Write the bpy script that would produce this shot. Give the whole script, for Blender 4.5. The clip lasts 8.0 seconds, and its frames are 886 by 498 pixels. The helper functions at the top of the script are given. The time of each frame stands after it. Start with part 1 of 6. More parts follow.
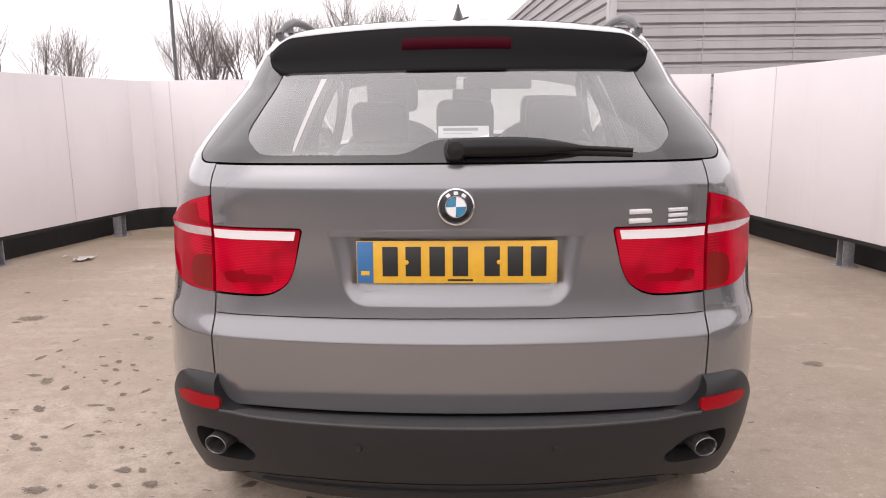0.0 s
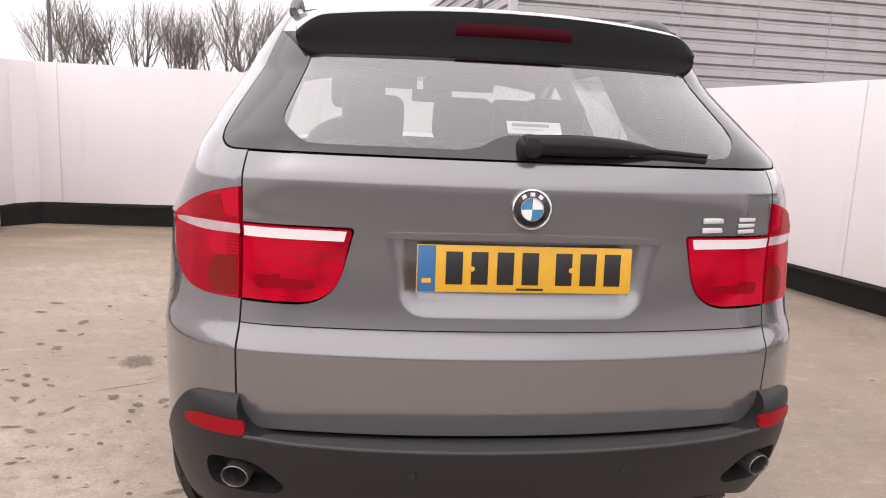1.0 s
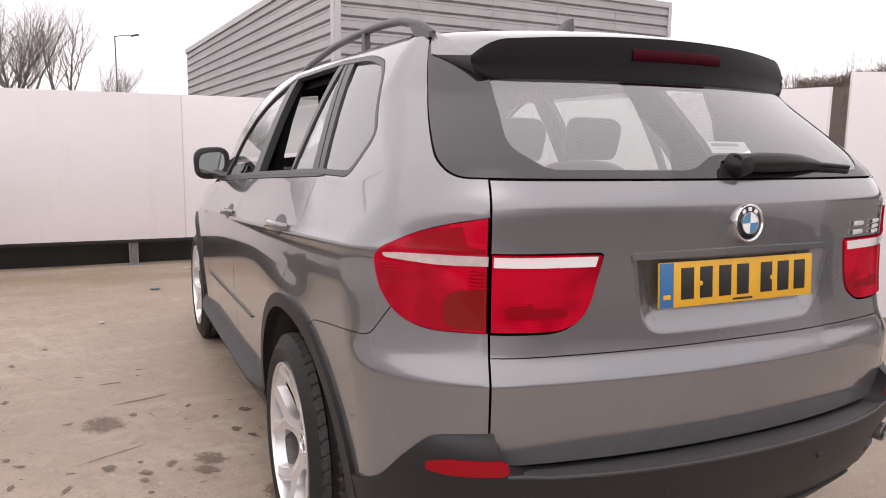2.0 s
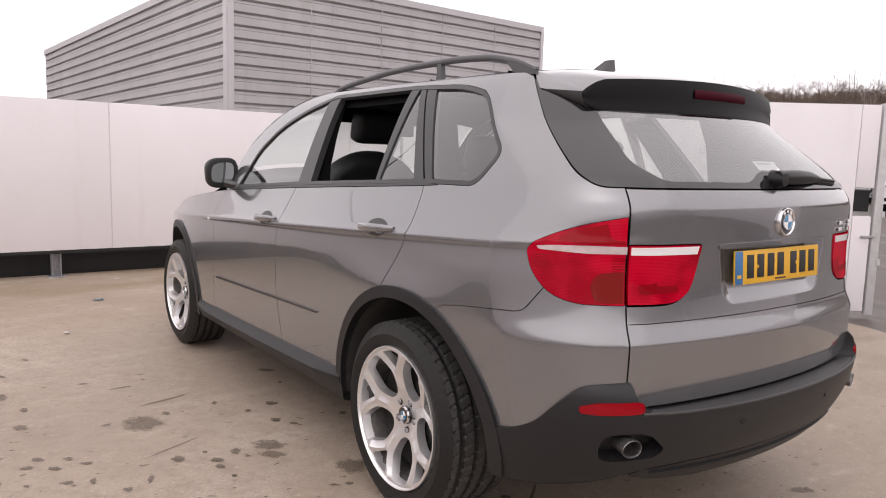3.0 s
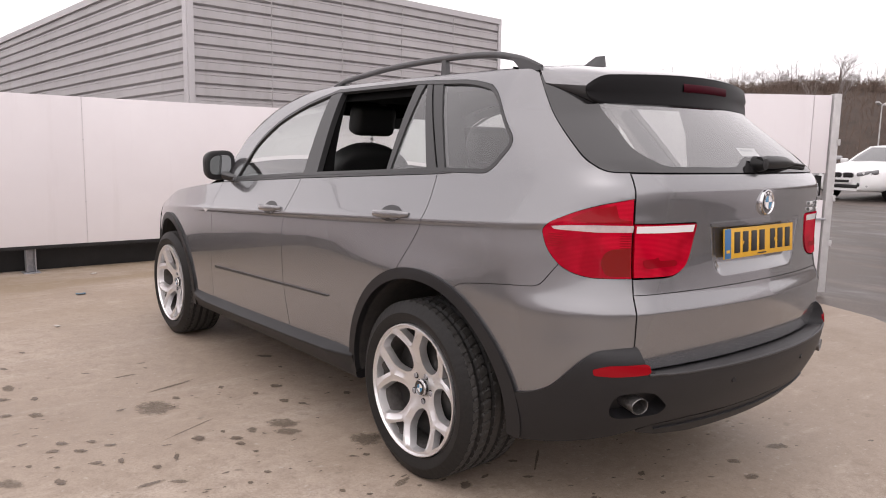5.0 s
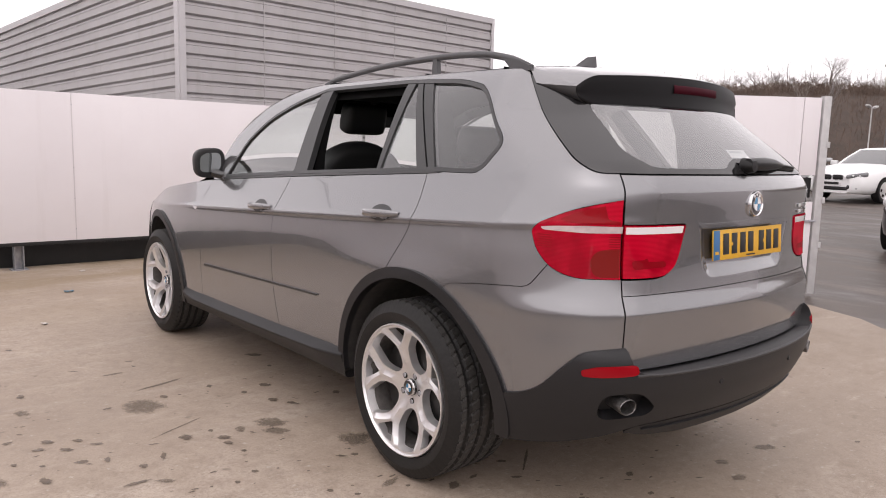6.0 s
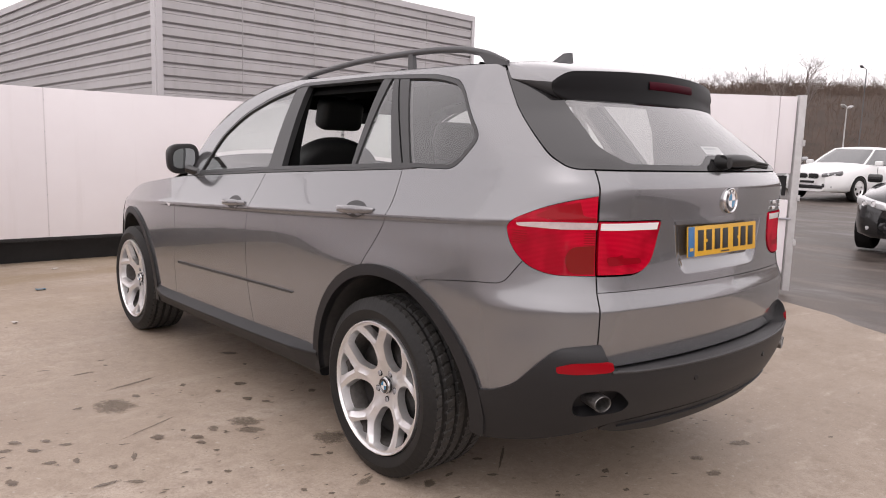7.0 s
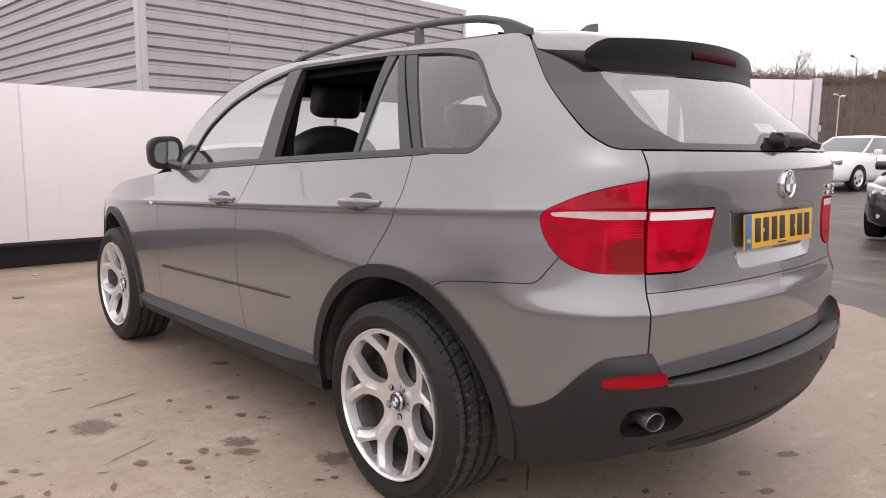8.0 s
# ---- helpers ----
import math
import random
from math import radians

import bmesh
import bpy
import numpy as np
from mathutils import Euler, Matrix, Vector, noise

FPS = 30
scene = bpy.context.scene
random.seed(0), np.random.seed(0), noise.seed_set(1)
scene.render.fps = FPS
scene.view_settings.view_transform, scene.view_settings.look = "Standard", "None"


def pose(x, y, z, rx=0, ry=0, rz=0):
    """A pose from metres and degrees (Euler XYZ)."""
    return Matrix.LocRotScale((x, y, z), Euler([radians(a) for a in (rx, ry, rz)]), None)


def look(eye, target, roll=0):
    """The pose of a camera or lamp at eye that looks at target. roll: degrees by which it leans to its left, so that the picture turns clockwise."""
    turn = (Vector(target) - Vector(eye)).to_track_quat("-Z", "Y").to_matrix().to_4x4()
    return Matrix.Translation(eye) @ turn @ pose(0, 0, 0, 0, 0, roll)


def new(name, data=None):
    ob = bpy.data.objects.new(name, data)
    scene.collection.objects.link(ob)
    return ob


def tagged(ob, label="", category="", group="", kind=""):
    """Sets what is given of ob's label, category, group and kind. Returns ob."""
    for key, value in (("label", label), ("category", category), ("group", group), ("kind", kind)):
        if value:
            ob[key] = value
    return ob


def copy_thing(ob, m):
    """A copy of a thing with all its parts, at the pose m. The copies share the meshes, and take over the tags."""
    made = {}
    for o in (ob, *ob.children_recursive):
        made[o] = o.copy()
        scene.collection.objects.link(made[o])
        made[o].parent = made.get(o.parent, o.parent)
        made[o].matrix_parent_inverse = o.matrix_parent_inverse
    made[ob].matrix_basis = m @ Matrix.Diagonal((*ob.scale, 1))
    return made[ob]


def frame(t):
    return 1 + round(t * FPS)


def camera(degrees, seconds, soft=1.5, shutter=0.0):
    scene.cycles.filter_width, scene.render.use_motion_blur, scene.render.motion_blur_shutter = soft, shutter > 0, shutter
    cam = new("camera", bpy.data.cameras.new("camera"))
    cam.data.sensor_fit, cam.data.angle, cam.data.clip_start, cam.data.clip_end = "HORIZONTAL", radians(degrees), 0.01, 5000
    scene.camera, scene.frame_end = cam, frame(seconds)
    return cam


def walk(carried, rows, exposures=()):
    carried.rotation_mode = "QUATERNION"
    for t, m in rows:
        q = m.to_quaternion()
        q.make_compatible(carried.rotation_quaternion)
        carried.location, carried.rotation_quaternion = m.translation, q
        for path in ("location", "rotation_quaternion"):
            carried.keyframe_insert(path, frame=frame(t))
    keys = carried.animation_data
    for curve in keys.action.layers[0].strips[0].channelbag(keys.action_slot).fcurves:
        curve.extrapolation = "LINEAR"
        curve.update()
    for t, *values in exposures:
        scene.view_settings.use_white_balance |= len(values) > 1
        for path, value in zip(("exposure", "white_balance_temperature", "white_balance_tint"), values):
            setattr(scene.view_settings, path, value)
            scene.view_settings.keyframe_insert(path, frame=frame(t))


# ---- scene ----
cam = camera(63.0, 8.0, 1.0)
PATH = [
    (0, (0.027, -1.735, 1.402), (-0.039, 0.231, 1.036), -0.6),
    (0.5, (-0.008, -1.688, 1.378), (-0.073, 0.279, 1.022), 0.4),
    (1, (-0.433, -1.535, 1.355), (-0.155, 0.416, 1.017), 2.6),
    (1.5, (-0.917, -1.360, 1.341), (-0.414, 0.543, 0.988), 1.6),
    (2, (-1.434, -1.226, 1.355), (-0.609, 0.573, 1.068), 0.8),
    (2.2, (-1.689, -1.166, 1.352), (-0.734, 0.569, 1.075), 1.0),
    (3.3, (-2.506, -1.223, 1.346), (-1.307, 0.359, 1.1), 1.6),
    (3.5, (-2.587, -1.223, 1.343), (-1.356, 0.333, 1.091), 1.5),
    (4, (-2.676, -1.239, 1.339), (-1.415, 0.293, 1.084), 1.2),
    (4.5, (-2.672, -1.247, 1.336), (-1.415, 0.286, 1.072), 1.0),
    (6, (-2.658, -1.249, 1.338), (-1.382, 0.268, 1.07), 1.5),
    (6.5, (-2.641, -1.253, 1.332), (-1.343, 0.244, 1.062), 1.7),
    (7, (-2.626, -1.247, 1.33), (-1.311, 0.235, 1.058), 1.7),
    (7.5, (-2.62, -1.203, 1.322), (-1.296, 0.27, 1.05), 1.3),
    (8, (-2.464, -0.931, 1.278), (-1.133, 0.536, 1.0), 0.7),
]
walk(cam, [(t, look(eye, target, roll)) for t, eye, target, roll in PATH],
     exposures=[(0.0, 0.78, 6650, 16), (1.0, 0.84, 6650, 16), (2.0, 0.57, 6650, 16), (3.5, 0.54, 6650, 16), (7.4, 0.54, 6650, 16), (8.0, 0.63, 6650, 16)])

# ---- world and light: a bright overcast day ----
world = bpy.data.worlds.new("overcast_sky")
scene.world = world
world.use_nodes = True
wn, wl = world.node_tree.nodes, world.node_tree.links
sky = wn.new("ShaderNodeTexSky")
sky.sky_type, sky.sun_disc = "NISHITA", False
sky.sun_elevation, sky.sun_rotation = radians(54), radians(-130)
sky.air_density, sky.dust_density, sky.ozone_density = 1.0, 4.0, 1.0
grey = wn.new("ShaderNodeHueSaturation")
grey.inputs["Saturation"].default_value = 0.12
wl.new(sky.outputs[0], grey.inputs["Color"])
cloud = wn.new("ShaderNodeMix")
cloud.data_type = "RGBA"
cloud.inputs[0].default_value = 0.72
cloud.inputs[7].default_value = (13.0, 12.7, 12.9, 1)      # an even cloud layer over the clear sky's light
wl.new(grey.outputs[0], cloud.inputs[6])
wl.new(cloud.outputs[2], wn["Background"].inputs["Color"])
wn["Background"].inputs["Strength"].default_value = 0.085

sun = new("sun", bpy.data.lights.new("sun", "SUN"))
sun.data.energy, sun.data.angle, sun.data.color = 0.5, radians(125), (1, 0.97, 0.94)
sun.matrix_world = look((-6, -5, 11), (0, 0, 0))

# ---- materials ----
def material(name, color=(0.5, 0.5, 0.5), rough=0.5, metal=0.0, **extra):
    m = bpy.data.materials.new(name)
    m.use_nodes = True
    b = m.node_tree.nodes["Principled BSDF"]
    b.inputs["Base Color"].default_value = (*color, 1)
    b.inputs["Roughness"].default_value, b.inputs["Metallic"].default_value = rough, metal
    for key, value in extra.items():
        b.inputs[key.replace("_", " ")].default_value = value
    return m


def node(m, kind, **values):
    n = m.node_tree.nodes.new(kind)
    for key, value in values.items():
        n.inputs[key.replace("_", " ")].default_value = value
    return n


def link(m, a, b):
    m.node_tree.links.new(a, b)


def coords(m, scale=1.0):
    """Object coordinates in metres, scaled."""
    c, mp = node(m, "ShaderNodeTexCoord"), node(m, "ShaderNodeMapping")
    mp.inputs["Scale"].default_value = (scale, scale, scale) if isinstance(scale, (int, float)) else scale
    link(m, c.outputs["Object"], mp.inputs["Vector"])
    return mp.outputs[0]


def noisy(m, scale, detail=4, rough=0.6, stretch=1.0):
    n = node(m, "ShaderNodeTexNoise", Scale=scale, Detail=detail, Roughness=rough)
    link(m, coords(m, stretch), n.inputs["Vector"])
    return n.outputs["Fac"]


def ramp(m, fac, stops):
    r = node(m, "ShaderNodeValToRGB")
    e = r.color_ramp.elements
    while len(e) < len(stops):
        e.new(0.5)
    for k, (at, c) in zip(e, stops):
        k.position, k.color = at, (*c, 1) if len(c) == 3 else c
    link(m, fac, r.inputs[0])
    return r.outputs[0]


def mixed(m, fac, a, b, mode="MIX"):
    x = node(m, "ShaderNodeMix")
    x.data_type, x.blend_type = "RGBA", mode
    for sock, v in ((x.inputs[0], fac), (x.inputs[6], a), (x.inputs[7], b)):
        if isinstance(v, (int, float)):
            sock.default_value = v
        elif isinstance(v, tuple):
            sock.default_value = (*v, 1)
        else:
            link(m, v, sock)
    return x.outputs[2]


def bsdf(m):
    return m.node_tree.nodes["Principled BSDF"]


def color_in(m, sock):
    link(m, sock, bsdf(m).inputs["Base Color"])


def rough_in(m, fac, lo, hi):
    r = node(m, "ShaderNodeMapRange", From_Min=0.3, From_Max=0.7, To_Min=lo, To_Max=hi)
    link(m, fac, r.inputs[0])
    link(m, r.outputs[0], bsdf(m).inputs["Roughness"])


def bump(m, fac, strength=0.2, distance=0.002):
    b = node(m, "ShaderNodeBump", Strength=strength, Distance=distance)
    link(m, fac, b.inputs["Height"])
    link(m, b.outputs[0], bsdf(m).inputs["Normal"])


def speckled(name, color, dark, scale, rough=0.6, metal=0.0, relief=0.15, dist=0.001, **extra):
    """A surface with fine grain and broad faint variation."""
    m = material(name, color, rough, metal, **extra)
    fine, broad = noisy(m, scale, 5), noisy(m, scale / 14, 3)
    c = mixed(m, ramp(m, fine, [(0.35, (0, 0, 0)), (0.65, (1, 1, 1))]), dark, color)
    color_in(m, mixed(m, ramp(m, broad, [(0.3, (0, 0, 0)), (0.7, (0.45, 0.45, 0.45))]), c, dark))
    bump(m, fine, relief, dist)
    return m


def car_paint():
    m = material("metallic_grey_paint", (0.15, 0.147, 0.15), 0.22, 0.66)
    b = bsdf(m)
    b.inputs["Coat Weight"].default_value, b.inputs["Coat Roughness"].default_value = 1.0, 0.03
    flake = noisy(m, 900, 2)
    film = noisy(m, 3.0, 4)
    c = mixed(m, ramp(m, flake, [(0.3, (0, 0, 0)), (0.7, (1, 1, 1))]), (0.212, 0.212, 0.220), (0.248, 0.248, 0.257))
    color_in(m, mixed(m, ramp(m, film, [(0.4, (0, 0, 0)), (0.75, (0.12, 0.12, 0.12))]), c, (0.22, 0.205, 0.19)))
    rough_in(m, film, 0.18, 0.23)
    return m


def pane(name, tint, base=0.05, rough=0.0):
    """Thin glass: tinted see-through with the mirror of its face, stronger at a slant."""
    m = bpy.data.materials.new(name)
    m.use_nodes = True
    m.node_tree.nodes.clear()
    out, mix = node(m, "ShaderNodeOutputMaterial"), node(m, "ShaderNodeMixShader")
    clear, shine, slant = node(m, "ShaderNodeBsdfTransparent"), node(m, "ShaderNodeBsdfGlossy", Roughness=rough), node(m, "ShaderNodeLayerWeight", Blend=0.5)
    clear.inputs["Color"].default_value = (*tint, 1)
    power, spread = node(m, "ShaderNodeMath"), node(m, "ShaderNodeMapRange", To_Min=base, To_Max=0.95)
    power.operation = "POWER"
    power.inputs[1].default_value = 2.3
    link(m, slant.outputs["Facing"], power.inputs[0])
    link(m, power.outputs[0], spread.inputs[0])
    link(m, spread.outputs[0], mix.inputs[0])
    link(m, clear.outputs[0], mix.inputs[1])
    link(m, shine.outputs[0], mix.inputs[2])
    link(m, mix.outputs[0], out.inputs[0])
    return m


def concrete():
    m = material("worn_concrete", (0.4, 0.35, 0.29), 0.75)
    broad, mid, fine = noisy(m, 0.55, 5, 0.62), noisy(m, 3.2, 6, 0.65), noisy(m, 60, 5, 0.7)
    c = ramp(m, broad, [(0.32, (0.290, 0.220, 0.164)), (0.50, (0.400, 0.322, 0.256)), (0.68, (0.505, 0.428, 0.362))])
    c = mixed(m, ramp(m, mid, [(0.38, (0.75, 0.75, 0.75)), (0.60, (0, 0, 0))]), c, (0.350, 0.278, 0.216))
    streak = noisy(m, 1.6, 5, 0.6, (0.35, 2.2, 1))
    c = mixed(m, ramp(m, streak, [(0.55, (0, 0, 0)), (0.72, (0.5, 0.5, 0.5))]), c, (0.495, 0.424, 0.360))
    spots = noisy(m, 9, 3, 0.5)
    c = mixed(m, ramp(m, spots, [(0.68, (0, 0, 0)), (0.74, (0.7, 0.7, 0.7))]), c, (0.17, 0.135, 0.105))
    c = mixed(m, ramp(m, fine, [(0.30, (0.55, 0.55, 0.55)), (0.55, (0, 0, 0))]), c, (0.26, 0.208, 0.165))
    mottle = noisy(m, 13, 6, 0.75)
    c = mixed(m, ramp(m, mottle, [(0.38, (0.55, 0.55, 0.55)), (0.52, (0, 0, 0))]), c, (0.265, 0.208, 0.162))
    # a darker brown that grows towards the gate
    where, along = node(m, "ShaderNodeSeparateXYZ"), node(m, "ShaderNodeMapRange", From_Min=-0.3, From_Max=2.0, To_Min=0.0, To_Max=0.78)
    link(m, coords(m), where.inputs[0])
    link(m, where.outputs[0], along.inputs[0])
    gate_brown = mixed(m, 1.0, along.outputs[0], ramp(m, noisy(m, 1.1, 5, 0.6), [(0.35, (0.35, 0.35, 0.35)), (0.65, (1, 1, 1))]), "MULTIPLY")
    c = mixed(m, gate_brown, c, (0.215, 0.168, 0.128))
    edge, tan = node(m, "ShaderNodeMapRange", From_Min=4.2, From_Max=6.6, To_Min=0.0, To_Max=1.0), noisy(m, 0.9, 6, 0.7, (0.5, 1.6, 1))
    link(m, where.outputs[1], edge.inputs[0])
    drift = mixed(m, 1.0, edge.outputs[0], ramp(m, tan, [(0.38, (0, 0, 0)), (0.56, (0.9, 0.9, 0.9))]), "MULTIPLY")
    c = mixed(m, drift, c, (0.275, 0.208, 0.135))
    grit, pale = noisy(m, 150, 3, 0.75), noisy(m, 34, 4, 0.7)
    c = mixed(m, ramp(m, grit, [(0.36, (0.5, 0.5, 0.5)), (0.46, (0, 0, 0))]), c, (0.19, 0.155, 0.125))
    c = mixed(m, ramp(m, pale, [(0.60, (0, 0, 0)), (0.70, (0.5, 0.5, 0.5))]), c, (0.52, 0.465, 0.41))
    scuff = noisy(m, 2.4, 7, 0.75, (1.0, 2.4, 1))
    c = mixed(m, ramp(m, scuff, [(0.56, (0, 0, 0)), (0.68, (0.34, 0.34, 0.34))]), c, (0.53, 0.445, 0.37))
    fleck = noisy(m, 17, 5, 0.72)
    c = mixed(m, ramp(m, fleck, [(0.68, (0, 0, 0)), (0.74, (0.6, 0.6, 0.6))]), c, (0.19, 0.145, 0.108))
    color_in(m, c)
    rough_in(m, broad, 0.45, 0.8)
    bump(m, grit, 0.35, 0.003)
    return m


def asphalt():
    m = material("damp_asphalt", (0.06, 0.055, 0.055), 0.5)
    broad, fine = noisy(m, 0.9, 7, 0.7, (1.6, 0.6, 1)), noisy(m, 80, 4)
    c = ramp(m, broad, [(0.35, (0.048, 0.036, 0.029)), (0.52, (0.080, 0.062, 0.051)), (0.68, (0.175, 0.145, 0.126))])
    worn = noisy(m, 0.55, 6, 0.72, (2.6, 0.5, 1))
    c = mixed(m, ramp(m, worn, [(0.50, (0, 0, 0)), (0.66, (0.55, 0.55, 0.55))]), c, (0.25, 0.208, 0.180))
    color_in(m, mixed(m, ramp(m, fine, [(0.4, (0.5, 0.5, 0.5)), (0.6, (0, 0, 0))]), c, (0.032, 0.028, 0.026)))
    rough_in(m, broad, 0.34, 0.7)
    bump(m, fine, 0.3, 0.004)
    return m


def white_board():
    m = material("white_coated_panel", (0.74, 0.70, 0.715), 0.38)
    broad, drip = noisy(m, 0.9, 4), noisy(m, 2.2, 5, 0.65, (3.0, 3.0, 0.25))
    c = ramp(m, broad, [(0.3, (0.715, 0.675, 0.69)), (0.7, (0.76, 0.725, 0.74))])
    color_in(m, mixed(m, ramp(m, drip, [(0.56, (0, 0, 0)), (0.8, (0.30, 0.30, 0.30))]), c, (0.60, 0.555, 0.55)))
    bump(m, broad, 0.05, 0.01)
    return m


def cladding():
    m = material("grey_coated_steel_cladding", (0.46, 0.44, 0.45), 0.45, 0.0)
    broad, drip = noisy(m, 0.5, 4), noisy(m, 1.2, 5, 0.7, (2.0, 2.0, 0.3))
    c = ramp(m, broad, [(0.3, (0.405, 0.385, 0.39)), (0.7, (0.475, 0.455, 0.46))])
    color_in(m, mixed(m, ramp(m, drip, [(0.52, (0, 0, 0)), (0.8, (0.55, 0.55, 0.55))]), c, (0.31, 0.285, 0.27)))
    return m


def lamp_red(name, color):
    m = material(name, color, 0.08, 0.0)
    b = bsdf(m)
    b.inputs["Coat Weight"].default_value, b.inputs["Specular IOR Level"].default_value = 0.34, 0.0
    return m


PAINT = car_paint()
CONCRETE, ASPHALT, BOARD, CLAD = concrete(), asphalt(), white_board(), cladding()
PLASTIC = speckled("grained_black_plastic", (0.0180, 0.0176, 0.0190), (0.0130, 0.0126, 0.0138), 420, 0.46, relief=0.25, dist=0.0006, Specular_IOR_Level=0.38)
# the bumper's plastic made lighter: sky light on the step is put into the colour
STEP_LIT = speckled("skylit_step_plastic", (0.046, 0.045, 0.046), (0.030, 0.029, 0.030), 160, 0.5, relief=0.25, dist=0.0006)
GLOSSBLACK = material("gloss_black", (0.012, 0.012, 0.013), 0.12, Coat_Weight=0.6)
SPOILBLACK = material("satin_black_spoiler", (0.004, 0.0035, 0.004), 0.45, Specular_IOR_Level=0.15)
WIPERBLACK = material("satin_black_wiper", (0.008, 0.008, 0.008), 0.35, Specular_IOR_Level=0.3)
TRIM = material("satin_dark_grey_trim", (0.035, 0.035, 0.036), 0.36)
RUBBER = speckled("tyre_rubber", (0.0175, 0.0166, 0.016), (0.011, 0.0105, 0.0102), 90, 0.55, relief=0.2, dist=0.001, Specular_IOR_Level=0.32)
TREAD = speckled("light_grey_tread", (0.058, 0.054, 0.051), (0.034, 0.032, 0.030), 70, 0.7, relief=0.25, dist=0.001)
ALLOY = speckled("silver_alloy", (0.84, 0.835, 0.84), (0.78, 0.775, 0.78), 260, 0.30, 0.82, relief=0.03)
# much darker than the spokes: the gaps' darkness is put into the barrel's colour
BARREL = speckled("dark_barrel_alloy", (0.17, 0.158, 0.15), (0.10, 0.092, 0.086), 45, 0.5, 0.5)
CHROME = material("chrome", (0.72, 0.72, 0.73), 0.12, 1.0)
STEEL = speckled("galvanised_steel", (0.42, 0.42, 0.44), (0.30, 0.30, 0.32), 30, 0.5, 0.6)
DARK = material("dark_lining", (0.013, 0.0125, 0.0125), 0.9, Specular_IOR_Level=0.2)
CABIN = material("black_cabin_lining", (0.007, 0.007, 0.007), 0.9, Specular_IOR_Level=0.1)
DUSTY = speckled("dusty_underbody", (0.060, 0.055, 0.050), (0.035, 0.032, 0.030), 25, 0.9)
LEATHER = speckled("black_leather", (0.022, 0.021, 0.021), (0.014, 0.014, 0.014), 160, 0.5, relief=0.2)
BLACKBOARD = speckled("black_painted_board", (0.014, 0.013, 0.014), (0.008, 0.008, 0.008), 8, 0.7)
GLASS = pane("clear_tinted_glass", (0.80, 0.855, 0.835), 0.07)
GLASS_R = pane("grey_tinted_glass", (0.70, 0.73, 0.72), 0.20)
GLASS_Q = pane("smoke_tinted_glass", (0.74, 0.765, 0.755), 0.10)
FRIT = material("black_printed_glass", (0.013, 0.0125, 0.013), 0.06, Specular_IOR_Level=0.85)
LAMP_RED = lamp_red("red_lens", (0.44, 0.006, 0.022))
ribs = node(LAMP_RED, "ShaderNodeTexWave", Scale=75.0, Distortion=0.6, Detail=1.0)
ribs.bands_direction = "Z"
link(LAMP_RED, coords(LAMP_RED), ribs.inputs["Vector"])
deep = mixed(LAMP_RED, ribs.outputs["Fac"], (0.39, 0.002, 0.016), (0.56, 0.006, 0.028))
color_in(LAMP_RED, mixed(LAMP_RED, ramp(LAMP_RED, noisy(LAMP_RED, 7, 2), [(0.42, (0, 0, 0)), (0.62, (0.7, 0.7, 0.7))]), deep, (0.22, 0.001, 0.008)))
LAMP_DARK = lamp_red("dark_red_lens", (0.24, 0.004, 0.010))
LAMP_DEEP = lamp_red("deep_red_lens", (0.27, 0.005, 0.010))
BRAKE = material("unlit_brake_light", (0.042, 0.0006, 0.006), 0.5, Specular_IOR_Level=0.08)
LAMP_AMBER = lamp_red("smoked_amber_lens", (0.19, 0.012, 0.010))
LAMP_MILK = speckled("milky_light_bar", (0.62, 0.53, 0.54), (0.50, 0.40, 0.41), 25, 0.2, relief=0.05, Coat_Weight=1.0)
LAMP_WHITE = material("white_light_bar", (0.78, 0.76, 0.77), 0.15, Coat_Weight=1.0)
YELLOW = speckled("yellow_plate", (0.72, 0.40, 0.03), (0.66, 0.36, 0.025), 40, 0.35)
PLATEBLACK = material("plate_black", (0.012, 0.012, 0.012), 0.4)
PLATEBLUE = material("plate_blue", (0.03, 0.14, 0.33), 0.35)
WHITE = material("white_paint", (0.78, 0.78, 0.78), 0.3, Coat_Weight=0.8)

# ---- the car's outer form: half width by height, rear profile by height ----
def smooth(xs, ys):
    """A smooth curve through a few control values (monotone cubic)."""
    xs, ys = np.array(xs, float), np.array(ys, float)
    h, d = np.diff(xs), np.diff(ys) / np.diff(xs)
    m = np.zeros(len(xs))
    m[0], m[-1] = d[0], d[-1]
    for i in range(1, len(xs) - 1):
        if d[i - 1] * d[i] > 0:
            w1, w2 = 2 * h[i] + h[i - 1], h[i] + 2 * h[i - 1]
            m[i] = (w1 + w2) / (w1 / d[i - 1] + w2 / d[i])

    def at(x):
        x = np.clip(np.asarray(x, float), xs[0], xs[-1])
        i = np.clip(np.searchsorted(xs, x) - 1, 0, len(xs) - 2)
        t = (x - xs[i]) / h[i]
        return ((2 * t**3 - 3 * t**2 + 1) * ys[i] + (t**3 - 2 * t**2 + t) * h[i] * m[i]
                + (3 * t**2 - 2 * t**3) * ys[i + 1] + (t**3 - t**2) * h[i] * m[i + 1])
    return at


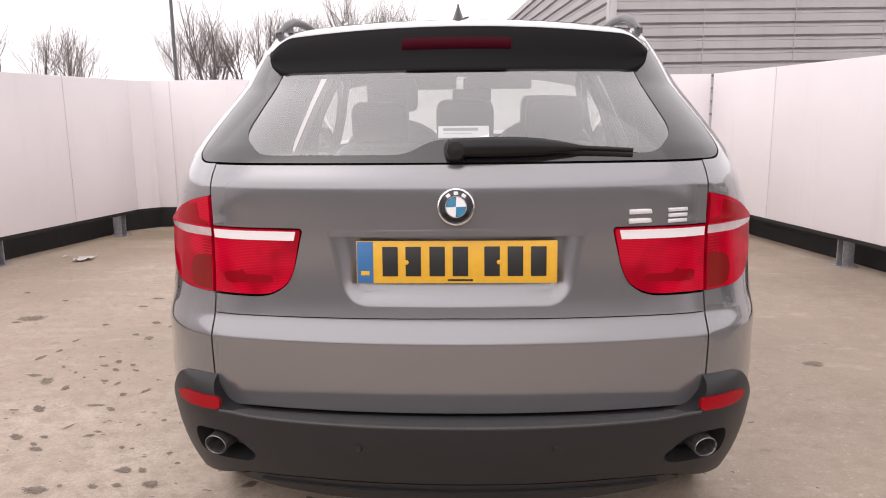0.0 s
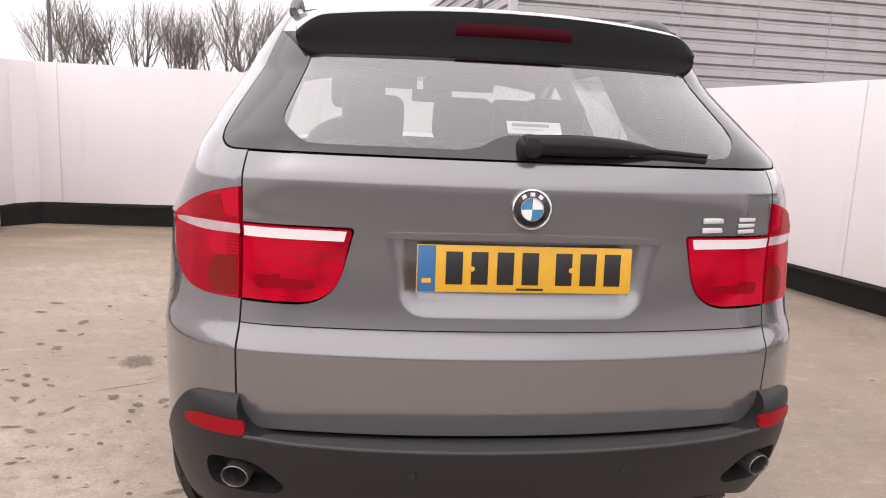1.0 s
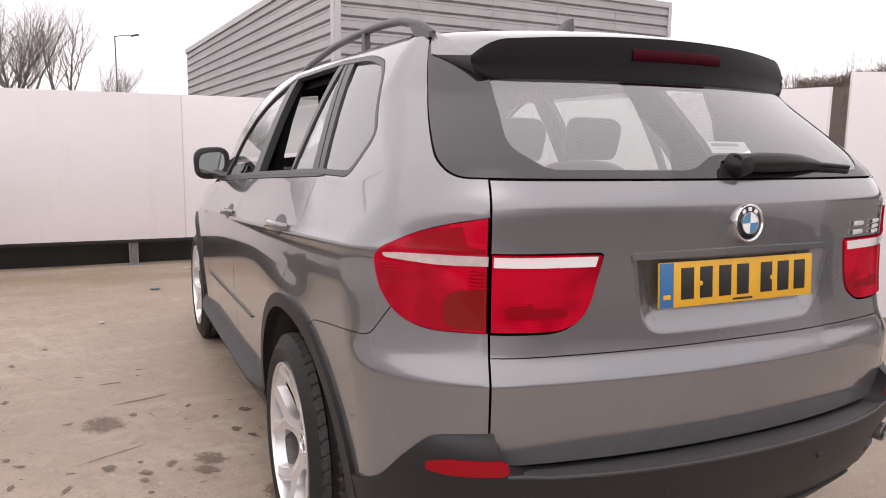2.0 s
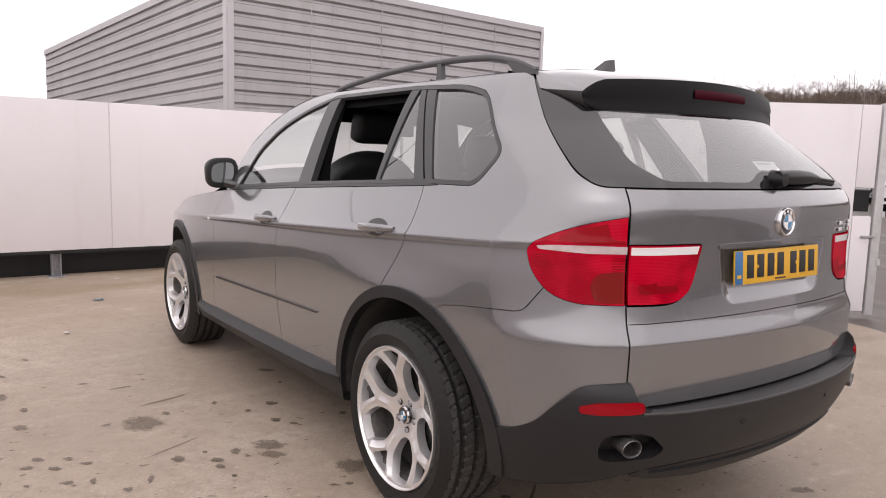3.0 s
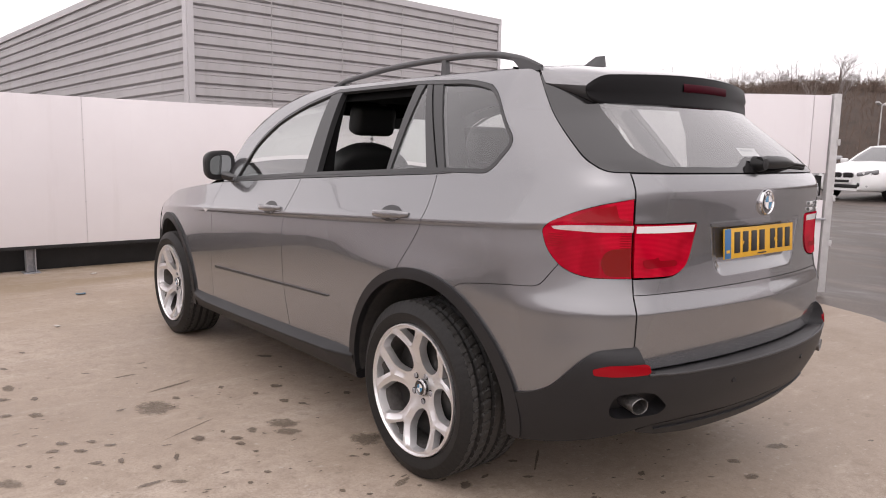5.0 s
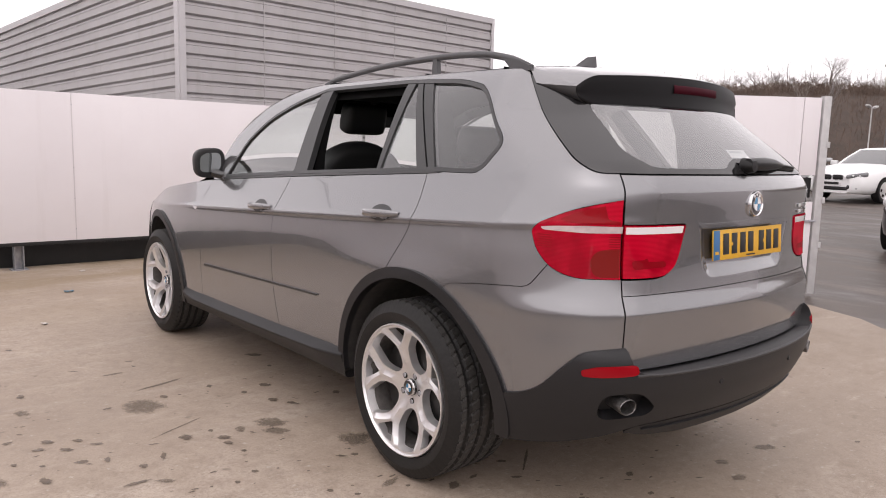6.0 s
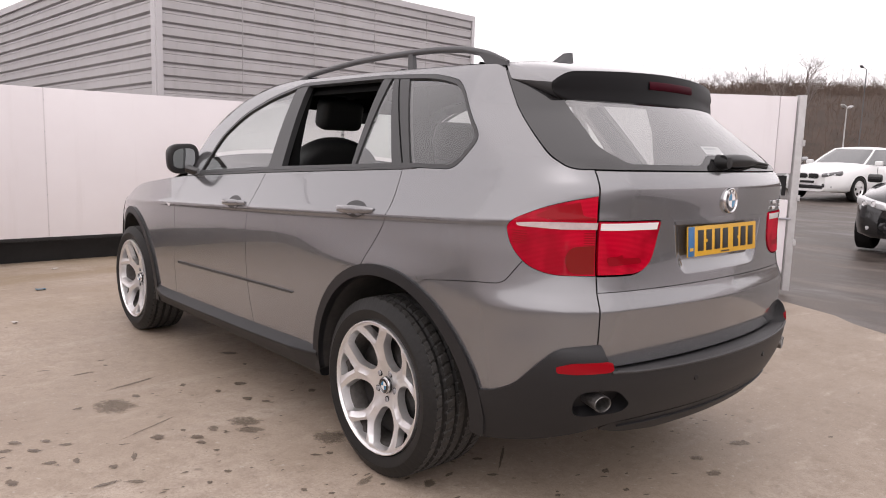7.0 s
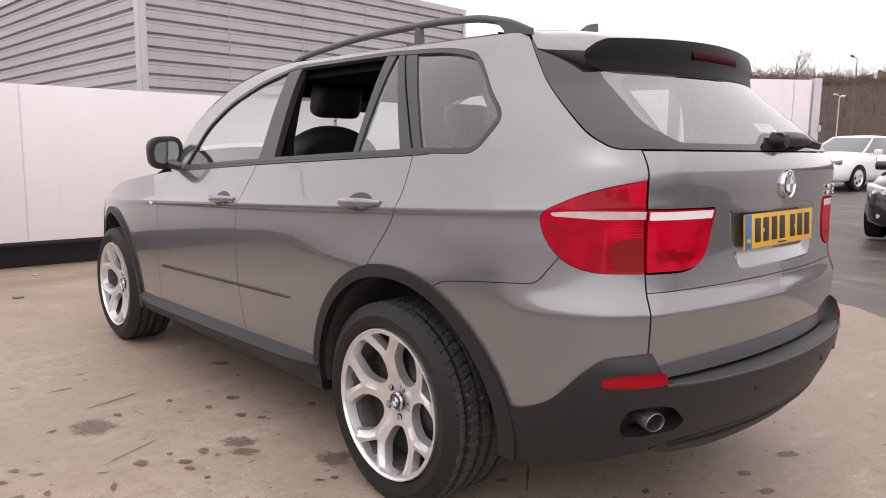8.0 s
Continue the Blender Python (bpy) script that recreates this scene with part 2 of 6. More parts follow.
HUB_R, HUB_F, HUB_Z, TYRE_R = 1.04, 3.97, 0.366, 0.369
side_w = smooth([0.26, 0.40, 0.58, 0.80, 0.96, 1.045, 1.071, 1.091, 1.22, 1.245, 1.40, 1.55, 1.64, 1.72],
                [0.880, 0.912, 0.928, 0.938, 0.940, 0.9360, 0.9385, 0.9285, 0.875, 0.866, 0.795, 0.715, 0.655, 0.57])
rear_taper = smooth([0.3, 0.9, 1.1, 1.25, 1.45, 1.7], [0.055, 0.070, 0.085, 0.101, 0.098, 0.085])
rear_y = smooth([0.30, 0.55, 0.613, 0.66, 0.682, 0.70, 0.80, 0.811, 0.816, 0.876, 1.00, 1.12, 1.215, 1.245, 1.285, 1.37, 1.517, 1.62, 1.75],
                [0.16, 0.096, 0.0862, 0.0794, 0.0764, 0.0745, 0.0660, 0.0655, 0.0668, 0.0870, 0.096, 0.092, 0.088, 0.098, 0.125, 0.188, 0.338, 0.465, 0.64])
corner_r = smooth([0.3, 0.64, 0.8, 0.95, 1.08, 1.22, 1.45, 1.58, 1.68], [0.20, 0.225, 0.275, 0.315, 0.325, 0.265, 0.24, 0.17, 0.10])
bumper_y = smooth([0.28, 0.34, 0.42, 0.52, 0.60, 0.655, 0.685, 0.71, 0.75], [0.16, 0.11, 0.060, 0.018, 0.003, 0.009, 0.022, 0.055, 0.075])
SC_X, SC_Y, SC_R = 0.45, 0.90, 0.50   # core of the wrap-round coordinate s
S_SIDE = SC_X + SC_R * math.pi / 2      # s where the side begins, at y = SC_Y


def width_at(y, z):
    back, front = np.maximum(0, (1.7 - y) / 1.7), np.maximum(0, (y - 3.3) / 1.3)
    lift = 0.052 * (y - 1.0) * np.clip((1.7 - z) / 0.45, 0, 1)      # the waist rises towards the rear
    fold = 0.005 * np.exp(-(((z - 0.813) / 0.05) ** 2)) * np.clip((0.75 - y) / 0.35, 0, 1)
    haunch = 0.018 * np.exp(-(((y - 1.02) / np.where(y < 1.02, 0.25, 0.46)) ** 2)) + 0.016 * np.exp(-(((y - 3.965) / 0.44) ** 2))     # the wings swell over the wheels
    swell = np.clip((0.985 - z) / 0.15, 0, 1)
    return side_w(z + lift) + fold + haunch * swell * swell * (3 - 2 * swell) - rear_taper(z) * back**2 - 0.17 * front**2


def body_f(x, y, z):
    a = np.abs(x) - width_at(y, z)
    b = rear_y(z) + (0.182 + 0.288 * np.clip((z - 1.30) / 0.2, 0, 1)) * x * x - y
    r = corner_r(z)
    return np.where((a > -r) & (b > -r), np.hypot(np.maximum(a + r, 0), np.maximum(b + r, 0)) - r, np.maximum(a, b))


def bumper_f(x, y, z):
    a = np.abs(x) - width_at(y, z) - 0.012
    b = bumper_y(z) + 0.20 * x * x + 0.12 * x**4 - y
    r = 0.22
    return np.where((a > -r) & (b > -r), np.hypot(np.maximum(a + r, 0), np.maximum(b + r, 0)) - r, np.maximum(a, b))


def wrap(s, z, form=None):
    """The place on the form at s (either sign: positive is the car's left) and height z, as an array of x, y, z."""
    form = form or body_f
    s, z = np.atleast_1d(np.asarray(s, float)), np.atleast_1d(np.asarray(z, float))
    q = np.abs(s)
    a = np.clip((q - SC_X) / SC_R, 0, math.pi / 2)
    ox = np.minimum(q, SC_X)
    oy = SC_Y + np.maximum(0, q - S_SIDE)
    dx, dy = np.sin(a), -np.cos(a)
    lo, hi = np.zeros_like(q), np.full_like(q, 1.6)
    for _ in range(40):
        mid = (lo + hi) / 2
        inside = form(ox + mid * dx, oy + mid * dy, z) < 0
        lo, hi = np.where(inside, mid, lo), np.where(inside, hi, mid)
    x, y = ox + lo * dx, oy + lo * dy
    return np.stack([-np.sign(s + 1e-12) * x, y, z], 1)


# ---- mesh helpers ----
def mesh_ob(name, verts, faces, mat, parent=None, normals=None, smooth_faces=True, label=""):
    me = bpy.data.meshes.new(name)
    me.from_pydata([tuple(map(float, v)) for v in verts], [], [tuple(map(int, f)) for f in faces])
    me.materials.append(mat)
    me.polygons.foreach_set("use_smooth", [smooth_faces] * len(me.polygons))
    if normals is not None:
        me.normals_split_custom_set_from_vertices([tuple(map(float, n)) for n in normals])
    ob = new(name, me)
    if parent is not None:
        ob.parent = parent
    return tagged(ob, label) if label else ob


def part(name, bm, mat, parent=None, label="", smooth_angle=35, at=None):
    """Links a bmesh as one mesh object under a thing or a part."""
    bmesh.ops.recalc_face_normals(bm, faces=bm.faces)
    me = bpy.data.meshes.new(name)
    for f in bm.faces:
        f.smooth = True
    for e in bm.edges:
        if len(e.link_faces) == 2 and e.calc_face_angle() > radians(smooth_angle):
            e.smooth = False
    bm.to_mesh(me)
    bm.free()
    me.materials.append(mat)
    ob = new(name, me)
    if parent is not None:
        ob.parent = parent
    if at is not None:
        ob.matrix_basis = at
    return tagged(ob, label) if label else ob


def thing(name, at=None, label="", category="", group="", kind=""):
    ob = new(name)
    ob.empty_display_size = 0.1
    if at is not None:
        ob.matrix_basis = at
    return tagged(ob, label, category, group, kind)


def box(size, at=(0, 0, 0), bevel=0.0, bm=None, turn=None, segments=2):
    bm = bm or bmesh.new()
    m = Matrix.Translation(at) @ (turn or Matrix()) @ Matrix.Diagonal((*size, 1))
    made = bmesh.ops.create_cube(bm, size=1, matrix=m)
    if bevel:
        edges = list({e for v in made["verts"] for e in v.link_edges})
        bmesh.ops.bevel(bm, geom=edges, offset=bevel, segments=segments, affect="EDGES", profile=0.6)
    return bm


def sweep(path, profile, closed=False, cap=True, bm=None, up=(0, 0, 1), scale=None):
    """A profile (x sideways, y up) carried along a path of points."""
    bm = bm or bmesh.new()
    path = [Vector([float(c) for c in p]) for p in path]
    rings, n = [], len(path)
    for i, p in enumerate(path):
        a, b = path[i - 1] if (i or closed) else p, path[(i + 1) % n] if (i < n - 1 or closed) else p
        d = (b - a).normalized()
        side = d.cross(Vector(up)).normalized()
        top = side.cross(d).normalized()
        k = scale[i] if scale else 1.0
        rings.append([bm.verts.new(p + float(k) * (side * float(u) + top * float(v))) for u, v in profile])
    m = len(profile)
    for i in range(n if closed else n - 1):
        a, b = rings[i], rings[(i + 1) % n]
        for j in range(m):
            bm.faces.new((a[j], a[(j + 1) % m], b[(j + 1) % m], b[j]))
    if cap and not closed:
        bm.faces.new(rings[0])
        bm.faces.new(rings[-1][::-1])
    return bm


def disc_profile(rx, ry=None, n=10):
    ry = ry or rx
    return [(rx * math.cos(2 * math.pi * i / n), ry * math.sin(2 * math.pi * i / n)) for i in range(n)]


def lathe(points, n=32, bm=None, axis="x"):
    """Turns points (radius, along) round an axis."""
    bm = bm or bmesh.new()
    rings = []
    for r, h in points:
        ring = []
        for i in range(n):
            a = 2 * math.pi * i / n
            u, v = r * math.cos(a), r * math.sin(a)
            ring.append(bm.verts.new({"x": (h, u, v), "y": (u, h, v), "z": (u, v, h)}[axis]))
        rings.append(ring)
    for a, b in zip(rings, rings[1:]):
        for j in range(n):
            bm.faces.new((a[j], a[(j + 1) % n], b[(j + 1) % n], b[j]))
    return bm


def rounded(points, steps=6):
    """A polygon of (u, v) or (u, v, radius) as a dense outline with rounded corners."""
    pts, out = [(p[0], p[1], p[2] if len(p) > 2 else 0.0) for p in points], []
    n = len(pts)
    for i, (u, v, r) in enumerate(pts):
        c = np.array([u, v])
        a, b = np.array(pts[i - 1][:2]) - c, np.array(pts[(i + 1) % n][:2]) - c
        la, lb = np.linalg.norm(a), np.linalg.norm(b)
        if r <= 0:
            out.append(c)
            continue
        k = min(r, la * 0.49, lb * 0.49)
        p0, p1 = c + a / la * k, c + b / lb * k
        for t in np.linspace(0, 1, steps):
            out.append((1 - t) ** 2 * p0 + 2 * t * (1 - t) * c + t * t * p1)
    return np.array(out)


def dense(loop, step):
    out, n = [], len(loop)
    for i in range(n):
        a, b = np.array(loop[i]), np.array(loop[(i + 1) % n])
        k = max(1, int(np.ceil(np.linalg.norm(b - a) / step)))
        out += [a + (b - a) * j / k for j in range(k)]
    return np.array(out)


def area2(loop):
    x, y = loop[:, 0], loop[:, 1]
    return float(np.sum(x * np.roll(y, -1) - np.roll(x, -1) * y))


def inset(loop, d):
    """The outline moved inwards (anticlockwise loops) by d."""
    nxt, prv = np.roll(loop, -1, 0), np.roll(loop, 1, 0)
    e = nxt - prv
    e /= np.maximum(np.linalg.norm(e, axis=1, keepdims=True), 1e-9)
    return loop + d * np.stack([-e[:, 1], e[:, 0]], 1)


def within(loop, p):
    x, y = p[:, 0][:, None], p[:, 1][:, None]
    x0, y0 = loop[:, 0][None], loop[:, 1][None]
    x1, y1 = np.roll(loop[:, 0], -1)[None], np.roll(loop[:, 1], -1)[None]
    with np.errstate(divide="ignore", invalid="ignore"):
        cross = ((y0 > y) != (y1 > y)) & (x < (x1 - x0) * (y - y0) / (y1 - y0) + x0)
    return cross.sum(1) % 2 == 1


def far_from(loop, p, d):
    keep = np.ones(len(p), bool)
    for i in range(0, len(p), 400):
        q = p[i:i + 400]
        keep[i:i + 400] = (np.linalg.norm(q[:, None] - loop[None], axis=2).min(1) > d)
    return keep


def fill(outer, holes, step, extra=None):
    """Triangles that fill an outline with holes: points, triangles, and the loops as index lists."""
    from mathutils.geometry import delaunay_2d_cdt
    loops = [outer] + list(holes)
    lo, hi = outer.min(0), outer.max(0)
    gx, gy = np.arange(lo[0] + step / 2, hi[0], step), np.arange(lo[1] + step / 2, hi[1], step)
    g = np.array([(x + (step / 2 if j % 2 else 0), y) for j, y in enumerate(gy) for x in gx]).reshape(-1, 2)
    if len(g):
        ok = within(outer, g)
        for h in holes:
            ok &= ~within(h, g)
        g = g[ok]
        for l in loops:
            if len(g):
                g = g[far_from(l, g, step * 0.45)]
    if extra is not None:
        ok = within(outer, extra)
        for h in holes:
            ok &= ~within(h, extra)
        extra = extra[ok]
        for l in loops:
            if len(extra):
                extra = extra[far_from(l, extra, 0.006)]
        if len(extra) and len(g):
            g = np.concatenate([g[far_from(extra, g, 0.014)], extra])
    pts, edges, n = [], [], 0
    for l in loops:
        pts += [tuple(p) for p in l]
        edges += [(n + i, n + (i + 1) % len(l)) for i in range(len(l))]
        n += len(l)
    pts += [tuple(p) for p in g]
    v, _, f, src, _, _ = delaunay_2d_cdt([Vector(p) for p in pts], edges, [], 0, 1e-6)
    v = np.array([tuple(p) for p in v])
    tri = np.array([t for t in f if len(t) == 3])
    mid = v[tri].mean(1)
    ok = within(outer, mid)
    for h in holes:
        ok &= ~within(h, mid)
    tri = tri[ok]
    back = {}
    for i, s in enumerate(src):
        for k in s:
            back[k] = i
    rings, n = [], 0
    for l in loops:
        ring = [back[n + i] for i in range(len(l))]
        rings.append([a for i, a in enumerate(ring) if a != ring[i - 1]])
        n += len(l)
    return v, tri, rings


def normals_on(surf, p, e=0.004):
    du = surf(p[:, 0] + e, p[:, 1]) - surf(p[:, 0] - e, p[:, 1])
    dv = surf(p[:, 0], p[:, 1] + e) - surf(p[:, 0], p[:, 1] - e)
    n = np.cross(du, dv)
    return n / np.maximum(np.linalg.norm(n, axis=1, keepdims=True), 1e-9)


def panel(name, outer, mat, parent=None, surf=wrap, holes=(), step=0.03, gap=0.0013, lift=0.0, depth=0.018, side=1, label="", edge=0.012, extra=None):
    """A sheet on a form, cut to an outline in its coordinates, with turned-in edges. side -1 mirrors it to the car's right."""
    loops = []
    for k, l in enumerate([outer] + list(holes)):
        l = dense(np.array(l)[:, :2], edge)
        if area2(l) < 0:
            l = l[::-1]
        loops.append(inset(l, gap if k == 0 else -gap))
    v, tri, rings = fill(loops[0], loops[1:], step, extra)
    p = surf(v[:, 0], v[:, 1])
    n = normals_on(surf, v)
    mid = p.mean(0)
    if np.mean((n * (p - np.array([0, 1.2, 0.9]) * np.array([1, 0, 1]) - np.array([0, np.clip(mid[1], 0.9, 4.0), 0]))).sum(1)) < 0:
        n = -n
    p = p + lift * n
    fn = np.cross(p[tri[:, 1]] - p[tri[:, 0]], p[tri[:, 2]] - p[tri[:, 0]])
    flip = (fn * n[tri].mean(1)).sum(1) < 0
    tri[flip] = tri[flip][:, ::-1]
    verts, faces, nor = list(p), [tuple(t) for t in tri], list(n)
    if depth:
        for k, ring in enumerate(rings):
            m, base = len(ring), len(verts)
            rp, rn = p[ring], n[ring]
            turn_in = inset(v[ring], 1.0) - v[ring]
            away = v[ring] + (turn_in if k else -turn_in) * 0.004
            out = surf(away[:, 0], away[:, 1]) - surf(v[ring][:, 0], v[ring][:, 1])
            out /= np.maximum(np.linalg.norm(out, axis=1, keepdims=True), 1e-9)
            verts += list(rp) + list(rp - depth * rn)
            nor += list(out) * 2
            quads = []
            for i in range(m):
                j = (i + 1) % m
                quads.append((base + i, base + m + i, base + m + j, base + j))
            lean = 0.0
            for i in range(0, m, max(1, m // 12)):
                j = (i + 1) % m
                lean += float(np.dot(np.cross(-depth * rn[i], rp[j] - rp[i]), out[i]))
            faces += quads if lean > 0 else [q[::-1] for q in quads]
    verts, nor = np.array(verts), np.array(nor)
    if side < 0:
        verts, nor = verts * [-1, 1, 1], nor * [-1, 1, 1]
        faces = [f[::-1] for f in faces]
    return mesh_ob(name, verts, faces, mat, parent, nor, True, label)


def sy(y):
    """The wrap-round coordinate of a place y along the side."""
    return y + S_SIDE - SC_Y


# ---- the large structure ----
# the slab in the yard, and the asphalt round it that reaches the horizon
def slab_rise(x, y):
    return 0.006 * noise.noise(Vector((x * 0.7, y * 0.7, 2.0))) - 0.003


SLAB = [(-6.1, -3.8), (3.7, -3.8), (3.25, -1.6), (3.35, 0.0), (3.83, 0.87), (4.05, 1.10), (4.27, 1.6), (4.42, 2.2), (4.2, 3.0), (3.6, 8.2), (-5.0, 8.2)]


def lot_rise(x):
    """The car park beyond the gate climbs gently."""
    return -0.035 + 0.0235 * min(max(0.0, x - 5.2), 45.0)


gx = [-900, -60, -8, 3.0, 5.2, 8, 14, 24, 36, 50.2, 120, 900]
gy = [-900, -60, -10, 0, 10, 30, 80, 900]
verts = [(x, y, lot_rise(x)) for y in gy for x in gx]
faces = [(j * len(gx) + i, j * len(gx) + i + 1, (j + 1) * len(gx) + i + 1, (j + 1) * len(gx) + i) for j in range(len(gy) - 1) for i in range(len(gx) - 1)]
tagged(mesh_ob("ground", verts, faces, ASPHALT, smooth_faces=True), "dark damp asphalt of a car park", "ground", kind="structure")

slab_out = dense(np.array(SLAB), 0.5)
sv, st, sr = fill(slab_out, [], 0.5)
verts = [(x, y, slab_rise(x, y)) for x, y in sv]
rim = sr[0]
n0 = len(verts)
verts += [(sv[i][0], sv[i][1], -0.08) for i in rim]
faces = [tuple(t) if area2(sv[t]) > 0 else tuple(t[::-1]) for t in st]
faces += [(rim[i], n0 + i, n0 + (i + 1) % len(rim), rim[(i + 1) % len(rim)]) for i in range(len(rim))]
tagged(mesh_ob("pavement", verts, faces, CONCRETE, smooth_faces=False), "stained beige concrete slab, worn and damp", "concrete floor", kind="structure")

WALL_LO, WALL_HI = 0.29, 1.845
JOINT = material("joint_strip", (0.60, 0.565, 0.575), 0.5)


def hoarding(name, a, b, joints, posts, label, top=WALL_HI):
    """A run of white panels from a to b (seen from the yard), held off the ground on steel posts, with a dark board behind the gap."""
    a, b = Vector((*a, 0)), Vector((*b, 0))
    d = (b - a).normalized()
    out = Vector((-d.y, d.x, 0))            # away from the yard for runs that go left to right
    turn = Matrix((d, out, Vector((0, 0, 1)))).transposed().to_4x4()
    wall = thing(name, Matrix.Translation(a) @ turn, label, "wall", kind="structure")
    length = (b - a).length
    cuts = [0.0] + [j for j in joints if 0 < j < length] + [length]
    for u, w in zip(cuts, cuts[1:]):
        part("panel", box((w - u - 0.006, 0.045, top - WALL_LO), ((u + w) / 2, 0.0225, (top + WALL_LO) / 2), 0.004), BOARD, wall)
    for j in cuts[1:-1]:
        part("joint_strip", box((0.011, 0.005, top - WALL_LO - 0.02), (j, -0.001, (top + WALL_LO) / 2), 0.002), JOINT, wall)
        for k in range(5):
            part("screw", lathe([(0.0, -0.005), (0.005, -0.004), (0.006, -0.001)], 8, axis="y"), STEEL, wall,
                 at=Matrix.Translation((j, 0, WALL_LO + 0.12 + k * (top - WALL_LO - 0.24) / 4)))
    part("bottom_rail", box((length, 0.06, 0.035), (length / 2, 0.028, WALL_LO - 0.018), 0.004), BLACKBOARD, wall)
    part("kerb_board", box((length + 0.64, 0.05, WALL_LO + 0.05), (length / 2, 0.30, (WALL_LO + 0.05) / 2 - 0.02), 0.006), BLACKBOARD, wall)
    for u in posts:
        p = bmesh.new()
        for x0, sx, y0, sy_ in ((-0.04, 0.012, 0.10, 0.11), (0.0, 0.07, 0.10, 0.01), (0.04, 0.012, 0.10, 0.11)):
            box((sx, sy_, 1.5), (u + x0, y0, 0.72), 0.002, p)
        box((0.16, 0.16, 0.014), (u, 0.10, 0.0), 0.002, p)
        part("post", p, STEEL, wall, "galvanised steel post on a base plate")
    return wall


hoarding("wall_north", (-3.84, 7.2), (2.95, 7.2), [0.24, 3.13, 6.02], [2.59, 5.3], "white panel hoarding with a black gap beneath, along the yard's end")
hoarding("wall_west", (-5.95, -2.6), (-4.02, 7.0), [1.2, 4.1, 6.4, 8.72], [0.5, 3.0, 5.4, 7.72, 9.55], "white panel hoarding with a black gap beneath, along the yard's side")
hoarding("wall_corner", (-4.055, 6.975), (-3.825, 7.205), [], [], "narrow white panel that closes the hoarding's corner")
hoarding("wall_east", (2.96, 7.16), (3.75, 2.80), [1.25, 3.5], [0.2, 2.36], "white panel hoarding with a black gap beneath, beside the gate")
# the next three are out of view, added for the car's paint to reflect
hoarding("wall_south", (5.6, -8.6), (-6.6, -8.6), [2.9, 5.8, 8.7], [1.4, 4.3, 7.2, 10.1], "unseen white hoarding added across the yard behind")
hoarding("wall_southwest", (-6.9, -8.4), (-5.96, -2.66), [2.9], [1.4, 4.3], "unseen white hoarding added along the yard's side")
hoarding("wall_southeast", (5.2, -2.2), (5.62, -8.4), [2.9], [1.4, 4.3], "unseen white hoarding added along the yard's side")

# the gate leaf by the exit
ga, gb = Vector((3.87, 2.72, 0)), Vector((4.91, 1.89, 0))
gd = (gb - ga).normalized()
gate = thing("door_1", Matrix.Translation(ga) @ Matrix((gd, Vector((-gd.y, gd.x, 0)), Vector((0, 0, 1)))).transposed().to_4x4(),
             "white panelled gate leaf in a galvanised frame, standing open", "gate", kind="structure")
gl = (gb - ga).length
PALESTEEL = speckled("weathered_galvanised_steel", (0.56, 0.55, 0.55), (0.47, 0.46, 0.46), 12, 0.5, 0.1)
part("panel", box((gl - 0.26, 0.05, 1.93), ((gl - 0.26) / 2, 0, 0.99), 0.004), BOARD, gate)
part("upper_panel", box((0.17, 0.05, 0.76), (gl - 0.17, 0, 1.575), 0.004), BOARD, gate)
part("lower_panel", box((0.17, 0.05, 0.90), (gl - 0.17, 0, 0.48), 0.004), BOARD, gate)
part("lock_box", box((0.15, 0.10, 0.20), (gl - 0.165, 0.08, 1.07), 0.006), BLACKBOARD, gate, "black recessed lock box")
part("gate_frame", box((0.075, 0.075, 1.97), (gl - 0.03, 0, 0.985), 0.006), PALESTEEL, gate, "pale galvanised square post")
part("latch", box((0.12, 0.02, 0.02), (gl - 0.11, -0.04, 0.74), 0.004), STEEL, gate)
for z in (0.5, 0.95, 1.5):
    part("hinge", box((0.03, 0.03, 0.06), (gl + 0.01, -0.035, z), 0.005), PALESTEEL, gate)


# ---- the clad building beyond the hoarding ----
def clad_wall(p, q, z_p, z_q, pitch, name, parent, label):
    """Horizontal trapezoidal sheeting between two plan corners, its top running from z_p to z_q."""
    p, q = Vector(p), Vector(q)
    d = (q - p).normalized()
    o = Vector((d.y, -d.x))                 # outwards
    rows = []
    n = int(round(max(z_p, z_q) / pitch))
    prof = [(0.00, 0.0), (0.48, 0.0), (0.505, -0.012), (0.53, -0.012), (0.555, 0.0), (0.70, 0.0), (0.74, -0.085), (0.82, -0.085), (0.95, 0.0)]
    verts, faces = [], []
    for i in range(n):
        for t, off in prof:
            rows.append(((i + t) / n, off))
    rows.append((1.0, 0.0))
    for f, off in rows:
        for pt, zt in ((p, z_p), (q, z_q)):
            verts.append((pt.x + o.x * off, pt.y + o.y * off, f * zt))
    faces = [(2 * i, 2 * i + 1, 2 * i + 3, 2 * i + 2) for i in range(len(rows) - 1)]
    ob = mesh_ob(name, verts, faces, CLAD, parent, smooth_faces=False, label=label)
    return ob


building = thing("clad_building", label="flat-roofed building in grey horizontal corrugated steel sheeting", category="building")
BC, BL, BR = Vector((3.09, 14.4)), Vector((1.25, 27.1)), Vector((13.6, 15.9))
ZC, ZL, ZR = 5.22, 4.55, 5.45
BB = BR + (BL - BC)
clad_wall(BC, BR, ZC, ZR, 0.283, "front_wall", building, "")
clad_wall(BL, BC, ZL, ZC, 0.283, "side_wall", building, "")
clad_wall(BR, BB, ZR, ZL + 0.3, 0.283, "far_side_wall", building, "")
clad_wall(BB, BL, ZL + 0.3, ZL, 0.283, "rear_wall", building, "")
bm = bmesh.new()
bm.faces.new([bm.verts.new((v.x, v.y, z - 0.12)) for v, z in ((BC, ZC), (BR, ZR), (BB, ZL + 0.3), (BL, ZL))])
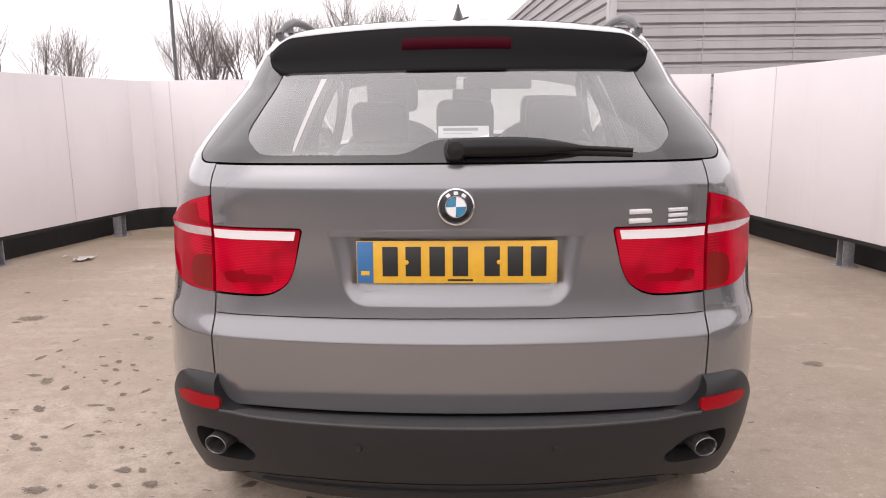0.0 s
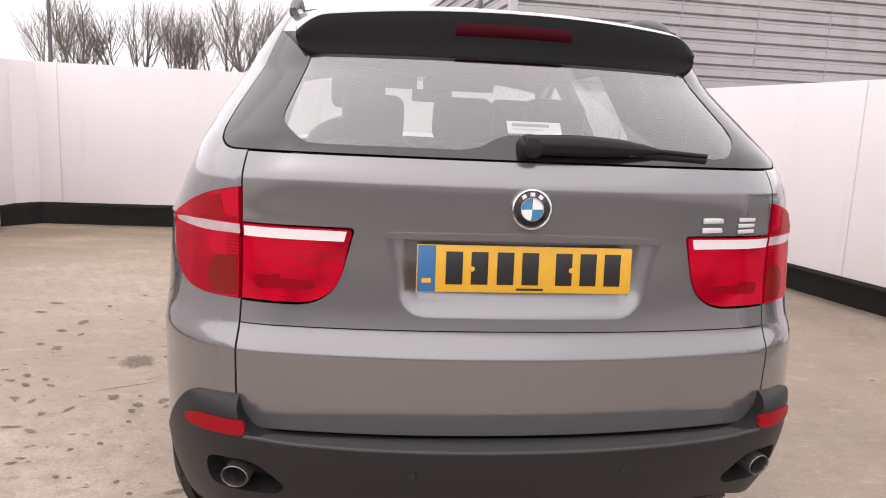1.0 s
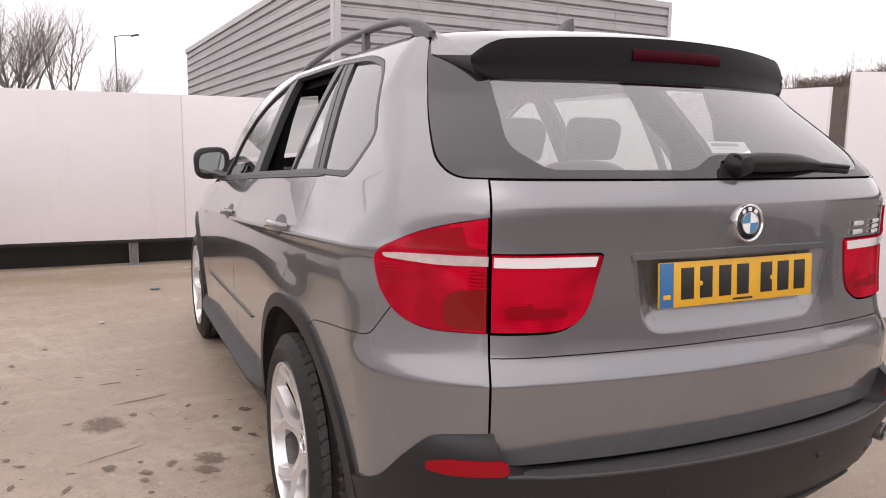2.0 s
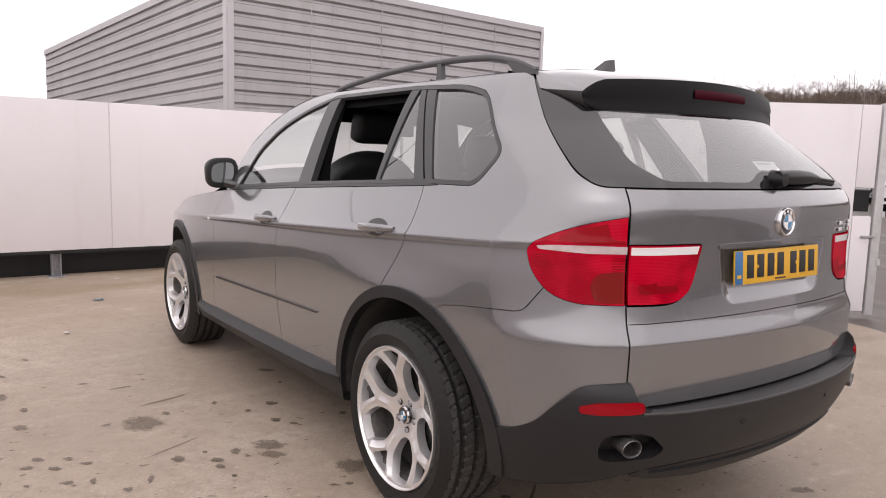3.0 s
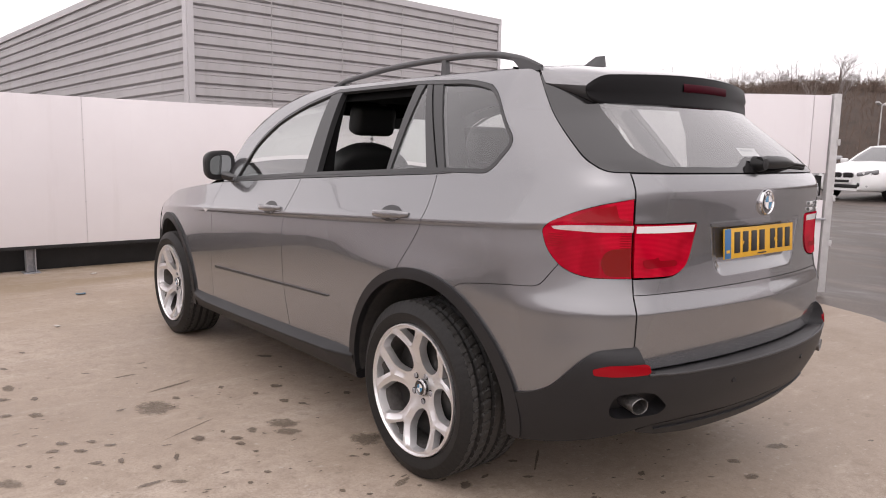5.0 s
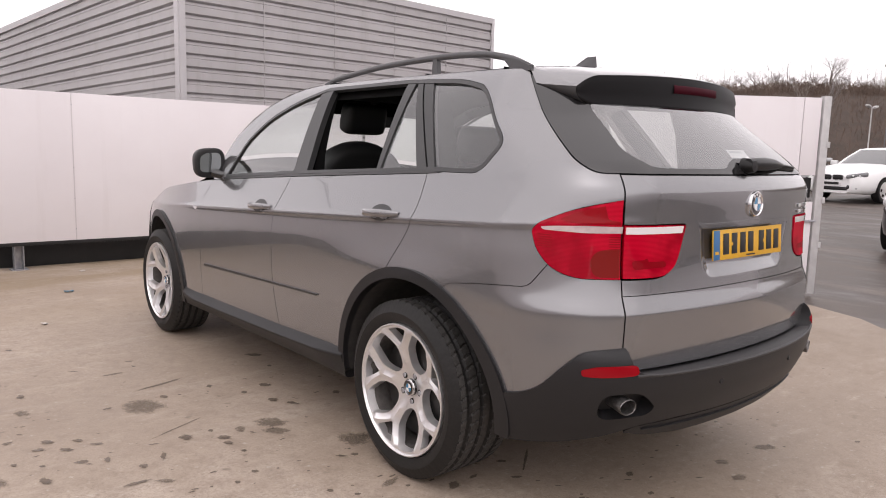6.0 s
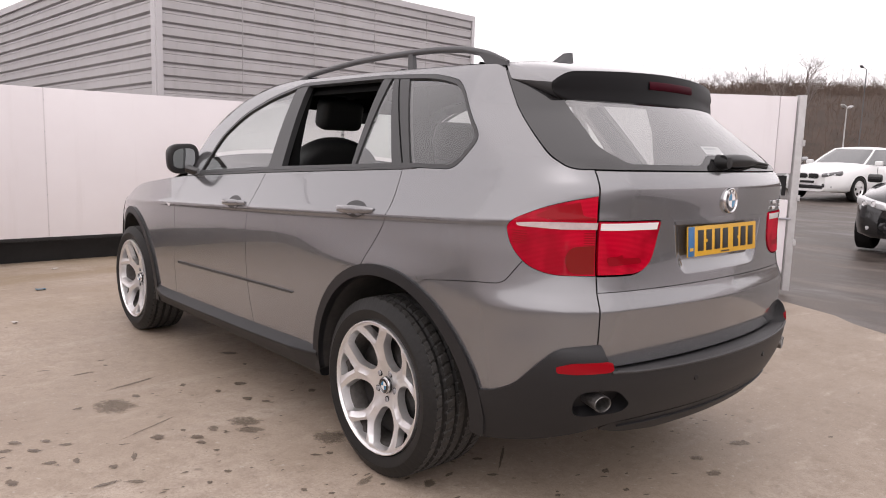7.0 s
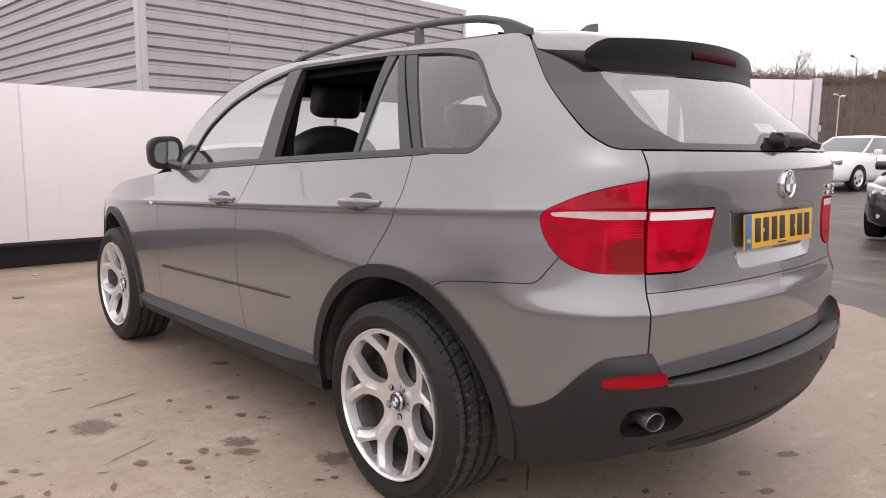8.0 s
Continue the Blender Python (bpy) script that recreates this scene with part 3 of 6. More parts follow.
part("roof", bm, CLAD, building)
FLASH = material("flashing_steel", (0.50, 0.48, 0.49), 0.4)
for a, b, za, zb in ((BC, BR, ZC, ZR), (BL, BC, ZL, ZC)):
    part("roof_flashing", sweep([(a.x, a.y, za), (b.x, b.y, zb)], [(-0.05, -0.10), (0.05, -0.10), (0.05, 0.06), (-0.05, 0.06)]), FLASH, building)
cd1, cd2 = (BR - BC).normalized(), (BL - BC).normalized()
for nm, w, d_ in (("corner_flashing", 0.14, cd1), ("corner_flashing", 0.17, cd2)):
    c = BC + d_ * (w / 2)
    ang = math.degrees(math.atan2(d_.y, d_.x))
    part(nm, box((w, 0.05, ZC - 0.02), (c.x, c.y, ZC / 2), 0.008, turn=pose(0, 0, 0, 0, 0, ang)), FLASH, building)
o1 = Vector((cd1.y, -cd1.x))
for k in range(1, 5):        # vertical laps between the sheets
    c = BC + cd1 * (k * 2.1) + o1 * 0.012
    part("sheet_lap", box((0.016, 0.010, ZC), (c.x, c.y, ZC / 2), 0.002, turn=pose(0, 0, 0, 0, 0, math.degrees(math.atan2(cd1.y, cd1.x)))), CLAD, building)
e = BR - cd1 * 0.06 + o1 * 0.03
part("end_flashing", box((0.12, 0.05, ZR), (e.x, e.y, ZR / 2), 0.004, turn=pose(0, 0, 0, 0, 0, math.degrees(math.atan2(cd1.y, cd1.x)))), FLASH, building)

# ---- the grey car ----
car = thing("suv", label="metallic grey suv on concrete, one rear side window wound down", category="car")
DLO = [(sy(2.93), 1.150, 0.02), (sy(2.105), 1.202), (sy(1.012), 1.258), (1.022, 1.260, 0.05), (0.905, 1.382, 0.05), (1.09, 1.567, 0.10),
       (sy(1.02), 1.635, 0.10), (sy(1.40), 1.652), (sy(2.10), 1.650), (sy(2.36), 1.592, 0.1), (sy(2.62), 1.500, 0.1), (sy(2.81), 1.37, 0.08), (sy(2.885), 1.25, 0.05)]
DLO_L = rounded(DLO)
TS = 0.5985             # s of the tailgate's side shut line
SIDE_TOP = 1.672

# outlines along the left side
fender = rounded([(sy(3.16), 0.385), (sy(3.16), 0.60), (sy(3.13), 0.86), (sy(3.15), 1.03), (sy(3.10), 1.128), (sy(3.35), 1.105), (sy(4.1), 1.02, 0.2), (sy(4.55), 0.80, 0.2), (sy(4.6), 0.385)])
front_door = rounded([(sy(3.16), 0.365), (sy(3.16), 0.60), (sy(3.13), 0.86), (sy(3.15), 1.03), (sy(3.10), 1.128, 0.02), (sy(2.105), 1.190), (sy(2.19), 0.944, 0.1), (sy(2.185), 0.62, 0.1), (sy(2.13), 0.38)])
rear_door = rounded([(sy(2.13), 0.38), (sy(2.185), 0.62, 0.1), (sy(2.19), 0.944, 0.1), (sy(2.105), 1.190), (sy(1.012), 1.250), (sy(1.0), 1.073, 0.1), (sy(1.16), 0.84), (sy(1.46), 0.60), (sy(1.53), 0.38)])
LAMP = rounded([(TS + 0.003, 1.193), (TS + 0.003, 0.928), (0.70, 0.928, 0.05), (0.755, 0.955, 0.05), (0.795, 1.02, 0.05), (0.806, 1.085, 0.03), (0.79, 1.108, 0.03), (0.70, 1.163, 0.1)])
LAMP_IN = rounded([(TS - 0.003, 1.108), (0.407, 1.108, 0.012), (0.434, 0.985, 0.06), (0.475, 0.930, 0.05), (TS - 0.003, 0.930)])
lamp_far = int(np.argmin(np.hypot(LAMP[:, 0] - 0.770, LAMP[:, 1] - 0.968)))
UNDER_LAMP, OVER_LAMP = LAMP[1:lamp_far + 1], LAMP[lamp_far:]
SEAM = [(1.16, 0.82), (1.10, 0.851), (0.86, 0.885, 0.04), (0.812, 0.888, 0.03)]
body_side = np.concatenate([rounded([(sy(2.105), 1.190), (sy(1.012), 1.250), (sy(1.0), 1.073, 0.1), (sy(1.16), 0.84), (sy(1.0), 0.80)] + SEAM + [tuple(OVER_LAMP[0])]), OVER_LAMP[1:],
                            rounded([(TS, 1.193), (TS, 1.278), (0.655, 1.278, 0.04), (0.69, 1.32, 0.02), (0.73, 1.46), (0.785, SIDE_TOP - 0.01), (sy(1.1), SIDE_TOP),
                                     (sy(2.2), SIDE_TOP), (sy(2.40), 1.655, 0.1), (sy(2.70), 1.57, 0.1), (sy(2.98), 1.39), (sy(3.09), 1.24), (sy(3.10), 1.128)])])
rear_corner = np.concatenate([rounded([(1.3, 0.36), (1.3, 0.82)] + SEAM + [tuple(UNDER_LAMP[-1])]), UNDER_LAMP[::-1][1:],
                              rounded([(TS, 0.93), (TS, 0.66), (0.69, 0.66, 0.04), (0.735, 0.61, 0.03), (0.785, 0.53, 0.03), (0.83, 0.50, 0.02), (0.90, 0.48), (0.92, 0.36)])])


def outline_minus_disc(loop, cy, r=0.512, cz=0.36):
    """Removes the wheel's disc from an outline, following its rim."""
    ctr = np.array([sy(cy), cz])
    d = dense(np.array(loop)[:, :2], 0.006)
    inside = np.linalg.norm(d - ctr, axis=1) < r
    if not inside.any():
        return d
    n = len(d)
    start = next(i for i in range(n) if not inside[i] and inside[(i + 1) % n])
    run = []
    res = []
    for k in range(1, n + 1):
        i = (start + k) % n
        if inside[i]:
            run.append(d[i])
        else:
            if run:
                a0 = math.atan2(*(run[0] - ctr)[::-1])
                a1 = math.atan2(*(run[-1] - ctr)[::-1])
                # the way round that stays inside the outline
                ways = []
                for turn_ in (0, 2 * math.pi, -2 * math.pi):
                    ways.append(np.linspace(a0, a1 + turn_, 60))
                best, score = None, -1
                for w in ways:
                    if abs(w[-1] - w[0]) > 2 * math.pi:
                        continue
                    pts = ctr + r * np.stack([np.cos(w), np.sin(w)], 1)
                    sc = within(d, pts[3:-3]).mean() if len(pts) > 8 else 0
                    if sc > score:
                        best, score = pts, sc
                res += list(best)
                run = []
            res.append(d[i])
    return np.array(res)


# rows of points along the shoulder line, so that its edge stays crisp
ss = np.arange(0.60, 4.25, 0.022)
sh_y = wrap(ss, np.full(len(ss), 1.06))[:, 1]
SHOULDER = np.concatenate([np.stack([ss, zc - 0.052 * (sh_y - 1.0)], 1) for i, zc in enumerate((1.025, 1.036, 1.047, 1.058, 1.069, 1.080, 1.091, 1.103))])


for side in (1, -1):
    body = lambda nm, o, **k: panel(nm, o, k.pop("mat", PAINT), car, side=side, **k)
    body("front_wing", outline_minus_disc(fender, 3.965), step=0.02, extra=SHOULDER)
    body("front_door", outline_minus_disc(front_door, 3.965), gap=0.0022, step=0.02, extra=SHOULDER)
    body("rear_door", outline_minus_disc(rear_door, 1.02), gap=0.0024, step=0.02, extra=SHOULDER)
    body("body_side", outline_minus_disc(body_side, 1.02), holes=[DLO_L], step=0.02, extra=SHOULDER)
    body("bumper_corner", outline_minus_disc(rear_corner, 1.02), step=0.017)
    lamp = body("tail_lamp", LAMP, mat=LAMP_RED, lift=0.005, gap=0.0008, step=0.02, edge=0.008, label="red tail lamp with a pale light bar")
    inner = body("inner_tail_lamp", LAMP_IN, mat=LAMP_RED, lift=0.004, gap=0.0008, step=0.02, edge=0.008, label="red inner tail lamp with a pale light bar")
    on = lambda nm, o, mat, par, up: panel(nm, o, mat, par, side=side, lift=up, gap=0.0, depth=0.002, step=0.012, edge=0.006)
    on("light_bar", rounded([(0.600, 1.083), (0.680, 1.081), (0.777, 1.088, 0.01), (0.784, 1.098, 0.01), (0.745, 1.103), (0.68, 1.106), (0.600, 1.106)]), LAMP_MILK, lamp, 0.0065)
    on("light_bar", [(0.427, 1.080), (0.592, 1.080), (0.592, 1.104), (0.421, 1.104)], LAMP_WHITE, inner, 0.0055)
    on("dark_reflector", rounded([(0.604, 0.934), (0.660, 0.934, 0.02), (0.672, 0.985, 0.03), (0.655, 1.025, 0.02), (0.604, 1.028)]), LAMP_AMBER, lamp, 0.0060)
    on("upper_band", rounded([(0.605, 1.112), (0.70, 1.112), (0.74, 1.122, 0.01), (0.70, 1.150, 0.04), (0.64, 1.172), (0.632, 1.125, 0.01), (0.605, 1.122)]), LAMP_DEEP, lamp, 0.0060)
    on("dark_reflector", rounded([(0.475, 0.965, 0.01), (0.570, 0.960, 0.01), (0.575, 0.990, 0.01), (0.545, 0.992), (0.535, 0.998), (0.530, 0.985), (0.48, 0.985, 0.01)]), LAMP_DARK, inner, 0.0050)
    for k in range(6):
        on("lens_rib", [(0.603, 1.028 + 0.008 * k), (0.628, 1.028 + 0.008 * k), (0.628, 1.031 + 0.008 * k), (0.603, 1.031 + 0.008 * k)], LAMP_DEEP, lamp, 0.0062)
        on("lens_rib", [(0.755, 1.028 + 0.008 * k), (0.790, 1.030 + 0.008 * k), (0.790, 1.033 + 0.008 * k), (0.755, 1.031 + 0.008 * k)], LAMP_DEEP, lamp, 0.0062)
# tailgate, bumper, roof
def strip(name, rows, mat, parent, label=""):
    n = len(rows[0])
    v = np.concatenate(rows)
    f = [(j * n + i, j * n + i + 1, (j + 1) * n + i + 1, (j + 1) * n + i) for j in range(len(rows) - 1) for i in range(n - 1)]
    return mesh_ob(name, v, f, mat, parent, None, True, label)


def both(half):
    """A closed outline from its left half, given from the middle at the bottom round to the middle at the top."""
    h = np.array(half)[:, :2]
    return np.concatenate([h, (h * [-1, 1])[::-1]])


def open_rounded(points):
    """Rounds the inner corners of an open line."""
    pts = [points[0]] + list(points[1:-1]) + [points[-1]]
    return rounded([(p[0], p[1], p[2] if len(p) > 2 and 0 < i < len(pts) - 1 else 0) for i, p in enumerate(pts)])


TG = 0.5975
RECESS = both(open_rounded([(0.0, 0.905), (0.262, 0.905, 0.05), (0.300, 0.940, 0.05), (0.336, 1.103, 0.008), (0.0, 1.108)]))
RECESS_RIM = dense(RECESS, 0.004)
RECESS_RIM = RECESS_RIM[RECESS_RIM[:, 1] < 1.098]
gate_up = both(open_rounded([(0.0, 0.877), (TG, 0.872), (TG, 0.925), (0.478, 0.925, 0.05), (0.436, 0.985, 0.06), (0.404, 1.111, 0.012), (TG, 1.111), (TG, 1.276), (0.0, 1.277)]))
gate_low = both(open_rounded([(0.0, 0.614), (0.588, 0.612, 0.004), (TG, 0.625, 0.004), (TG, 0.872), (0.0, 0.877)]))
tailgate = thing("tailgate")
tailgate.parent = car
panel("upper_skin", gate_up, PAINT, tailgate, holes=[RECESS], depth=0.010, step=0.022, edge=0.01)
FOLDS = np.array([(s_, z_) for z_ in (0.672, 0.679, 0.685, 0.692, 0.803, 0.809, 0.8135, 0.818, 0.824) for s_ in np.arange(-0.60, 0.601, 0.02)])
panel("lower_skin", gate_low, PAINT, tailgate, step=0.018, edge=0.01, extra=FOLDS)


def recess_form(s, z):
    """The plate's hollow: deep at the top, running out in a ledge at the bottom."""
    p = wrap(s, z)
    q = np.stack([np.asarray(s, float), np.asarray(z, float)], 1)
    far = np.concatenate([np.linalg.norm(q[i:i + 400, None] - RECESS_RIM[None], axis=2).min(1) for i in range(0, len(q), 400)])
    t = np.clip(far / 0.056, 0, 1)
    p[:, 1] += 0.021 * t * t * (3 - 2 * t) + 0.001
    return p


panel("plate_recess", RECESS, PAINT, tailgate, surf=recess_form, gap=-0.004, depth=0, step=0.012, edge=0.01)
panel("grip_strip", both([(0.0, 1.094), (0.33, 1.090), (0.334, 1.108), (0.0, 1.113)]), PAINT, tailgate, lift=0.004, depth=0.03, edge=0.02)

# rear window: clear middle, black printed border
CLEAR = both(open_rounded([(0.0, 1.338), (0.06, 1.338, 0.05), (0.13, 1.300, 0.05), (0.50, 1.300, 0.02), (0.556, 1.355, 0.03), (0.525, 1.63), (0.0, 1.63)]))
GLASS_OUT = both(open_rounded([(0.0, 1.281), (0.652, 1.281, 0.04), (0.686, 1.32, 0.03), (0.727, 1.46), (0.775, 1.635), (0.0, 1.66)]))
panel("window_border", GLASS_OUT, FRIT, tailgate, holes=[CLEAR], gap=0.0, depth=0.008, step=0.03, label="black printed border of the rear window")
g = panel("rear_window", CLEAR, GLASS_R, tailgate, gap=-0.003, depth=0, step=0.04, lift=-0.002, label="grey-tinted curved rear window")
g.visible_shadow = False

EXHAUST = speckled("sooty_steel", (0.27, 0.26, 0.255), (0.13, 0.122, 0.118), 60, 0.40, 0.8)
# rear bumper in grained black plastic
bump_form = lambda s, z: wrap(s, z, bumper_f)
EXH = rounded([(0.650, 0.505, 0.03), (0.640, 0.543, 0.03), (0.562, 0.553, 0.035), (0.515, 0.486, 0.035), (0.53, 0.458, 0.03), (0.645, 0.452, 0.035)])
bump_out = both(open_rounded([(0.0, 0.424), (0.42, 0.424), (0.54, 0.415, 0.05), (0.62, 0.378, 0.05), (0.74, 0.335, 0.05), (0.870, 0.312), (0.874, 0.40), (0.866, 0.503), (0.83, 0.515, 0.02), (0.783, 0.548, 0.03), (0.733, 0.632, 0.03),
                              (0.69, 0.690, 0.03), (0.64, 0.699), (0.590, 0.703, 0.005), (0.588, 0.666, 0.02), (0.574, 0.626, 0.02), (0.545, 0.610, 0.02), (0.0, 0.607)]))
bumper = panel("rear_bumper", bump_out, PLASTIC, car, surf=bump_form, holes=[EXH, [(-a, b) for a, b in EXH]], depth=0.11, step=0.025, edge=0.012, label="grained black plastic rear bumper")
lip_form = lambda s, z: wrap(s, z, lambda x, y, zz: bumper_f(x, y - 0.004, zz))
panel("valance", both(open_rounded([(0.0, 0.340), (0.36, 0.343), (0.50, 0.358, 0.05), (0.565, 0.385), (0.565, 0.396), (0.54, 0.410), (0.42, 0.419), (0.0, 0.419)])), PLASTIC, bumper, surf=lip_form, depth=0.12, edge=0.02, label="lower valance of black plastic")
panel("valance_lip", both(open_rounded([(0.0, 0.386), (0.36, 0.387), (0.52, 0.391), (0.52, 0.397), (0.0, 0.394)])), PLASTIC, bumper, surf=lip_form, lift=0.007, depth=0.012, edge=0.02)
for side in (1, -1):
    REFL = rounded([(0.694, 0.631, 0.006), (0.692, 0.609, 0.008), (0.655, 0.607, 0.01), (0.580, 0.613, 0.008), (0.571, 0.621, 0.008), (0.574, 0.645, 0.008), (0.584, 0.651, 0.006), (0.660, 0.646, 0.01)])
    panel("reflector", REFL, LAMP_DEEP, bumper, surf=bump_form, lift=0.004, depth=0.01, side=side, edge=0.006, step=0.012, label="red rear reflector")
    hollow = lambda s, z: wrap(s, z, lambda x, y, zz: bumper_f(x, y - 0.060 - 0.10 * np.clip(zz - 0.44, 0, 1), zz))
    panel("exhaust_pocket", rounded([(0.69, 0.53), (0.66, 0.57), (0.54, 0.58), (0.49, 0.485), (0.51, 0.440), (0.67, 0.436)]), PLASTIC, bumper, surf=hollow, gap=0, depth=0, side=side, step=0.02)
    tip = lathe([(0.030, 0.20), (0.034, 0.03), (0.034, 0.0), (0.033, -0.003), (0.0305, 0.0), (0.029, 0.05), (0.0, 0.14)], 28, None, "y")
    part("exhaust_tip", tip, EXHAUST, bumper, "dull oval steel exhaust tip", at=pose(-side * 0.675, 0.127, 0.504, 4, 0, -side * 16) @ Matrix.Diagonal((1.0, 1, 0.82, 1)))
    part("tip_rim", lathe([(0.030, 0.004), (0.0308, -0.002), (0.0325, -0.004), (0.0342, -0.002), (0.0348, 0.006)], 28, None, "y"), EXHAUST, bumper, at=pose(-side * 0.675, 0.127, 0.504, 4, 0, -side * 16) @ Matrix.Diagonal((1.0, 1, 0.82, 1)))
    for s_ in (0.26,):
        p = wrap([s_ * side], [0.545], bumper_f)[0]
        part("parking_sensor", lathe([(0.0, -0.004), (0.009, -0.004), (0.011, -0.001), (0.011, 0.01)], 16, None, "y"), PLASTIC, bumper, at=pose(*p, 0, 0, -side * 12))

sv_ = np.linspace(-0.575, 0.575, 41)
front_edge = wrap(sv_, np.full(41, 0.607) + 0.003 * (np.abs(sv_) > 0.53), bumper_f)
back_edge = wrap(sv_, np.full(41, 0.613)) + [0, 0.05, -0.014]
# lighter grey on the step paints the sky's light on its top
strip("loading_step", [front_edge, front_edge * 0.96 + back_edge * 0.04 + [0, 0, 0.004], front_edge * 0.5 + back_edge * 0.5 + [0, 0, 0.003], back_edge], STEP_LIT, bumper, "ribbed black plastic loading step")

part("step_edge", sweep([tuple(p + np.array([0, 0.002, 0.001])) for p in front_edge], disc_profile(0.006, 0.006, 8)), STEP_LIT, bumper, smooth_angle=70)

# number plate with plain bars for its characters
plate = thing("number_plate", pose(0, 0.100, 1.026, -4, 0, 0), "yellow number plate with a blue band")
plate.parent = car
part("backing", box((0.520, 0.006, 0.111), (0, 0, 0), 0.0025), YELLOW, plate)
part("blue_band", box((0.042, 0.0015, 0.108), (-0.237, -0.0035, 0), 0.0005), PLATEBLUE, plate)
part("country_mark", box((0.022, 0.001, 0.011), (-0.237, -0.0047, -0.028)), YELLOW, plate)
for i, x in enumerate((-0.172, -0.112, -0.050, 0.010, 0.092, 0.152, 0.212)):
    part("character_bar", box((0.040, 0.0015, 0.077), (x, -0.0037, 0.002), 0.0005), PLATEBLACK, plate)
part("maker_line", box((0.066, 0.001, 0.005), (0.01, -0.0036, -0.047)), PLATEBLACK, plate)
for x in (-0.13, 0.11):
    part("screw_cap", lathe([(0.0, -0.006), (0.006, -0.005), (0.007, -0.003)], 12, None, "y"), YELLOW, plate, at=pose(x, 0, 0.0))

# emblem: chrome ring, black band, four plain quarters
badge_at = wrap([0.0], [1.172])[0]
emblem = thing("emblem", pose(0, badge_at[1] - 0.008, 1.172, -3, 0, 0))
emblem.parent = tailgate
part("ring", lathe([(0.040, 0.004), (0.041, -0.001), (0.044, -0.004), (0.047, -0.003), (0.049, 0.003), (0.0495, 0.012)], 48, None, "y"), CHROME, emblem, "chrome ring")
part("band", lathe([(0.0, -0.002), (0.041, 0.001)], 48, None, "y"), GLOSSBLACK, emblem)
BLUE = material("enamel_blue", (0.03, 0.20, 0.36), 0.15, Coat_Weight=1.0)
for q in range(4):
    b = bmesh.new()
    vs = [b.verts.new((0, -0.0045, 0))] + [b.verts.new((0.0255 * math.cos(a), -0.0035, 0.0255 * math.sin(a))) for a in np.linspace(q * math.pi / 2 + 0.03, (q + 1) * math.pi / 2 - 0.03, 9)]
    b.faces.new(vs)
    part("quarter", b, WHITE if q % 2 == 0 else BLUE, emblem)
part("inner_ring", lathe([(0.0255, -0.001), (0.026, -0.005), (0.0275, -0.005), (0.028, -0.001)], 40, None, "y"), CHROME, emblem)
for a in (125, 90, 55):
    part("mark", box((0.011, 0.002, 0.009), (0, 0, 0), 0.0005), LAMP_WHITE, emblem, at=pose(0.0345 * math.cos(radians(a)), -0.002, 0.0345 * math.sin(radians(a)), 0, 90 - a, 0))
# model badge, as plain silver bars
BADGE = speckled("satin_silver_badge", (0.86, 0.86, 0.865), (0.78, 0.78, 0.785), 200, 0.42, 0.6, relief=0.02)
for i, (x, w) in enumerate(((-0.468, 0.070), (-0.534, 0.060))):
    for dz in ((0.012, -0.012) if i == 0 else (0.0145, 0.0, -0.0145)):
        pp = wrap([x], [1.139 + dz])[0]
        part("badge_bar", box((w, 0.006, 0.0095 if i else 0.013), (0, 0, 0), 0.002), BADGE, tailgate, at=pose(pp[0], pp[1] - 0.001, pp[2], 0, 0, 24 if i else 18))

# roof, windscreen and bonnet as one run of cross curves
edge_z = smooth([0.3, 0.62, 2.2, 2.40, 2.70, 2.98, 3.12, 3.3, 4.0, 4.6], [SIDE_TOP - 0.03, SIDE_TOP - 0.004, SIDE_TOP, 1.655, 1.57, 1.39, 1.19, 1.11, 1.02, 0.80])
crown = smooth([0.3, 0.62, 1.2, 2.0, 2.7, 3.1, 4.0, 4.6], [0.024, 0.028, 0.044, 0.058, 0.072, 0.06, 0.06, 0.04])
bow = smooth([0.3, 0.60, 0.9, 2.0, 2.5, 3.1, 4.0, 4.6], [-0.14, -0.12, 0.0, 0.0, 0.10, 0.38, 0.2, 0.15])


ROOF_END = 0.735


def top_form(u, y):
    u, y = np.atleast_1d(u), np.atleast_1d(y)
    z = edge_z(y)
    w = width_at(y, z) - 0.022 * np.clip((0.87 - y) / 0.14, 0, 1) ** 2
    return np.stack([-u * w, y + bow(y) * (1 - u * u), z + crown(y) * (1 - np.abs(u) ** 2.4)], 1)


def top_patch(name, y0, y1, mat, nu=25, ny=24, parent=car, drop=0.0, label=""):
    us, ys = np.linspace(-1, 1, nu), np.linspace(y0, y1, ny)
    g = np.array([(u, y) for y in ys for u in us])
    p = top_form(g[:, 0], g[:, 1]) - [0, 0, drop]
    n = np.cross(top_form(g[:, 0] + 0.003, g[:, 1]) - top_form(g[:, 0] - 0.003, g[:, 1]), top_form(g[:, 0], g[:, 1] + 0.003) - top_form(g[:, 0], g[:, 1] - 0.003))
    n *= np.sign(n[:, 2:3])
    n /= np.linalg.norm(n, axis=1, keepdims=True)
    f = [(j * nu + i, (j + 1) * nu + i, (j + 1) * nu + i + 1, j * nu + i + 1) for j in range(ny - 1) for i in range(nu - 1)]
    return mesh_ob(name, p, f, mat, parent, n, True, label)


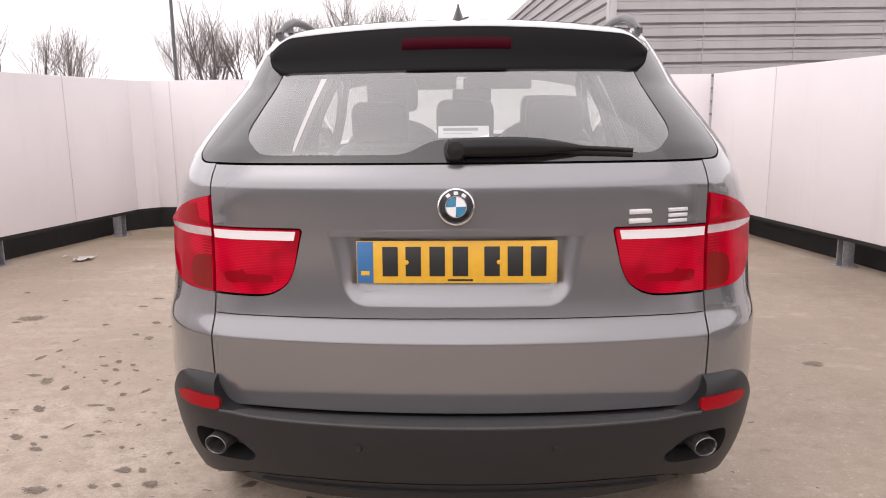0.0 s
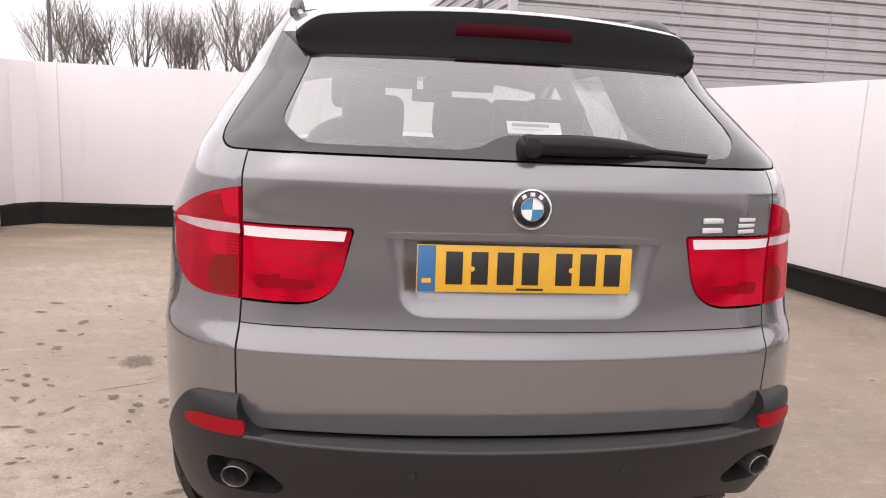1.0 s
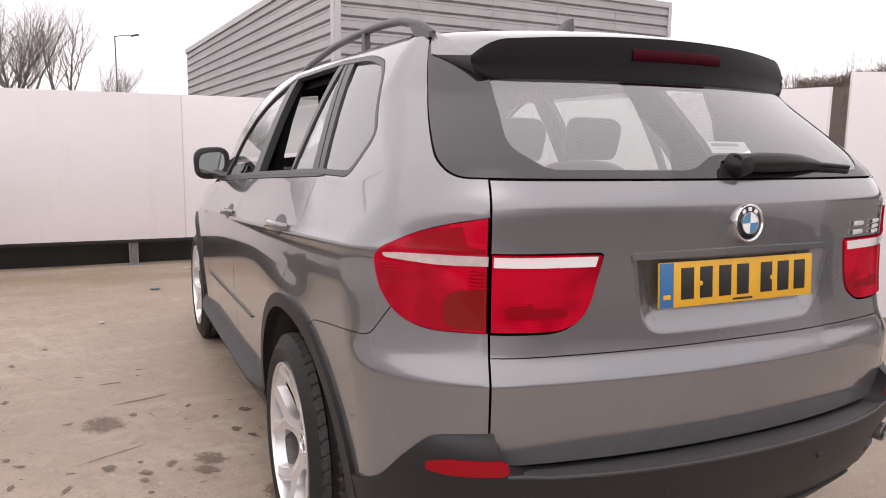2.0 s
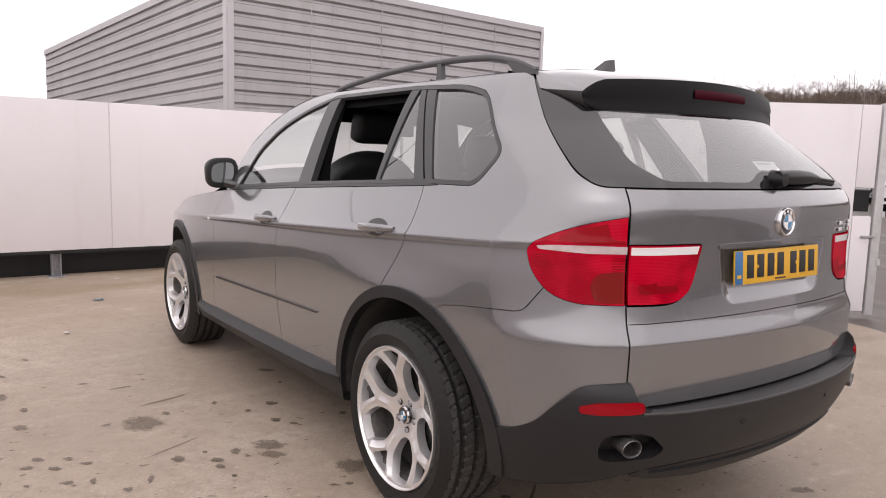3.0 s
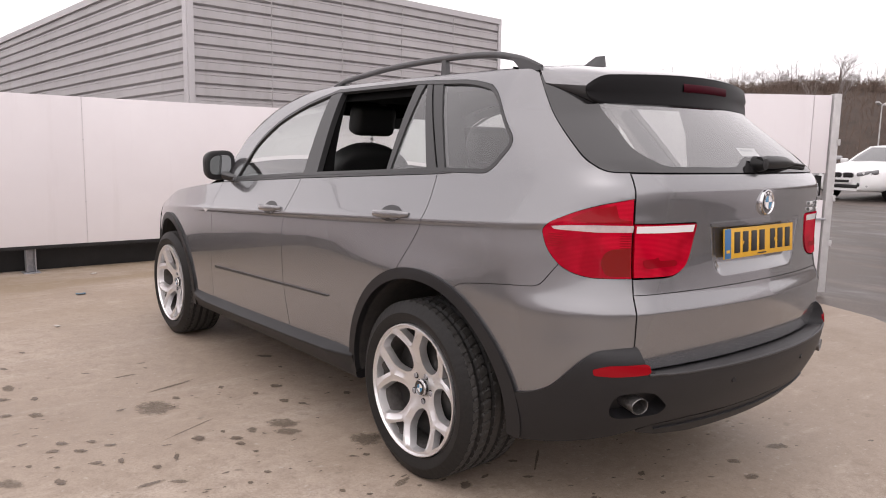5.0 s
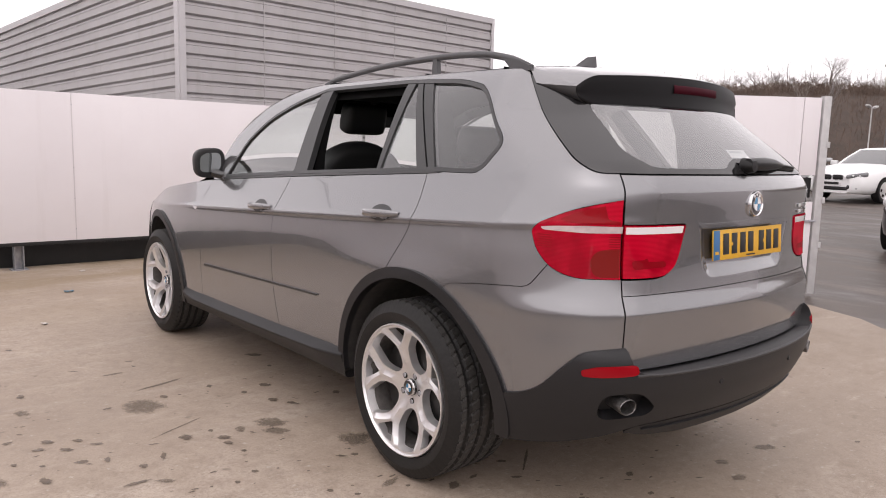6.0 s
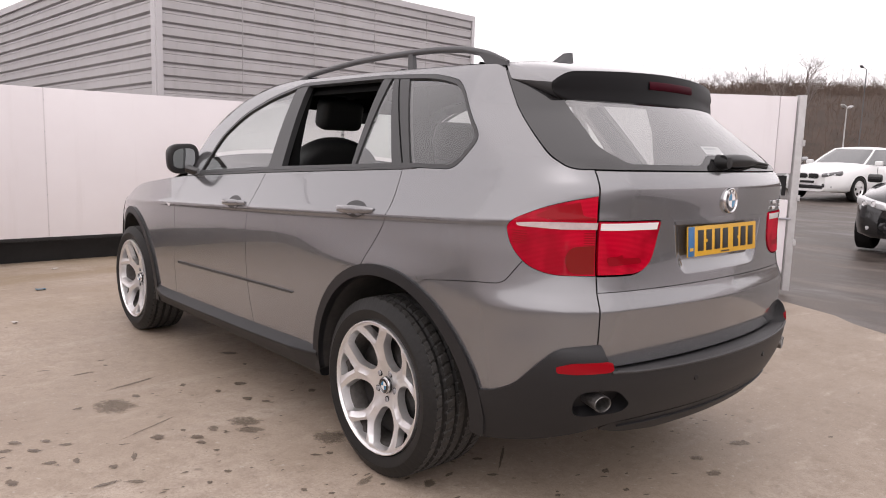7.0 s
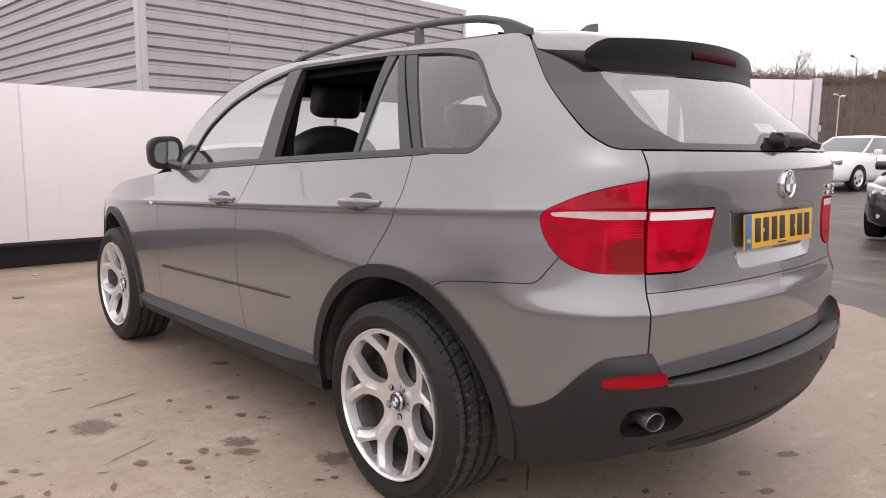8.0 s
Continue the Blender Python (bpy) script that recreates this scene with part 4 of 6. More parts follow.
top_patch("roof", ROOF_END, 2.60, PAINT)
wsc = top_patch("windscreen", 2.605, 3.08, GLASS, ny=16)
wsc.visible_shadow = False
top_patch("bonnet", 3.10, 4.6, PAINT)
un = np.linspace(-1, 1, 25)
nose_rows = [np.stack([-un * width_at(4.6, z_), 4.6 + 0.15 * (1 - un * un) + 0.05 * math.sin(math.pi * k_), np.full(25, z_)], 1) for k_, z_ in zip(np.linspace(0, 1, 10), np.linspace(0.27, 0.78, 10))]
strip("front_panel", nose_rows + [top_form(un, np.full(25, 4.6))], PAINT, car)
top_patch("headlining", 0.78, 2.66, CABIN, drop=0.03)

# spoiler over the rear window: painted top, black hollow underside
spoil_tail = lambda x: np.stack([x, 0.37 + 0.43 * x * x, 1.645 - 0.065 * x * x - 5.2 * np.maximum(0, np.abs(x) - 0.48) ** 2], -1)


def spoil_foot(x):
    return np.stack([x, 0.345 + 0.48 * x * x, np.full(len(x), 1.507)], -1)


spoiler = thing("spoiler")
spoiler.parent = tailgate
XE = 0.566
xs = np.concatenate([np.linspace(-XE, -0.45, 18), np.linspace(-0.43, 0.43, 29), np.linspace(0.45, XE, 18)])
tail, foot = spoil_tail(xs), spoil_foot(xs)
back = top_form(-np.clip(xs / 0.585, -1, 1), np.full(len(xs), ROOF_END)) - [0, 0, 0.003]
q = np.clip((XE - np.abs(xs)) / 0.085, 0, 1)
k = np.sqrt(1 - (1 - q) ** 2)                                  # rounds the ends of the dark face
low = tail + (foot - tail) * (0.22 + 0.78 * k)[:, None]
rows_top = [back + [0, 0.05, -0.012], back + [0, 0, 0.0025], back + (tail - back) * 0.3 + [0, 0, 0.006], back + (tail - back) * 0.6 + [0, 0, 0.008], back + (tail - back) * 0.85 + [0, 0, 0.006], tail + [0, 0.006, 0.003], tail]
rows_low = [tail, tail + [0, -0.002, -0.008], tail + (low - tail) * 0.22 + [0, -0.004, 0], tail + (low - tail) * 0.5 + [0, 0.004, 0], tail + (low - tail) * 0.8 + [0, 0.004, 0], low, low + [0, 0.05, 0.012]]


strip("spoiler_top", rows_top, PAINT, spoiler)
strip("spoiler_underside", rows_low, SPOILBLACK, spoiler, "satin black hollow underside of the spoiler")
bl = [i for i, x in enumerate(xs) if abs(x) <= 0.17]
strip("brake_light", [tail[bl] + (low - tail)[bl] * f + [0, o - 0.012, 0] for f, o in ((0.22, 0.008), (0.25, 0.006), (0.42, 0.008), (0.45, 0.014))], BRAKE, spoiler, "dark red high-level brake light")
for side in (1, -1):      # side wings, running out on the window's edge, with a dark reflection put into their colour
    idx = [i for i in range(len(xs)) if -xs[i] * side >= 0.478]
    idx = sorted(idx, key=lambda i: -abs(xs[i]))
    end = tail[idx[0]]
    apex = wrap([0.752 * side], [1.600])[0] + [0, -0.004, 0.0]
    edge_line = np.concatenate([[end], low[idx] + [0, 0.003, 0]])
    fan = []
    for f in (0.0, 0.12, 0.28, 0.46, 0.64, 0.82, 1.0):
        sag = 0.020 * math.sin(math.pi * f)
        fan.append(apex + (edge_line - apex) * f + np.array([side * sag * 0.7, sag * 0.3, 0]) * np.linspace(0.0, 1, len(edge_line))[:, None])
    # dark grey in place of body paint, for the dark glass it would mirror
    strip("side_wing", fan, TRIM, spoiler)
    rim = wrap(np.array([0.776, 0.773, 0.768, 0.762, 0.753]) * side, np.array([1.6645, 1.652, 1.637, 1.621, 1.601])) + [0, -0.003, 0.002]
    run = np.linspace(0, 1, 9)[:, None]
    bowed = apex + (end - apex) * run
    outer_line = np.concatenate([rim, bowed[1:]])
    m_ = len(outer_line)
    col = np.array([r_[0 if side > 0 else len(xs) - 1] for r_ in rows_top[1:]])
    along = np.concatenate([[0], np.cumsum(np.linalg.norm(np.diff(col, axis=0), axis=1))])
    inner_line = np.stack([np.interp(np.linspace(0, along[-1], m_), along, col[:, q_]) for q_ in range(3)], 1)
    strip("spoiler_shoulder", [inner_line, inner_line * 0.66 + outer_line * 0.34 + [0, 0, 0.004], inner_line * 0.33 + outer_line * 0.67 + [0, 0, 0.004], outer_line], PAINT, spoiler)

    panel("window_seal", [(0.62, 1.265), (0.665, 1.262), (0.715, 1.32), (0.755, 1.46), (0.80, 1.655), (0.74, 1.655), (0.70, 1.46), (0.66, 1.32), (0.62, 1.30)], DARK, tailgate, side=side, lift=-0.012, gap=0, depth=0, step=0.05)
SHELL = speckled("mirror_shell_black", (0.016, 0.015, 0.016), (0.010, 0.010, 0.010), 200, 0.35)
RAIL = material("satin_grey_rail", (0.062, 0.062, 0.065), 0.38)
# side details: windows, sills, flares, handles, rails, mirrors
def band(outer, inner_d):
    o = dense(np.array(outer)[:, :2], 0.012)
    if area2(o) < 0:
        o = o[::-1]
    return o, inset(o, inner_d)


def window_parts(side):
    pn = lambda nm, o, mat, **k: panel(nm, o, mat, car, side=side, **k)
    o, i = band(DLO_L, 0.018)
    pn("window_trim", o, TRIM, holes=[i], gap=0.001, lift=0.001, depth=0.02, step=0.03, label="satin dark grey window trim")
    # pillars between the panes
    pn("door_pillar", [(sy(2.105), 1.20), (sy(1.965), 1.21), (sy(2.045), 1.640), (sy(2.15), 1.642)], TRIM, lift=-0.001, gap=0, depth=0.03, label="dark door pillar")
    pn("window_divider", [(sy(1.365), 1.245), (sy(1.338), 1.245), (sy(1.345), 1.640), (sy(1.405), 1.640)], TRIM, lift=-0.001, gap=0, depth=0.02)
    pn("rear_pillar", [(sy(1.085), 1.258), (sy(1.022), 1.258), (sy(1.300), 1.640), (sy(1.335), 1.640)], TRIM, lift=-0.001, gap=0, depth=0.03)
    pn("quarter_pillar", [(sy(1.014), 1.262), (sy(0.975), 1.264), (sy(1.225), 1.638), (sy(1.290), 1.640)], TRIM, lift=-0.001, gap=0, depth=0.03)
    panes = [("front_window", [(sy(2.90), 1.155), (sy(2.10), 1.205), (sy(2.145), 1.64), (sy(2.36), 1.588), (sy(2.62), 1.495), (sy(2.805), 1.365), (sy(2.88), 1.25)], GLASS),
             ("fixed_window", [(sy(1.34), 1.25), (sy(1.083), 1.26), (sy(1.335), 1.635)], GLASS),
             ("quarter_window", rounded([(sy(0.978), 1.263), (1.024, 1.267, 0.04), (0.914, 1.383, 0.05), (1.095, 1.562, 0.1), (sy(1.02), 1.628, 0.05), (sy(1.225), 1.638)]), GLASS_Q)]
    if side < 0:
        panes.append(("rear_door_window", [(sy(1.968), 1.21), (sy(1.365), 1.245), (sy(1.40), 1.64), (sy(2.045), 1.64)], GLASS))
    for nm, o, mat in panes:
        g = pn(nm, o, mat, gap=-0.002, lift=-0.007, depth=0, step=0.08, edge=0.03)
        g.visible_shadow = False
    # wound-down pane's top edge in its slot
    if side > 0:
        pn("lowered_window", [(sy(1.965), 1.198), (sy(1.37), 1.235), (sy(1.37), 1.243), (sy(1.967), 1.208)], GLASS_R, lift=-0.016, gap=0, depth=0.004)
    # bright line of the waist
    pn("waist_trim", [(sy(2.94), 1.137), (sy(2.105), 1.190), (sy(1.0), 1.250), (sy(0.93), 1.256), (sy(1.0), 1.258), (sy(2.105), 1.200), (sy(2.94), 1.147)], TRIM, lift=0.004, gap=0, depth=0.008, edge=0.03)
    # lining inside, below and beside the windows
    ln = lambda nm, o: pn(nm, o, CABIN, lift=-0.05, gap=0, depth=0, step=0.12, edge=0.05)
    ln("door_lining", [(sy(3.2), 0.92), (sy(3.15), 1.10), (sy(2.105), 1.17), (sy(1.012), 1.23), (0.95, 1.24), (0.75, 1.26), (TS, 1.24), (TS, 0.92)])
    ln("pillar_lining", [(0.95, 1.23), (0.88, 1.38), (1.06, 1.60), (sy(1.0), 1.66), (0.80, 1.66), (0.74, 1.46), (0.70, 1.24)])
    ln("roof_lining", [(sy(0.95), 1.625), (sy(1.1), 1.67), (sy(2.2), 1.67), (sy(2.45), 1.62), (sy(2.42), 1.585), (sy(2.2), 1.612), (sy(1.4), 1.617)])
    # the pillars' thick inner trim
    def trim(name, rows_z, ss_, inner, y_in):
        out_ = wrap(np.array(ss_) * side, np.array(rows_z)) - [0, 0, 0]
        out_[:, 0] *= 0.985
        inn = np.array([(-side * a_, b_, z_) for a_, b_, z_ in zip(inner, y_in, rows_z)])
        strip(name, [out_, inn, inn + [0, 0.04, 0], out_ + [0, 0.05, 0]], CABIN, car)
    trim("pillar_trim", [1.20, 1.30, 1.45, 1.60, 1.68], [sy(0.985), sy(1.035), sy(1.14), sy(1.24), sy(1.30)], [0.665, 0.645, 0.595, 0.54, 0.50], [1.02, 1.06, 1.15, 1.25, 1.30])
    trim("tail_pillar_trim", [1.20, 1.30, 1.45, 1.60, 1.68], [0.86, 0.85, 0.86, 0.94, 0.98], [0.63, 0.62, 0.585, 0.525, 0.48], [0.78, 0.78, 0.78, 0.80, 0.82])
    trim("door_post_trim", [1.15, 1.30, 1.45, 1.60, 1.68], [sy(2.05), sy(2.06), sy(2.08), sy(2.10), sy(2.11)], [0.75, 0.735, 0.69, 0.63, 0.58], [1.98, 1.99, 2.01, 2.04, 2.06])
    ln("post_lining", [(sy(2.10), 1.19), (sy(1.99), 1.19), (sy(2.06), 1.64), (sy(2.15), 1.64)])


def ring_panel(name, cy, r0, r1, side, lift, a0=-7, a1=186):
    a = np.linspace(radians(a0), radians(a1), 60)
    o = [(sy(cy) + r1 * math.cos(t), 0.36 + r1 * math.sin(t)) for t in a] + [(sy(cy) + r0 * math.cos(t), 0.36 + r0 * math.sin(t)) for t in a[::-1]]
    return panel(name, o, PLASTIC, car, side=side, lift=lift, gap=0, depth=0.05, step=0.02, edge=0.015, label="grained black plastic wheel-arch flare")


def sill(side):
    """A moulded sill: a sloping ledge under the doors, a soft ridge, and a face that tucks in below it."""
    b = bmesh.new()
    top = smooth([1.50, 2.2, 3.16, 3.32, 3.44, 3.50], [0.428, 0.408, 0.396, 0.398, 0.402, 0.404])
    rings = []
    for y in np.linspace(1.500, 3.475, 60):
        zt, swell = float(top(y)), 0.20 + 0.80 * min(1.0, max(0.0, (y - 1.48) / 0.22), max(0.0, (3.47 - y) / 0.24)) ** 0.7
        low = 0.287
        w = float(width_at(y, 0.40))
        sec = [(-0.030, zt + 0.022), (0.002, zt + 0.004), (0.003 + 0.009 * swell, zt - 0.006), (0.044 * swell, zt - 0.022), (0.049 * swell, zt - 0.026), (0.049 * swell, zt - 0.033),
               (0.040 * swell, zt - 0.044), (-0.006, low + 0.020), (-0.014, low + 0.005), (-0.034, low), (-0.12, low + 0.004)]
        rings.append([b.verts.new((-side * (w + o), y, z)) for o, z in sec])
    for r0, r1 in zip(rings, rings[1:]):
        for k in range(len(r0) - 1):
            b.faces.new((r0[k], r0[k + 1], r1[k + 1], r1[k]))
        b.faces.new((r0[-1], r0[0], r1[0], r1[-1]))
    b.faces.new(rings[0])
    b.faces.new(rings[-1][::-1])
    part("sill", b, PLASTIC, car, "grained black plastic side sill with a ledge", smooth_angle=50)


def handle(y0, y1, z0, z1, side, parent):
    n = 14
    t = np.linspace(0, 1, n)
    pts = wrap([sy(y0 + (y1 - y0) * v) for v in t], z0 + (z1 - z0) * t)
    outw = 0.034 * np.sin(np.pi * np.clip(t, 0.0, 1.0)) ** 0.45 + 0.002
    pts[:, 0] -= outw
    pts[:, 0] *= side
    sc = [0.55 + 0.45 * math.sin(math.pi * v) ** 0.5 for v in t]
    part("pull_handle", sweep([tuple(p) for p in pts], disc_profile(0.010, 0.017, 12), scale=sc), PAINT, parent, smooth_angle=60)
    c = (sy((y0 + y1) / 2), (z0 + z1) / 2)
    bowl = [(c[0] + 0.075 * math.cos(a), c[1] + 0.034 * math.sin(a)) for a in np.linspace(0, 2 * math.pi, 28, endpoint=False)]
    # no hollow: a flat dark oval paints the shade behind the handle
    panel("handle_bowl_shade", bowl, TRIM, parent, side=side, lift=0.0015, gap=0, depth=0.002, step=0.02, edge=0.012)


for side in (1, -1):
    window_parts(side)
    ring_panel("rear_arch_flare", 1.02, 0.470, 0.514, side, 0.013, -4, 184)
    ring_panel("front_arch_flare", 3.965, 0.470, 0.514, side, 0.013, 14, 187)
    hd = [o for o in car.children if o.name.startswith("rear_door")][0 if side > 0 else 1]
    fdn = [o for o in car.children if o.name.startswith("front_door")][0 if side > 0 else 1]
    handle(1.105, 1.345, 1.083, 1.073, side, hd)
    handle(2.215, 2.455, 1.030, 1.020, side, fdn)
    sill(side)
    panel("side_moulding", rounded([(sy(3.09), 0.597), (sy(1.72), 0.641, 0.008), (sy(1.708), 0.651, 0.008), (sy(3.09), 0.612)]), TRIM, car, side=side, lift=0.006, gap=0, depth=0.008, edge=0.03, label="thin dark side moulding")
    # roof rail
    rp = [(2.24, 1.676), (2.16, 1.694), (1.95, 1.715), (1.60, 1.738), (1.20, 1.744), (0.98, 1.735), (0.86, 1.714), (0.77, 1.690), (0.71, 1.670)]
    yy, zz = [p[0] for p in rp], [p[1] for p in rp]
    curve = smooth(yy[::-1], zz[::-1])
    path = [(-side * (0.588 + 0.02 * (0.5 - abs(v - 1.45))), v, float(curve(v))) for v in np.linspace(2.24, 0.71, 44)]
    rail = part("roof_rail", sweep(path, disc_profile(0.016, 0.017, 12), scale=[0.82 * min(1.0, 0.30 + 0.70 * (p[1] - 0.71) / 0.10) if p[1] < 2.1 else 0.82 - 1.6 * (p[1] - 2.1) for p in path]), RAIL, car, "satin grey metal roof rail", smooth_angle=70)
    feet = [[(2.235, 1.66), (2.20, 1.684), (2.14, 1.697), (2.155, 1.682), (2.175, 1.66)], [(1.300, 1.66), (1.294, 1.744), (1.268, 1.744), (1.258, 1.66)],
            [(0.93, 1.727), (0.86, 1.716), (0.77, 1.693), (0.712, 1.672), (0.712, 1.655), (0.815, 1.655), (0.832, 1.68), (0.852, 1.698), (0.885, 1.714)]]
    for outline in feet:
        b = bmesh.new()
        x_ = -side * (0.588 + 0.02 * (0.5 - abs(outline[0][0] - 1.45)))
        flat = [[b.verts.new((x_ + o, y_, z_)) for y_, z_ in outline] for o in (-0.0105, 0.0105)]
        b.faces.new(flat[0])
        b.faces.new(flat[1][::-1])
        for i in range(len(outline)):
            j = (i + 1) % len(outline)
            b.faces.new((flat[0][i], flat[1][i], flat[1][j], flat[0][j]))
        part("rail_foot", b, RAIL, rail, smooth_angle=30)
    # wing mirror
    mir = thing("wing_mirror")
    mir.parent = car
    b = bmesh.new()
    bmesh.ops.create_uvsphere(b, u_segments=28, v_segments=18, radius=1.0)
    for v in b.verts:
        x, y, z = v.co
        sup = lambda q, e_: math.copysign(abs(q) ** e_, q)
        v.co = (0.098 * sup(x, 0.62) - 0.012 * z, (0.085 if y > 0 else 0.012) * sup(y, 0.8), 0.088 * sup(z, 0.62) + 0.012 * x)
    part("shell", b, SHELL, mir, "dark mirror shell", at=pose(-side * 0.915, 3.03, 1.232, 0, 0, side * 6) @ Matrix.Diagonal((side, 1, 1, 1)), smooth_angle=70)
    b = bmesh.new()
    bmesh.ops.create_circle(b, cap_ends=True, segments=32, radius=1.0)
    for v in b.verts:
        x, y, z = v.co
        v.co = (0.070 * math.copysign(abs(x) ** 0.65, x), 0, 0.058 * math.copysign(abs(y) ** 0.65, y) + 0.01 * x)
    part("mirror_glass", b, material("mirror_silver", (0.42, 0.44, 0.44), 0.02, 1.0), mir, "mirror glass", at=pose(-side * 0.919, 3.016, 1.234, 0, 0, side * 6) @ Matrix.Diagonal((side, 1, 1, 1)))
    part("mirror_arm", sweep([(-side * 0.90, 3.04, 1.175), (-side * 0.85, 3.01, 1.160), (-side * 0.80, 2.96, 1.165)], disc_profile(0.035, 0.028, 10), up=(0, 0, 1)), GLOSSBLACK, mir, smooth_angle=70)
    # side lamp on the wing
    panel("side_lamp", rounded([(sy(3.225) - 0.035, 0.955, 0.004), (sy(3.225), 0.935, 0.004), (sy(3.225) + 0.03, 0.957, 0.004)]), LAMP_WHITE, car, side=side, lift=0.003, gap=0, depth=0.006, edge=0.006, step=0.02)

# antenna fin
b = bmesh.new()
rings = []
for t in np.linspace(0, 1, 10):
    y0, y1, z = 1.08 - 0.15 * t ** 1.1, 0.865 + 0.012 * t, 1.695 + 0.083 * t
    w = 0.036 * (1 - t) ** 1.2 + 0.003
    rings.append([b.verts.new((w * math.sin(a) * (1 if math.cos(a) < 0 else 0.6), (y0 + y1) / 2 + (y0 - y1) / 2 * math.cos(a), z)) for a in np.linspace(0, 2 * math.pi, 20, endpoint=False)])
for r0, r1 in zip(rings, rings[1:]):
    for j in range(20):
        b.faces.new((r0[j], r0[(j + 1) % 20], r1[(j + 1) % 20], r1[j]))
b.faces.new(rings[-1])
part("antenna_fin", b, RAIL, car, smooth_angle=60)

# rear wiper
wt = np.linspace(0, 1, 26)
wx = -0.02 + 0.475 * wt
wz = 1.315 + 0.006 * np.sin(wt * math.pi) - 0.012 * wt
wp = wrap(-wx, wz)
wiper = thing("rear_wiper")
wiper.parent = tailgate
fat = [0.23 if v > 0.70 else (0.85 + 0.15 * math.sin(math.pi * v / 0.5) if v < 0.5 else 0.85 - 0.50 * (v - 0.5) / 0.20) for v in wt]
part("arm", sweep([(p[0], p[1] - 0.030 + 0.018 * v, p[2] + 0.004) for p, v in zip(wp, wt)], disc_profile(0.022, 0.026, 10), scale=fat), WIPERBLACK, wiper, "black wiper arm with a moulded cover", smooth_angle=60)
part("blade", sweep([(p[0], p[1] - 0.010, p[2] - 0.006) for p in wp[2:]], disc_profile(0.005, 0.008, 6)), RUBBER, wiper)
part("pivot", lathe([(0.0, -0.05), (0.022, -0.048), (0.03, -0.02), (0.032, 0.0)], 18, None, "y"), WIPERBLACK, wiper, at=pose(0.0, wp[0][1], 1.312))

# dealer sticker inside the rear window: a plain pale strip with grey bars
st = thing("window_sticker")
st.parent = tailgate
on_glass = wrap([-0.020], [1.357])[0] + [0, 0.006, 0.0]
part("label_paper", box((0.133, 0.0006, 0.040), (0, 0, 0)), LAMP_WHITE, st, "pale sticker with illegible lines", at=pose(*on_glass, -43, 0, 0))
for w_, h_, x_, z_, mat_ in ((0.092, 0.010, -0.008, 0.008, material("grey_print", (0.25, 0.27, 0.28), 0.6)), (0.075, 0.004, -0.016, -0.006, material("light_grey_print", (0.45, 0.47, 0.48), 0.6))):
    part("text_bar", box((w_, 0.0012, h_), (x_, 0, z_)), mat_, st, at=pose(*on_glass, -43, 0, 0))

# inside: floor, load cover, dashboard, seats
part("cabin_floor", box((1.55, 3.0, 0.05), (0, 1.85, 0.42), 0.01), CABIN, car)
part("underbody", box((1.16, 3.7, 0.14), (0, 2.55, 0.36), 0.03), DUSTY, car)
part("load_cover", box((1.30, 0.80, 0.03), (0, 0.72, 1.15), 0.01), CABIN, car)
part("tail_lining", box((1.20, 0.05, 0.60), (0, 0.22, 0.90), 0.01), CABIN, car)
part("dashboard", box((1.50, 0.52, 0.38), (0, 2.98, 0.985), 0.09), LEATHER, car)
part("firewall", box((1.5, 0.05, 0.7), (0, 3.40, 0.75), 0.01), CABIN, car)


def cushion(size, bevel):
    return box(size, (0, 0, 0), bevel, segments=4)


def seat(name, x, y, z, w, back_h, lean, head=True, rise=0.0, dome=0.03):
    s = thing(name, pose(x, y, z))
    s.parent = car
    part("seat_cushion", cushion((w, 0.50, 0.16), 0.06), LEATHER, s, at=pose(0, 0.22, 0.0, 4))
    b = cushion((w, 0.15, back_h), 0.06)
    bmesh.ops.subdivide_edges(b, edges=[e for e in b.edges if abs(e.verts[0].co.x - e.verts[1].co.x) > 0.3 * w], cuts=8, use_grid_fill=True)
    for v in b.verts:           # shoulders slope away from a domed top
        if v.co.z > 0:
            v.co.z -= dome * (abs(v.co.x) / (w / 2)) ** 2.4
            v.co.x *= 1 - 0.10 * v.co.z / back_h
    part("backrest", b, LEATHER, s, at=pose(0, -0.06 - back_h / 2 * math.sin(radians(lean)), back_h / 2 + 0.02, lean), smooth_angle=50)
    if head:
        hb = pose(0, -0.06 - back_h * math.sin(radians(lean)) - 0.01, back_h + 0.13 + rise, lean)
        part("headrest", cushion((0.27 if w > 0.45 else 0.235, 0.11, 0.17), 0.05), LEATHER, s, at=hb)
        for k in (-0.07, 0.07):
            part("headrest_post", sweep([(k, 0, -0.20), (k, 0, -0.06)], disc_profile(0.007, 0.007, 8)), CHROME, s, at=hb)
    return s


for x, rise in ((-0.365, 0.01), (0.45, -0.085)):
    seat("front_seat", x, 2.43, 0.70, 0.54, 0.665, 14, rise=rise, dome=0.11)
part("sun_visor", box((0.38, 0.035, 0.09), (-0.22, 2.63, 1.592), 0.015), CABIN, car)
part("sun_visor", box((0.38, 0.035, 0.09), (0.22, 2.63, 1.592), 0.015), CABIN, car)
for x, rise in ((-0.325, -0.04), (0.022, -0.035), (0.385, -0.025)):
    seat("rear_seat", x, 1.50, 0.72, 0.42 if x != 0.022 else 0.34, 0.56, 16, rise=rise)
part("rear_view_mirror", cushion((0.23, 0.04, 0.07), 0.014), TRIM, car, at=pose(0.06, 2.66, 1.515))
part("mirror_stalk", box((0.10, 0.06, 0.08), (0.06, 2.68, 1.575), 0.02), DARK, car)
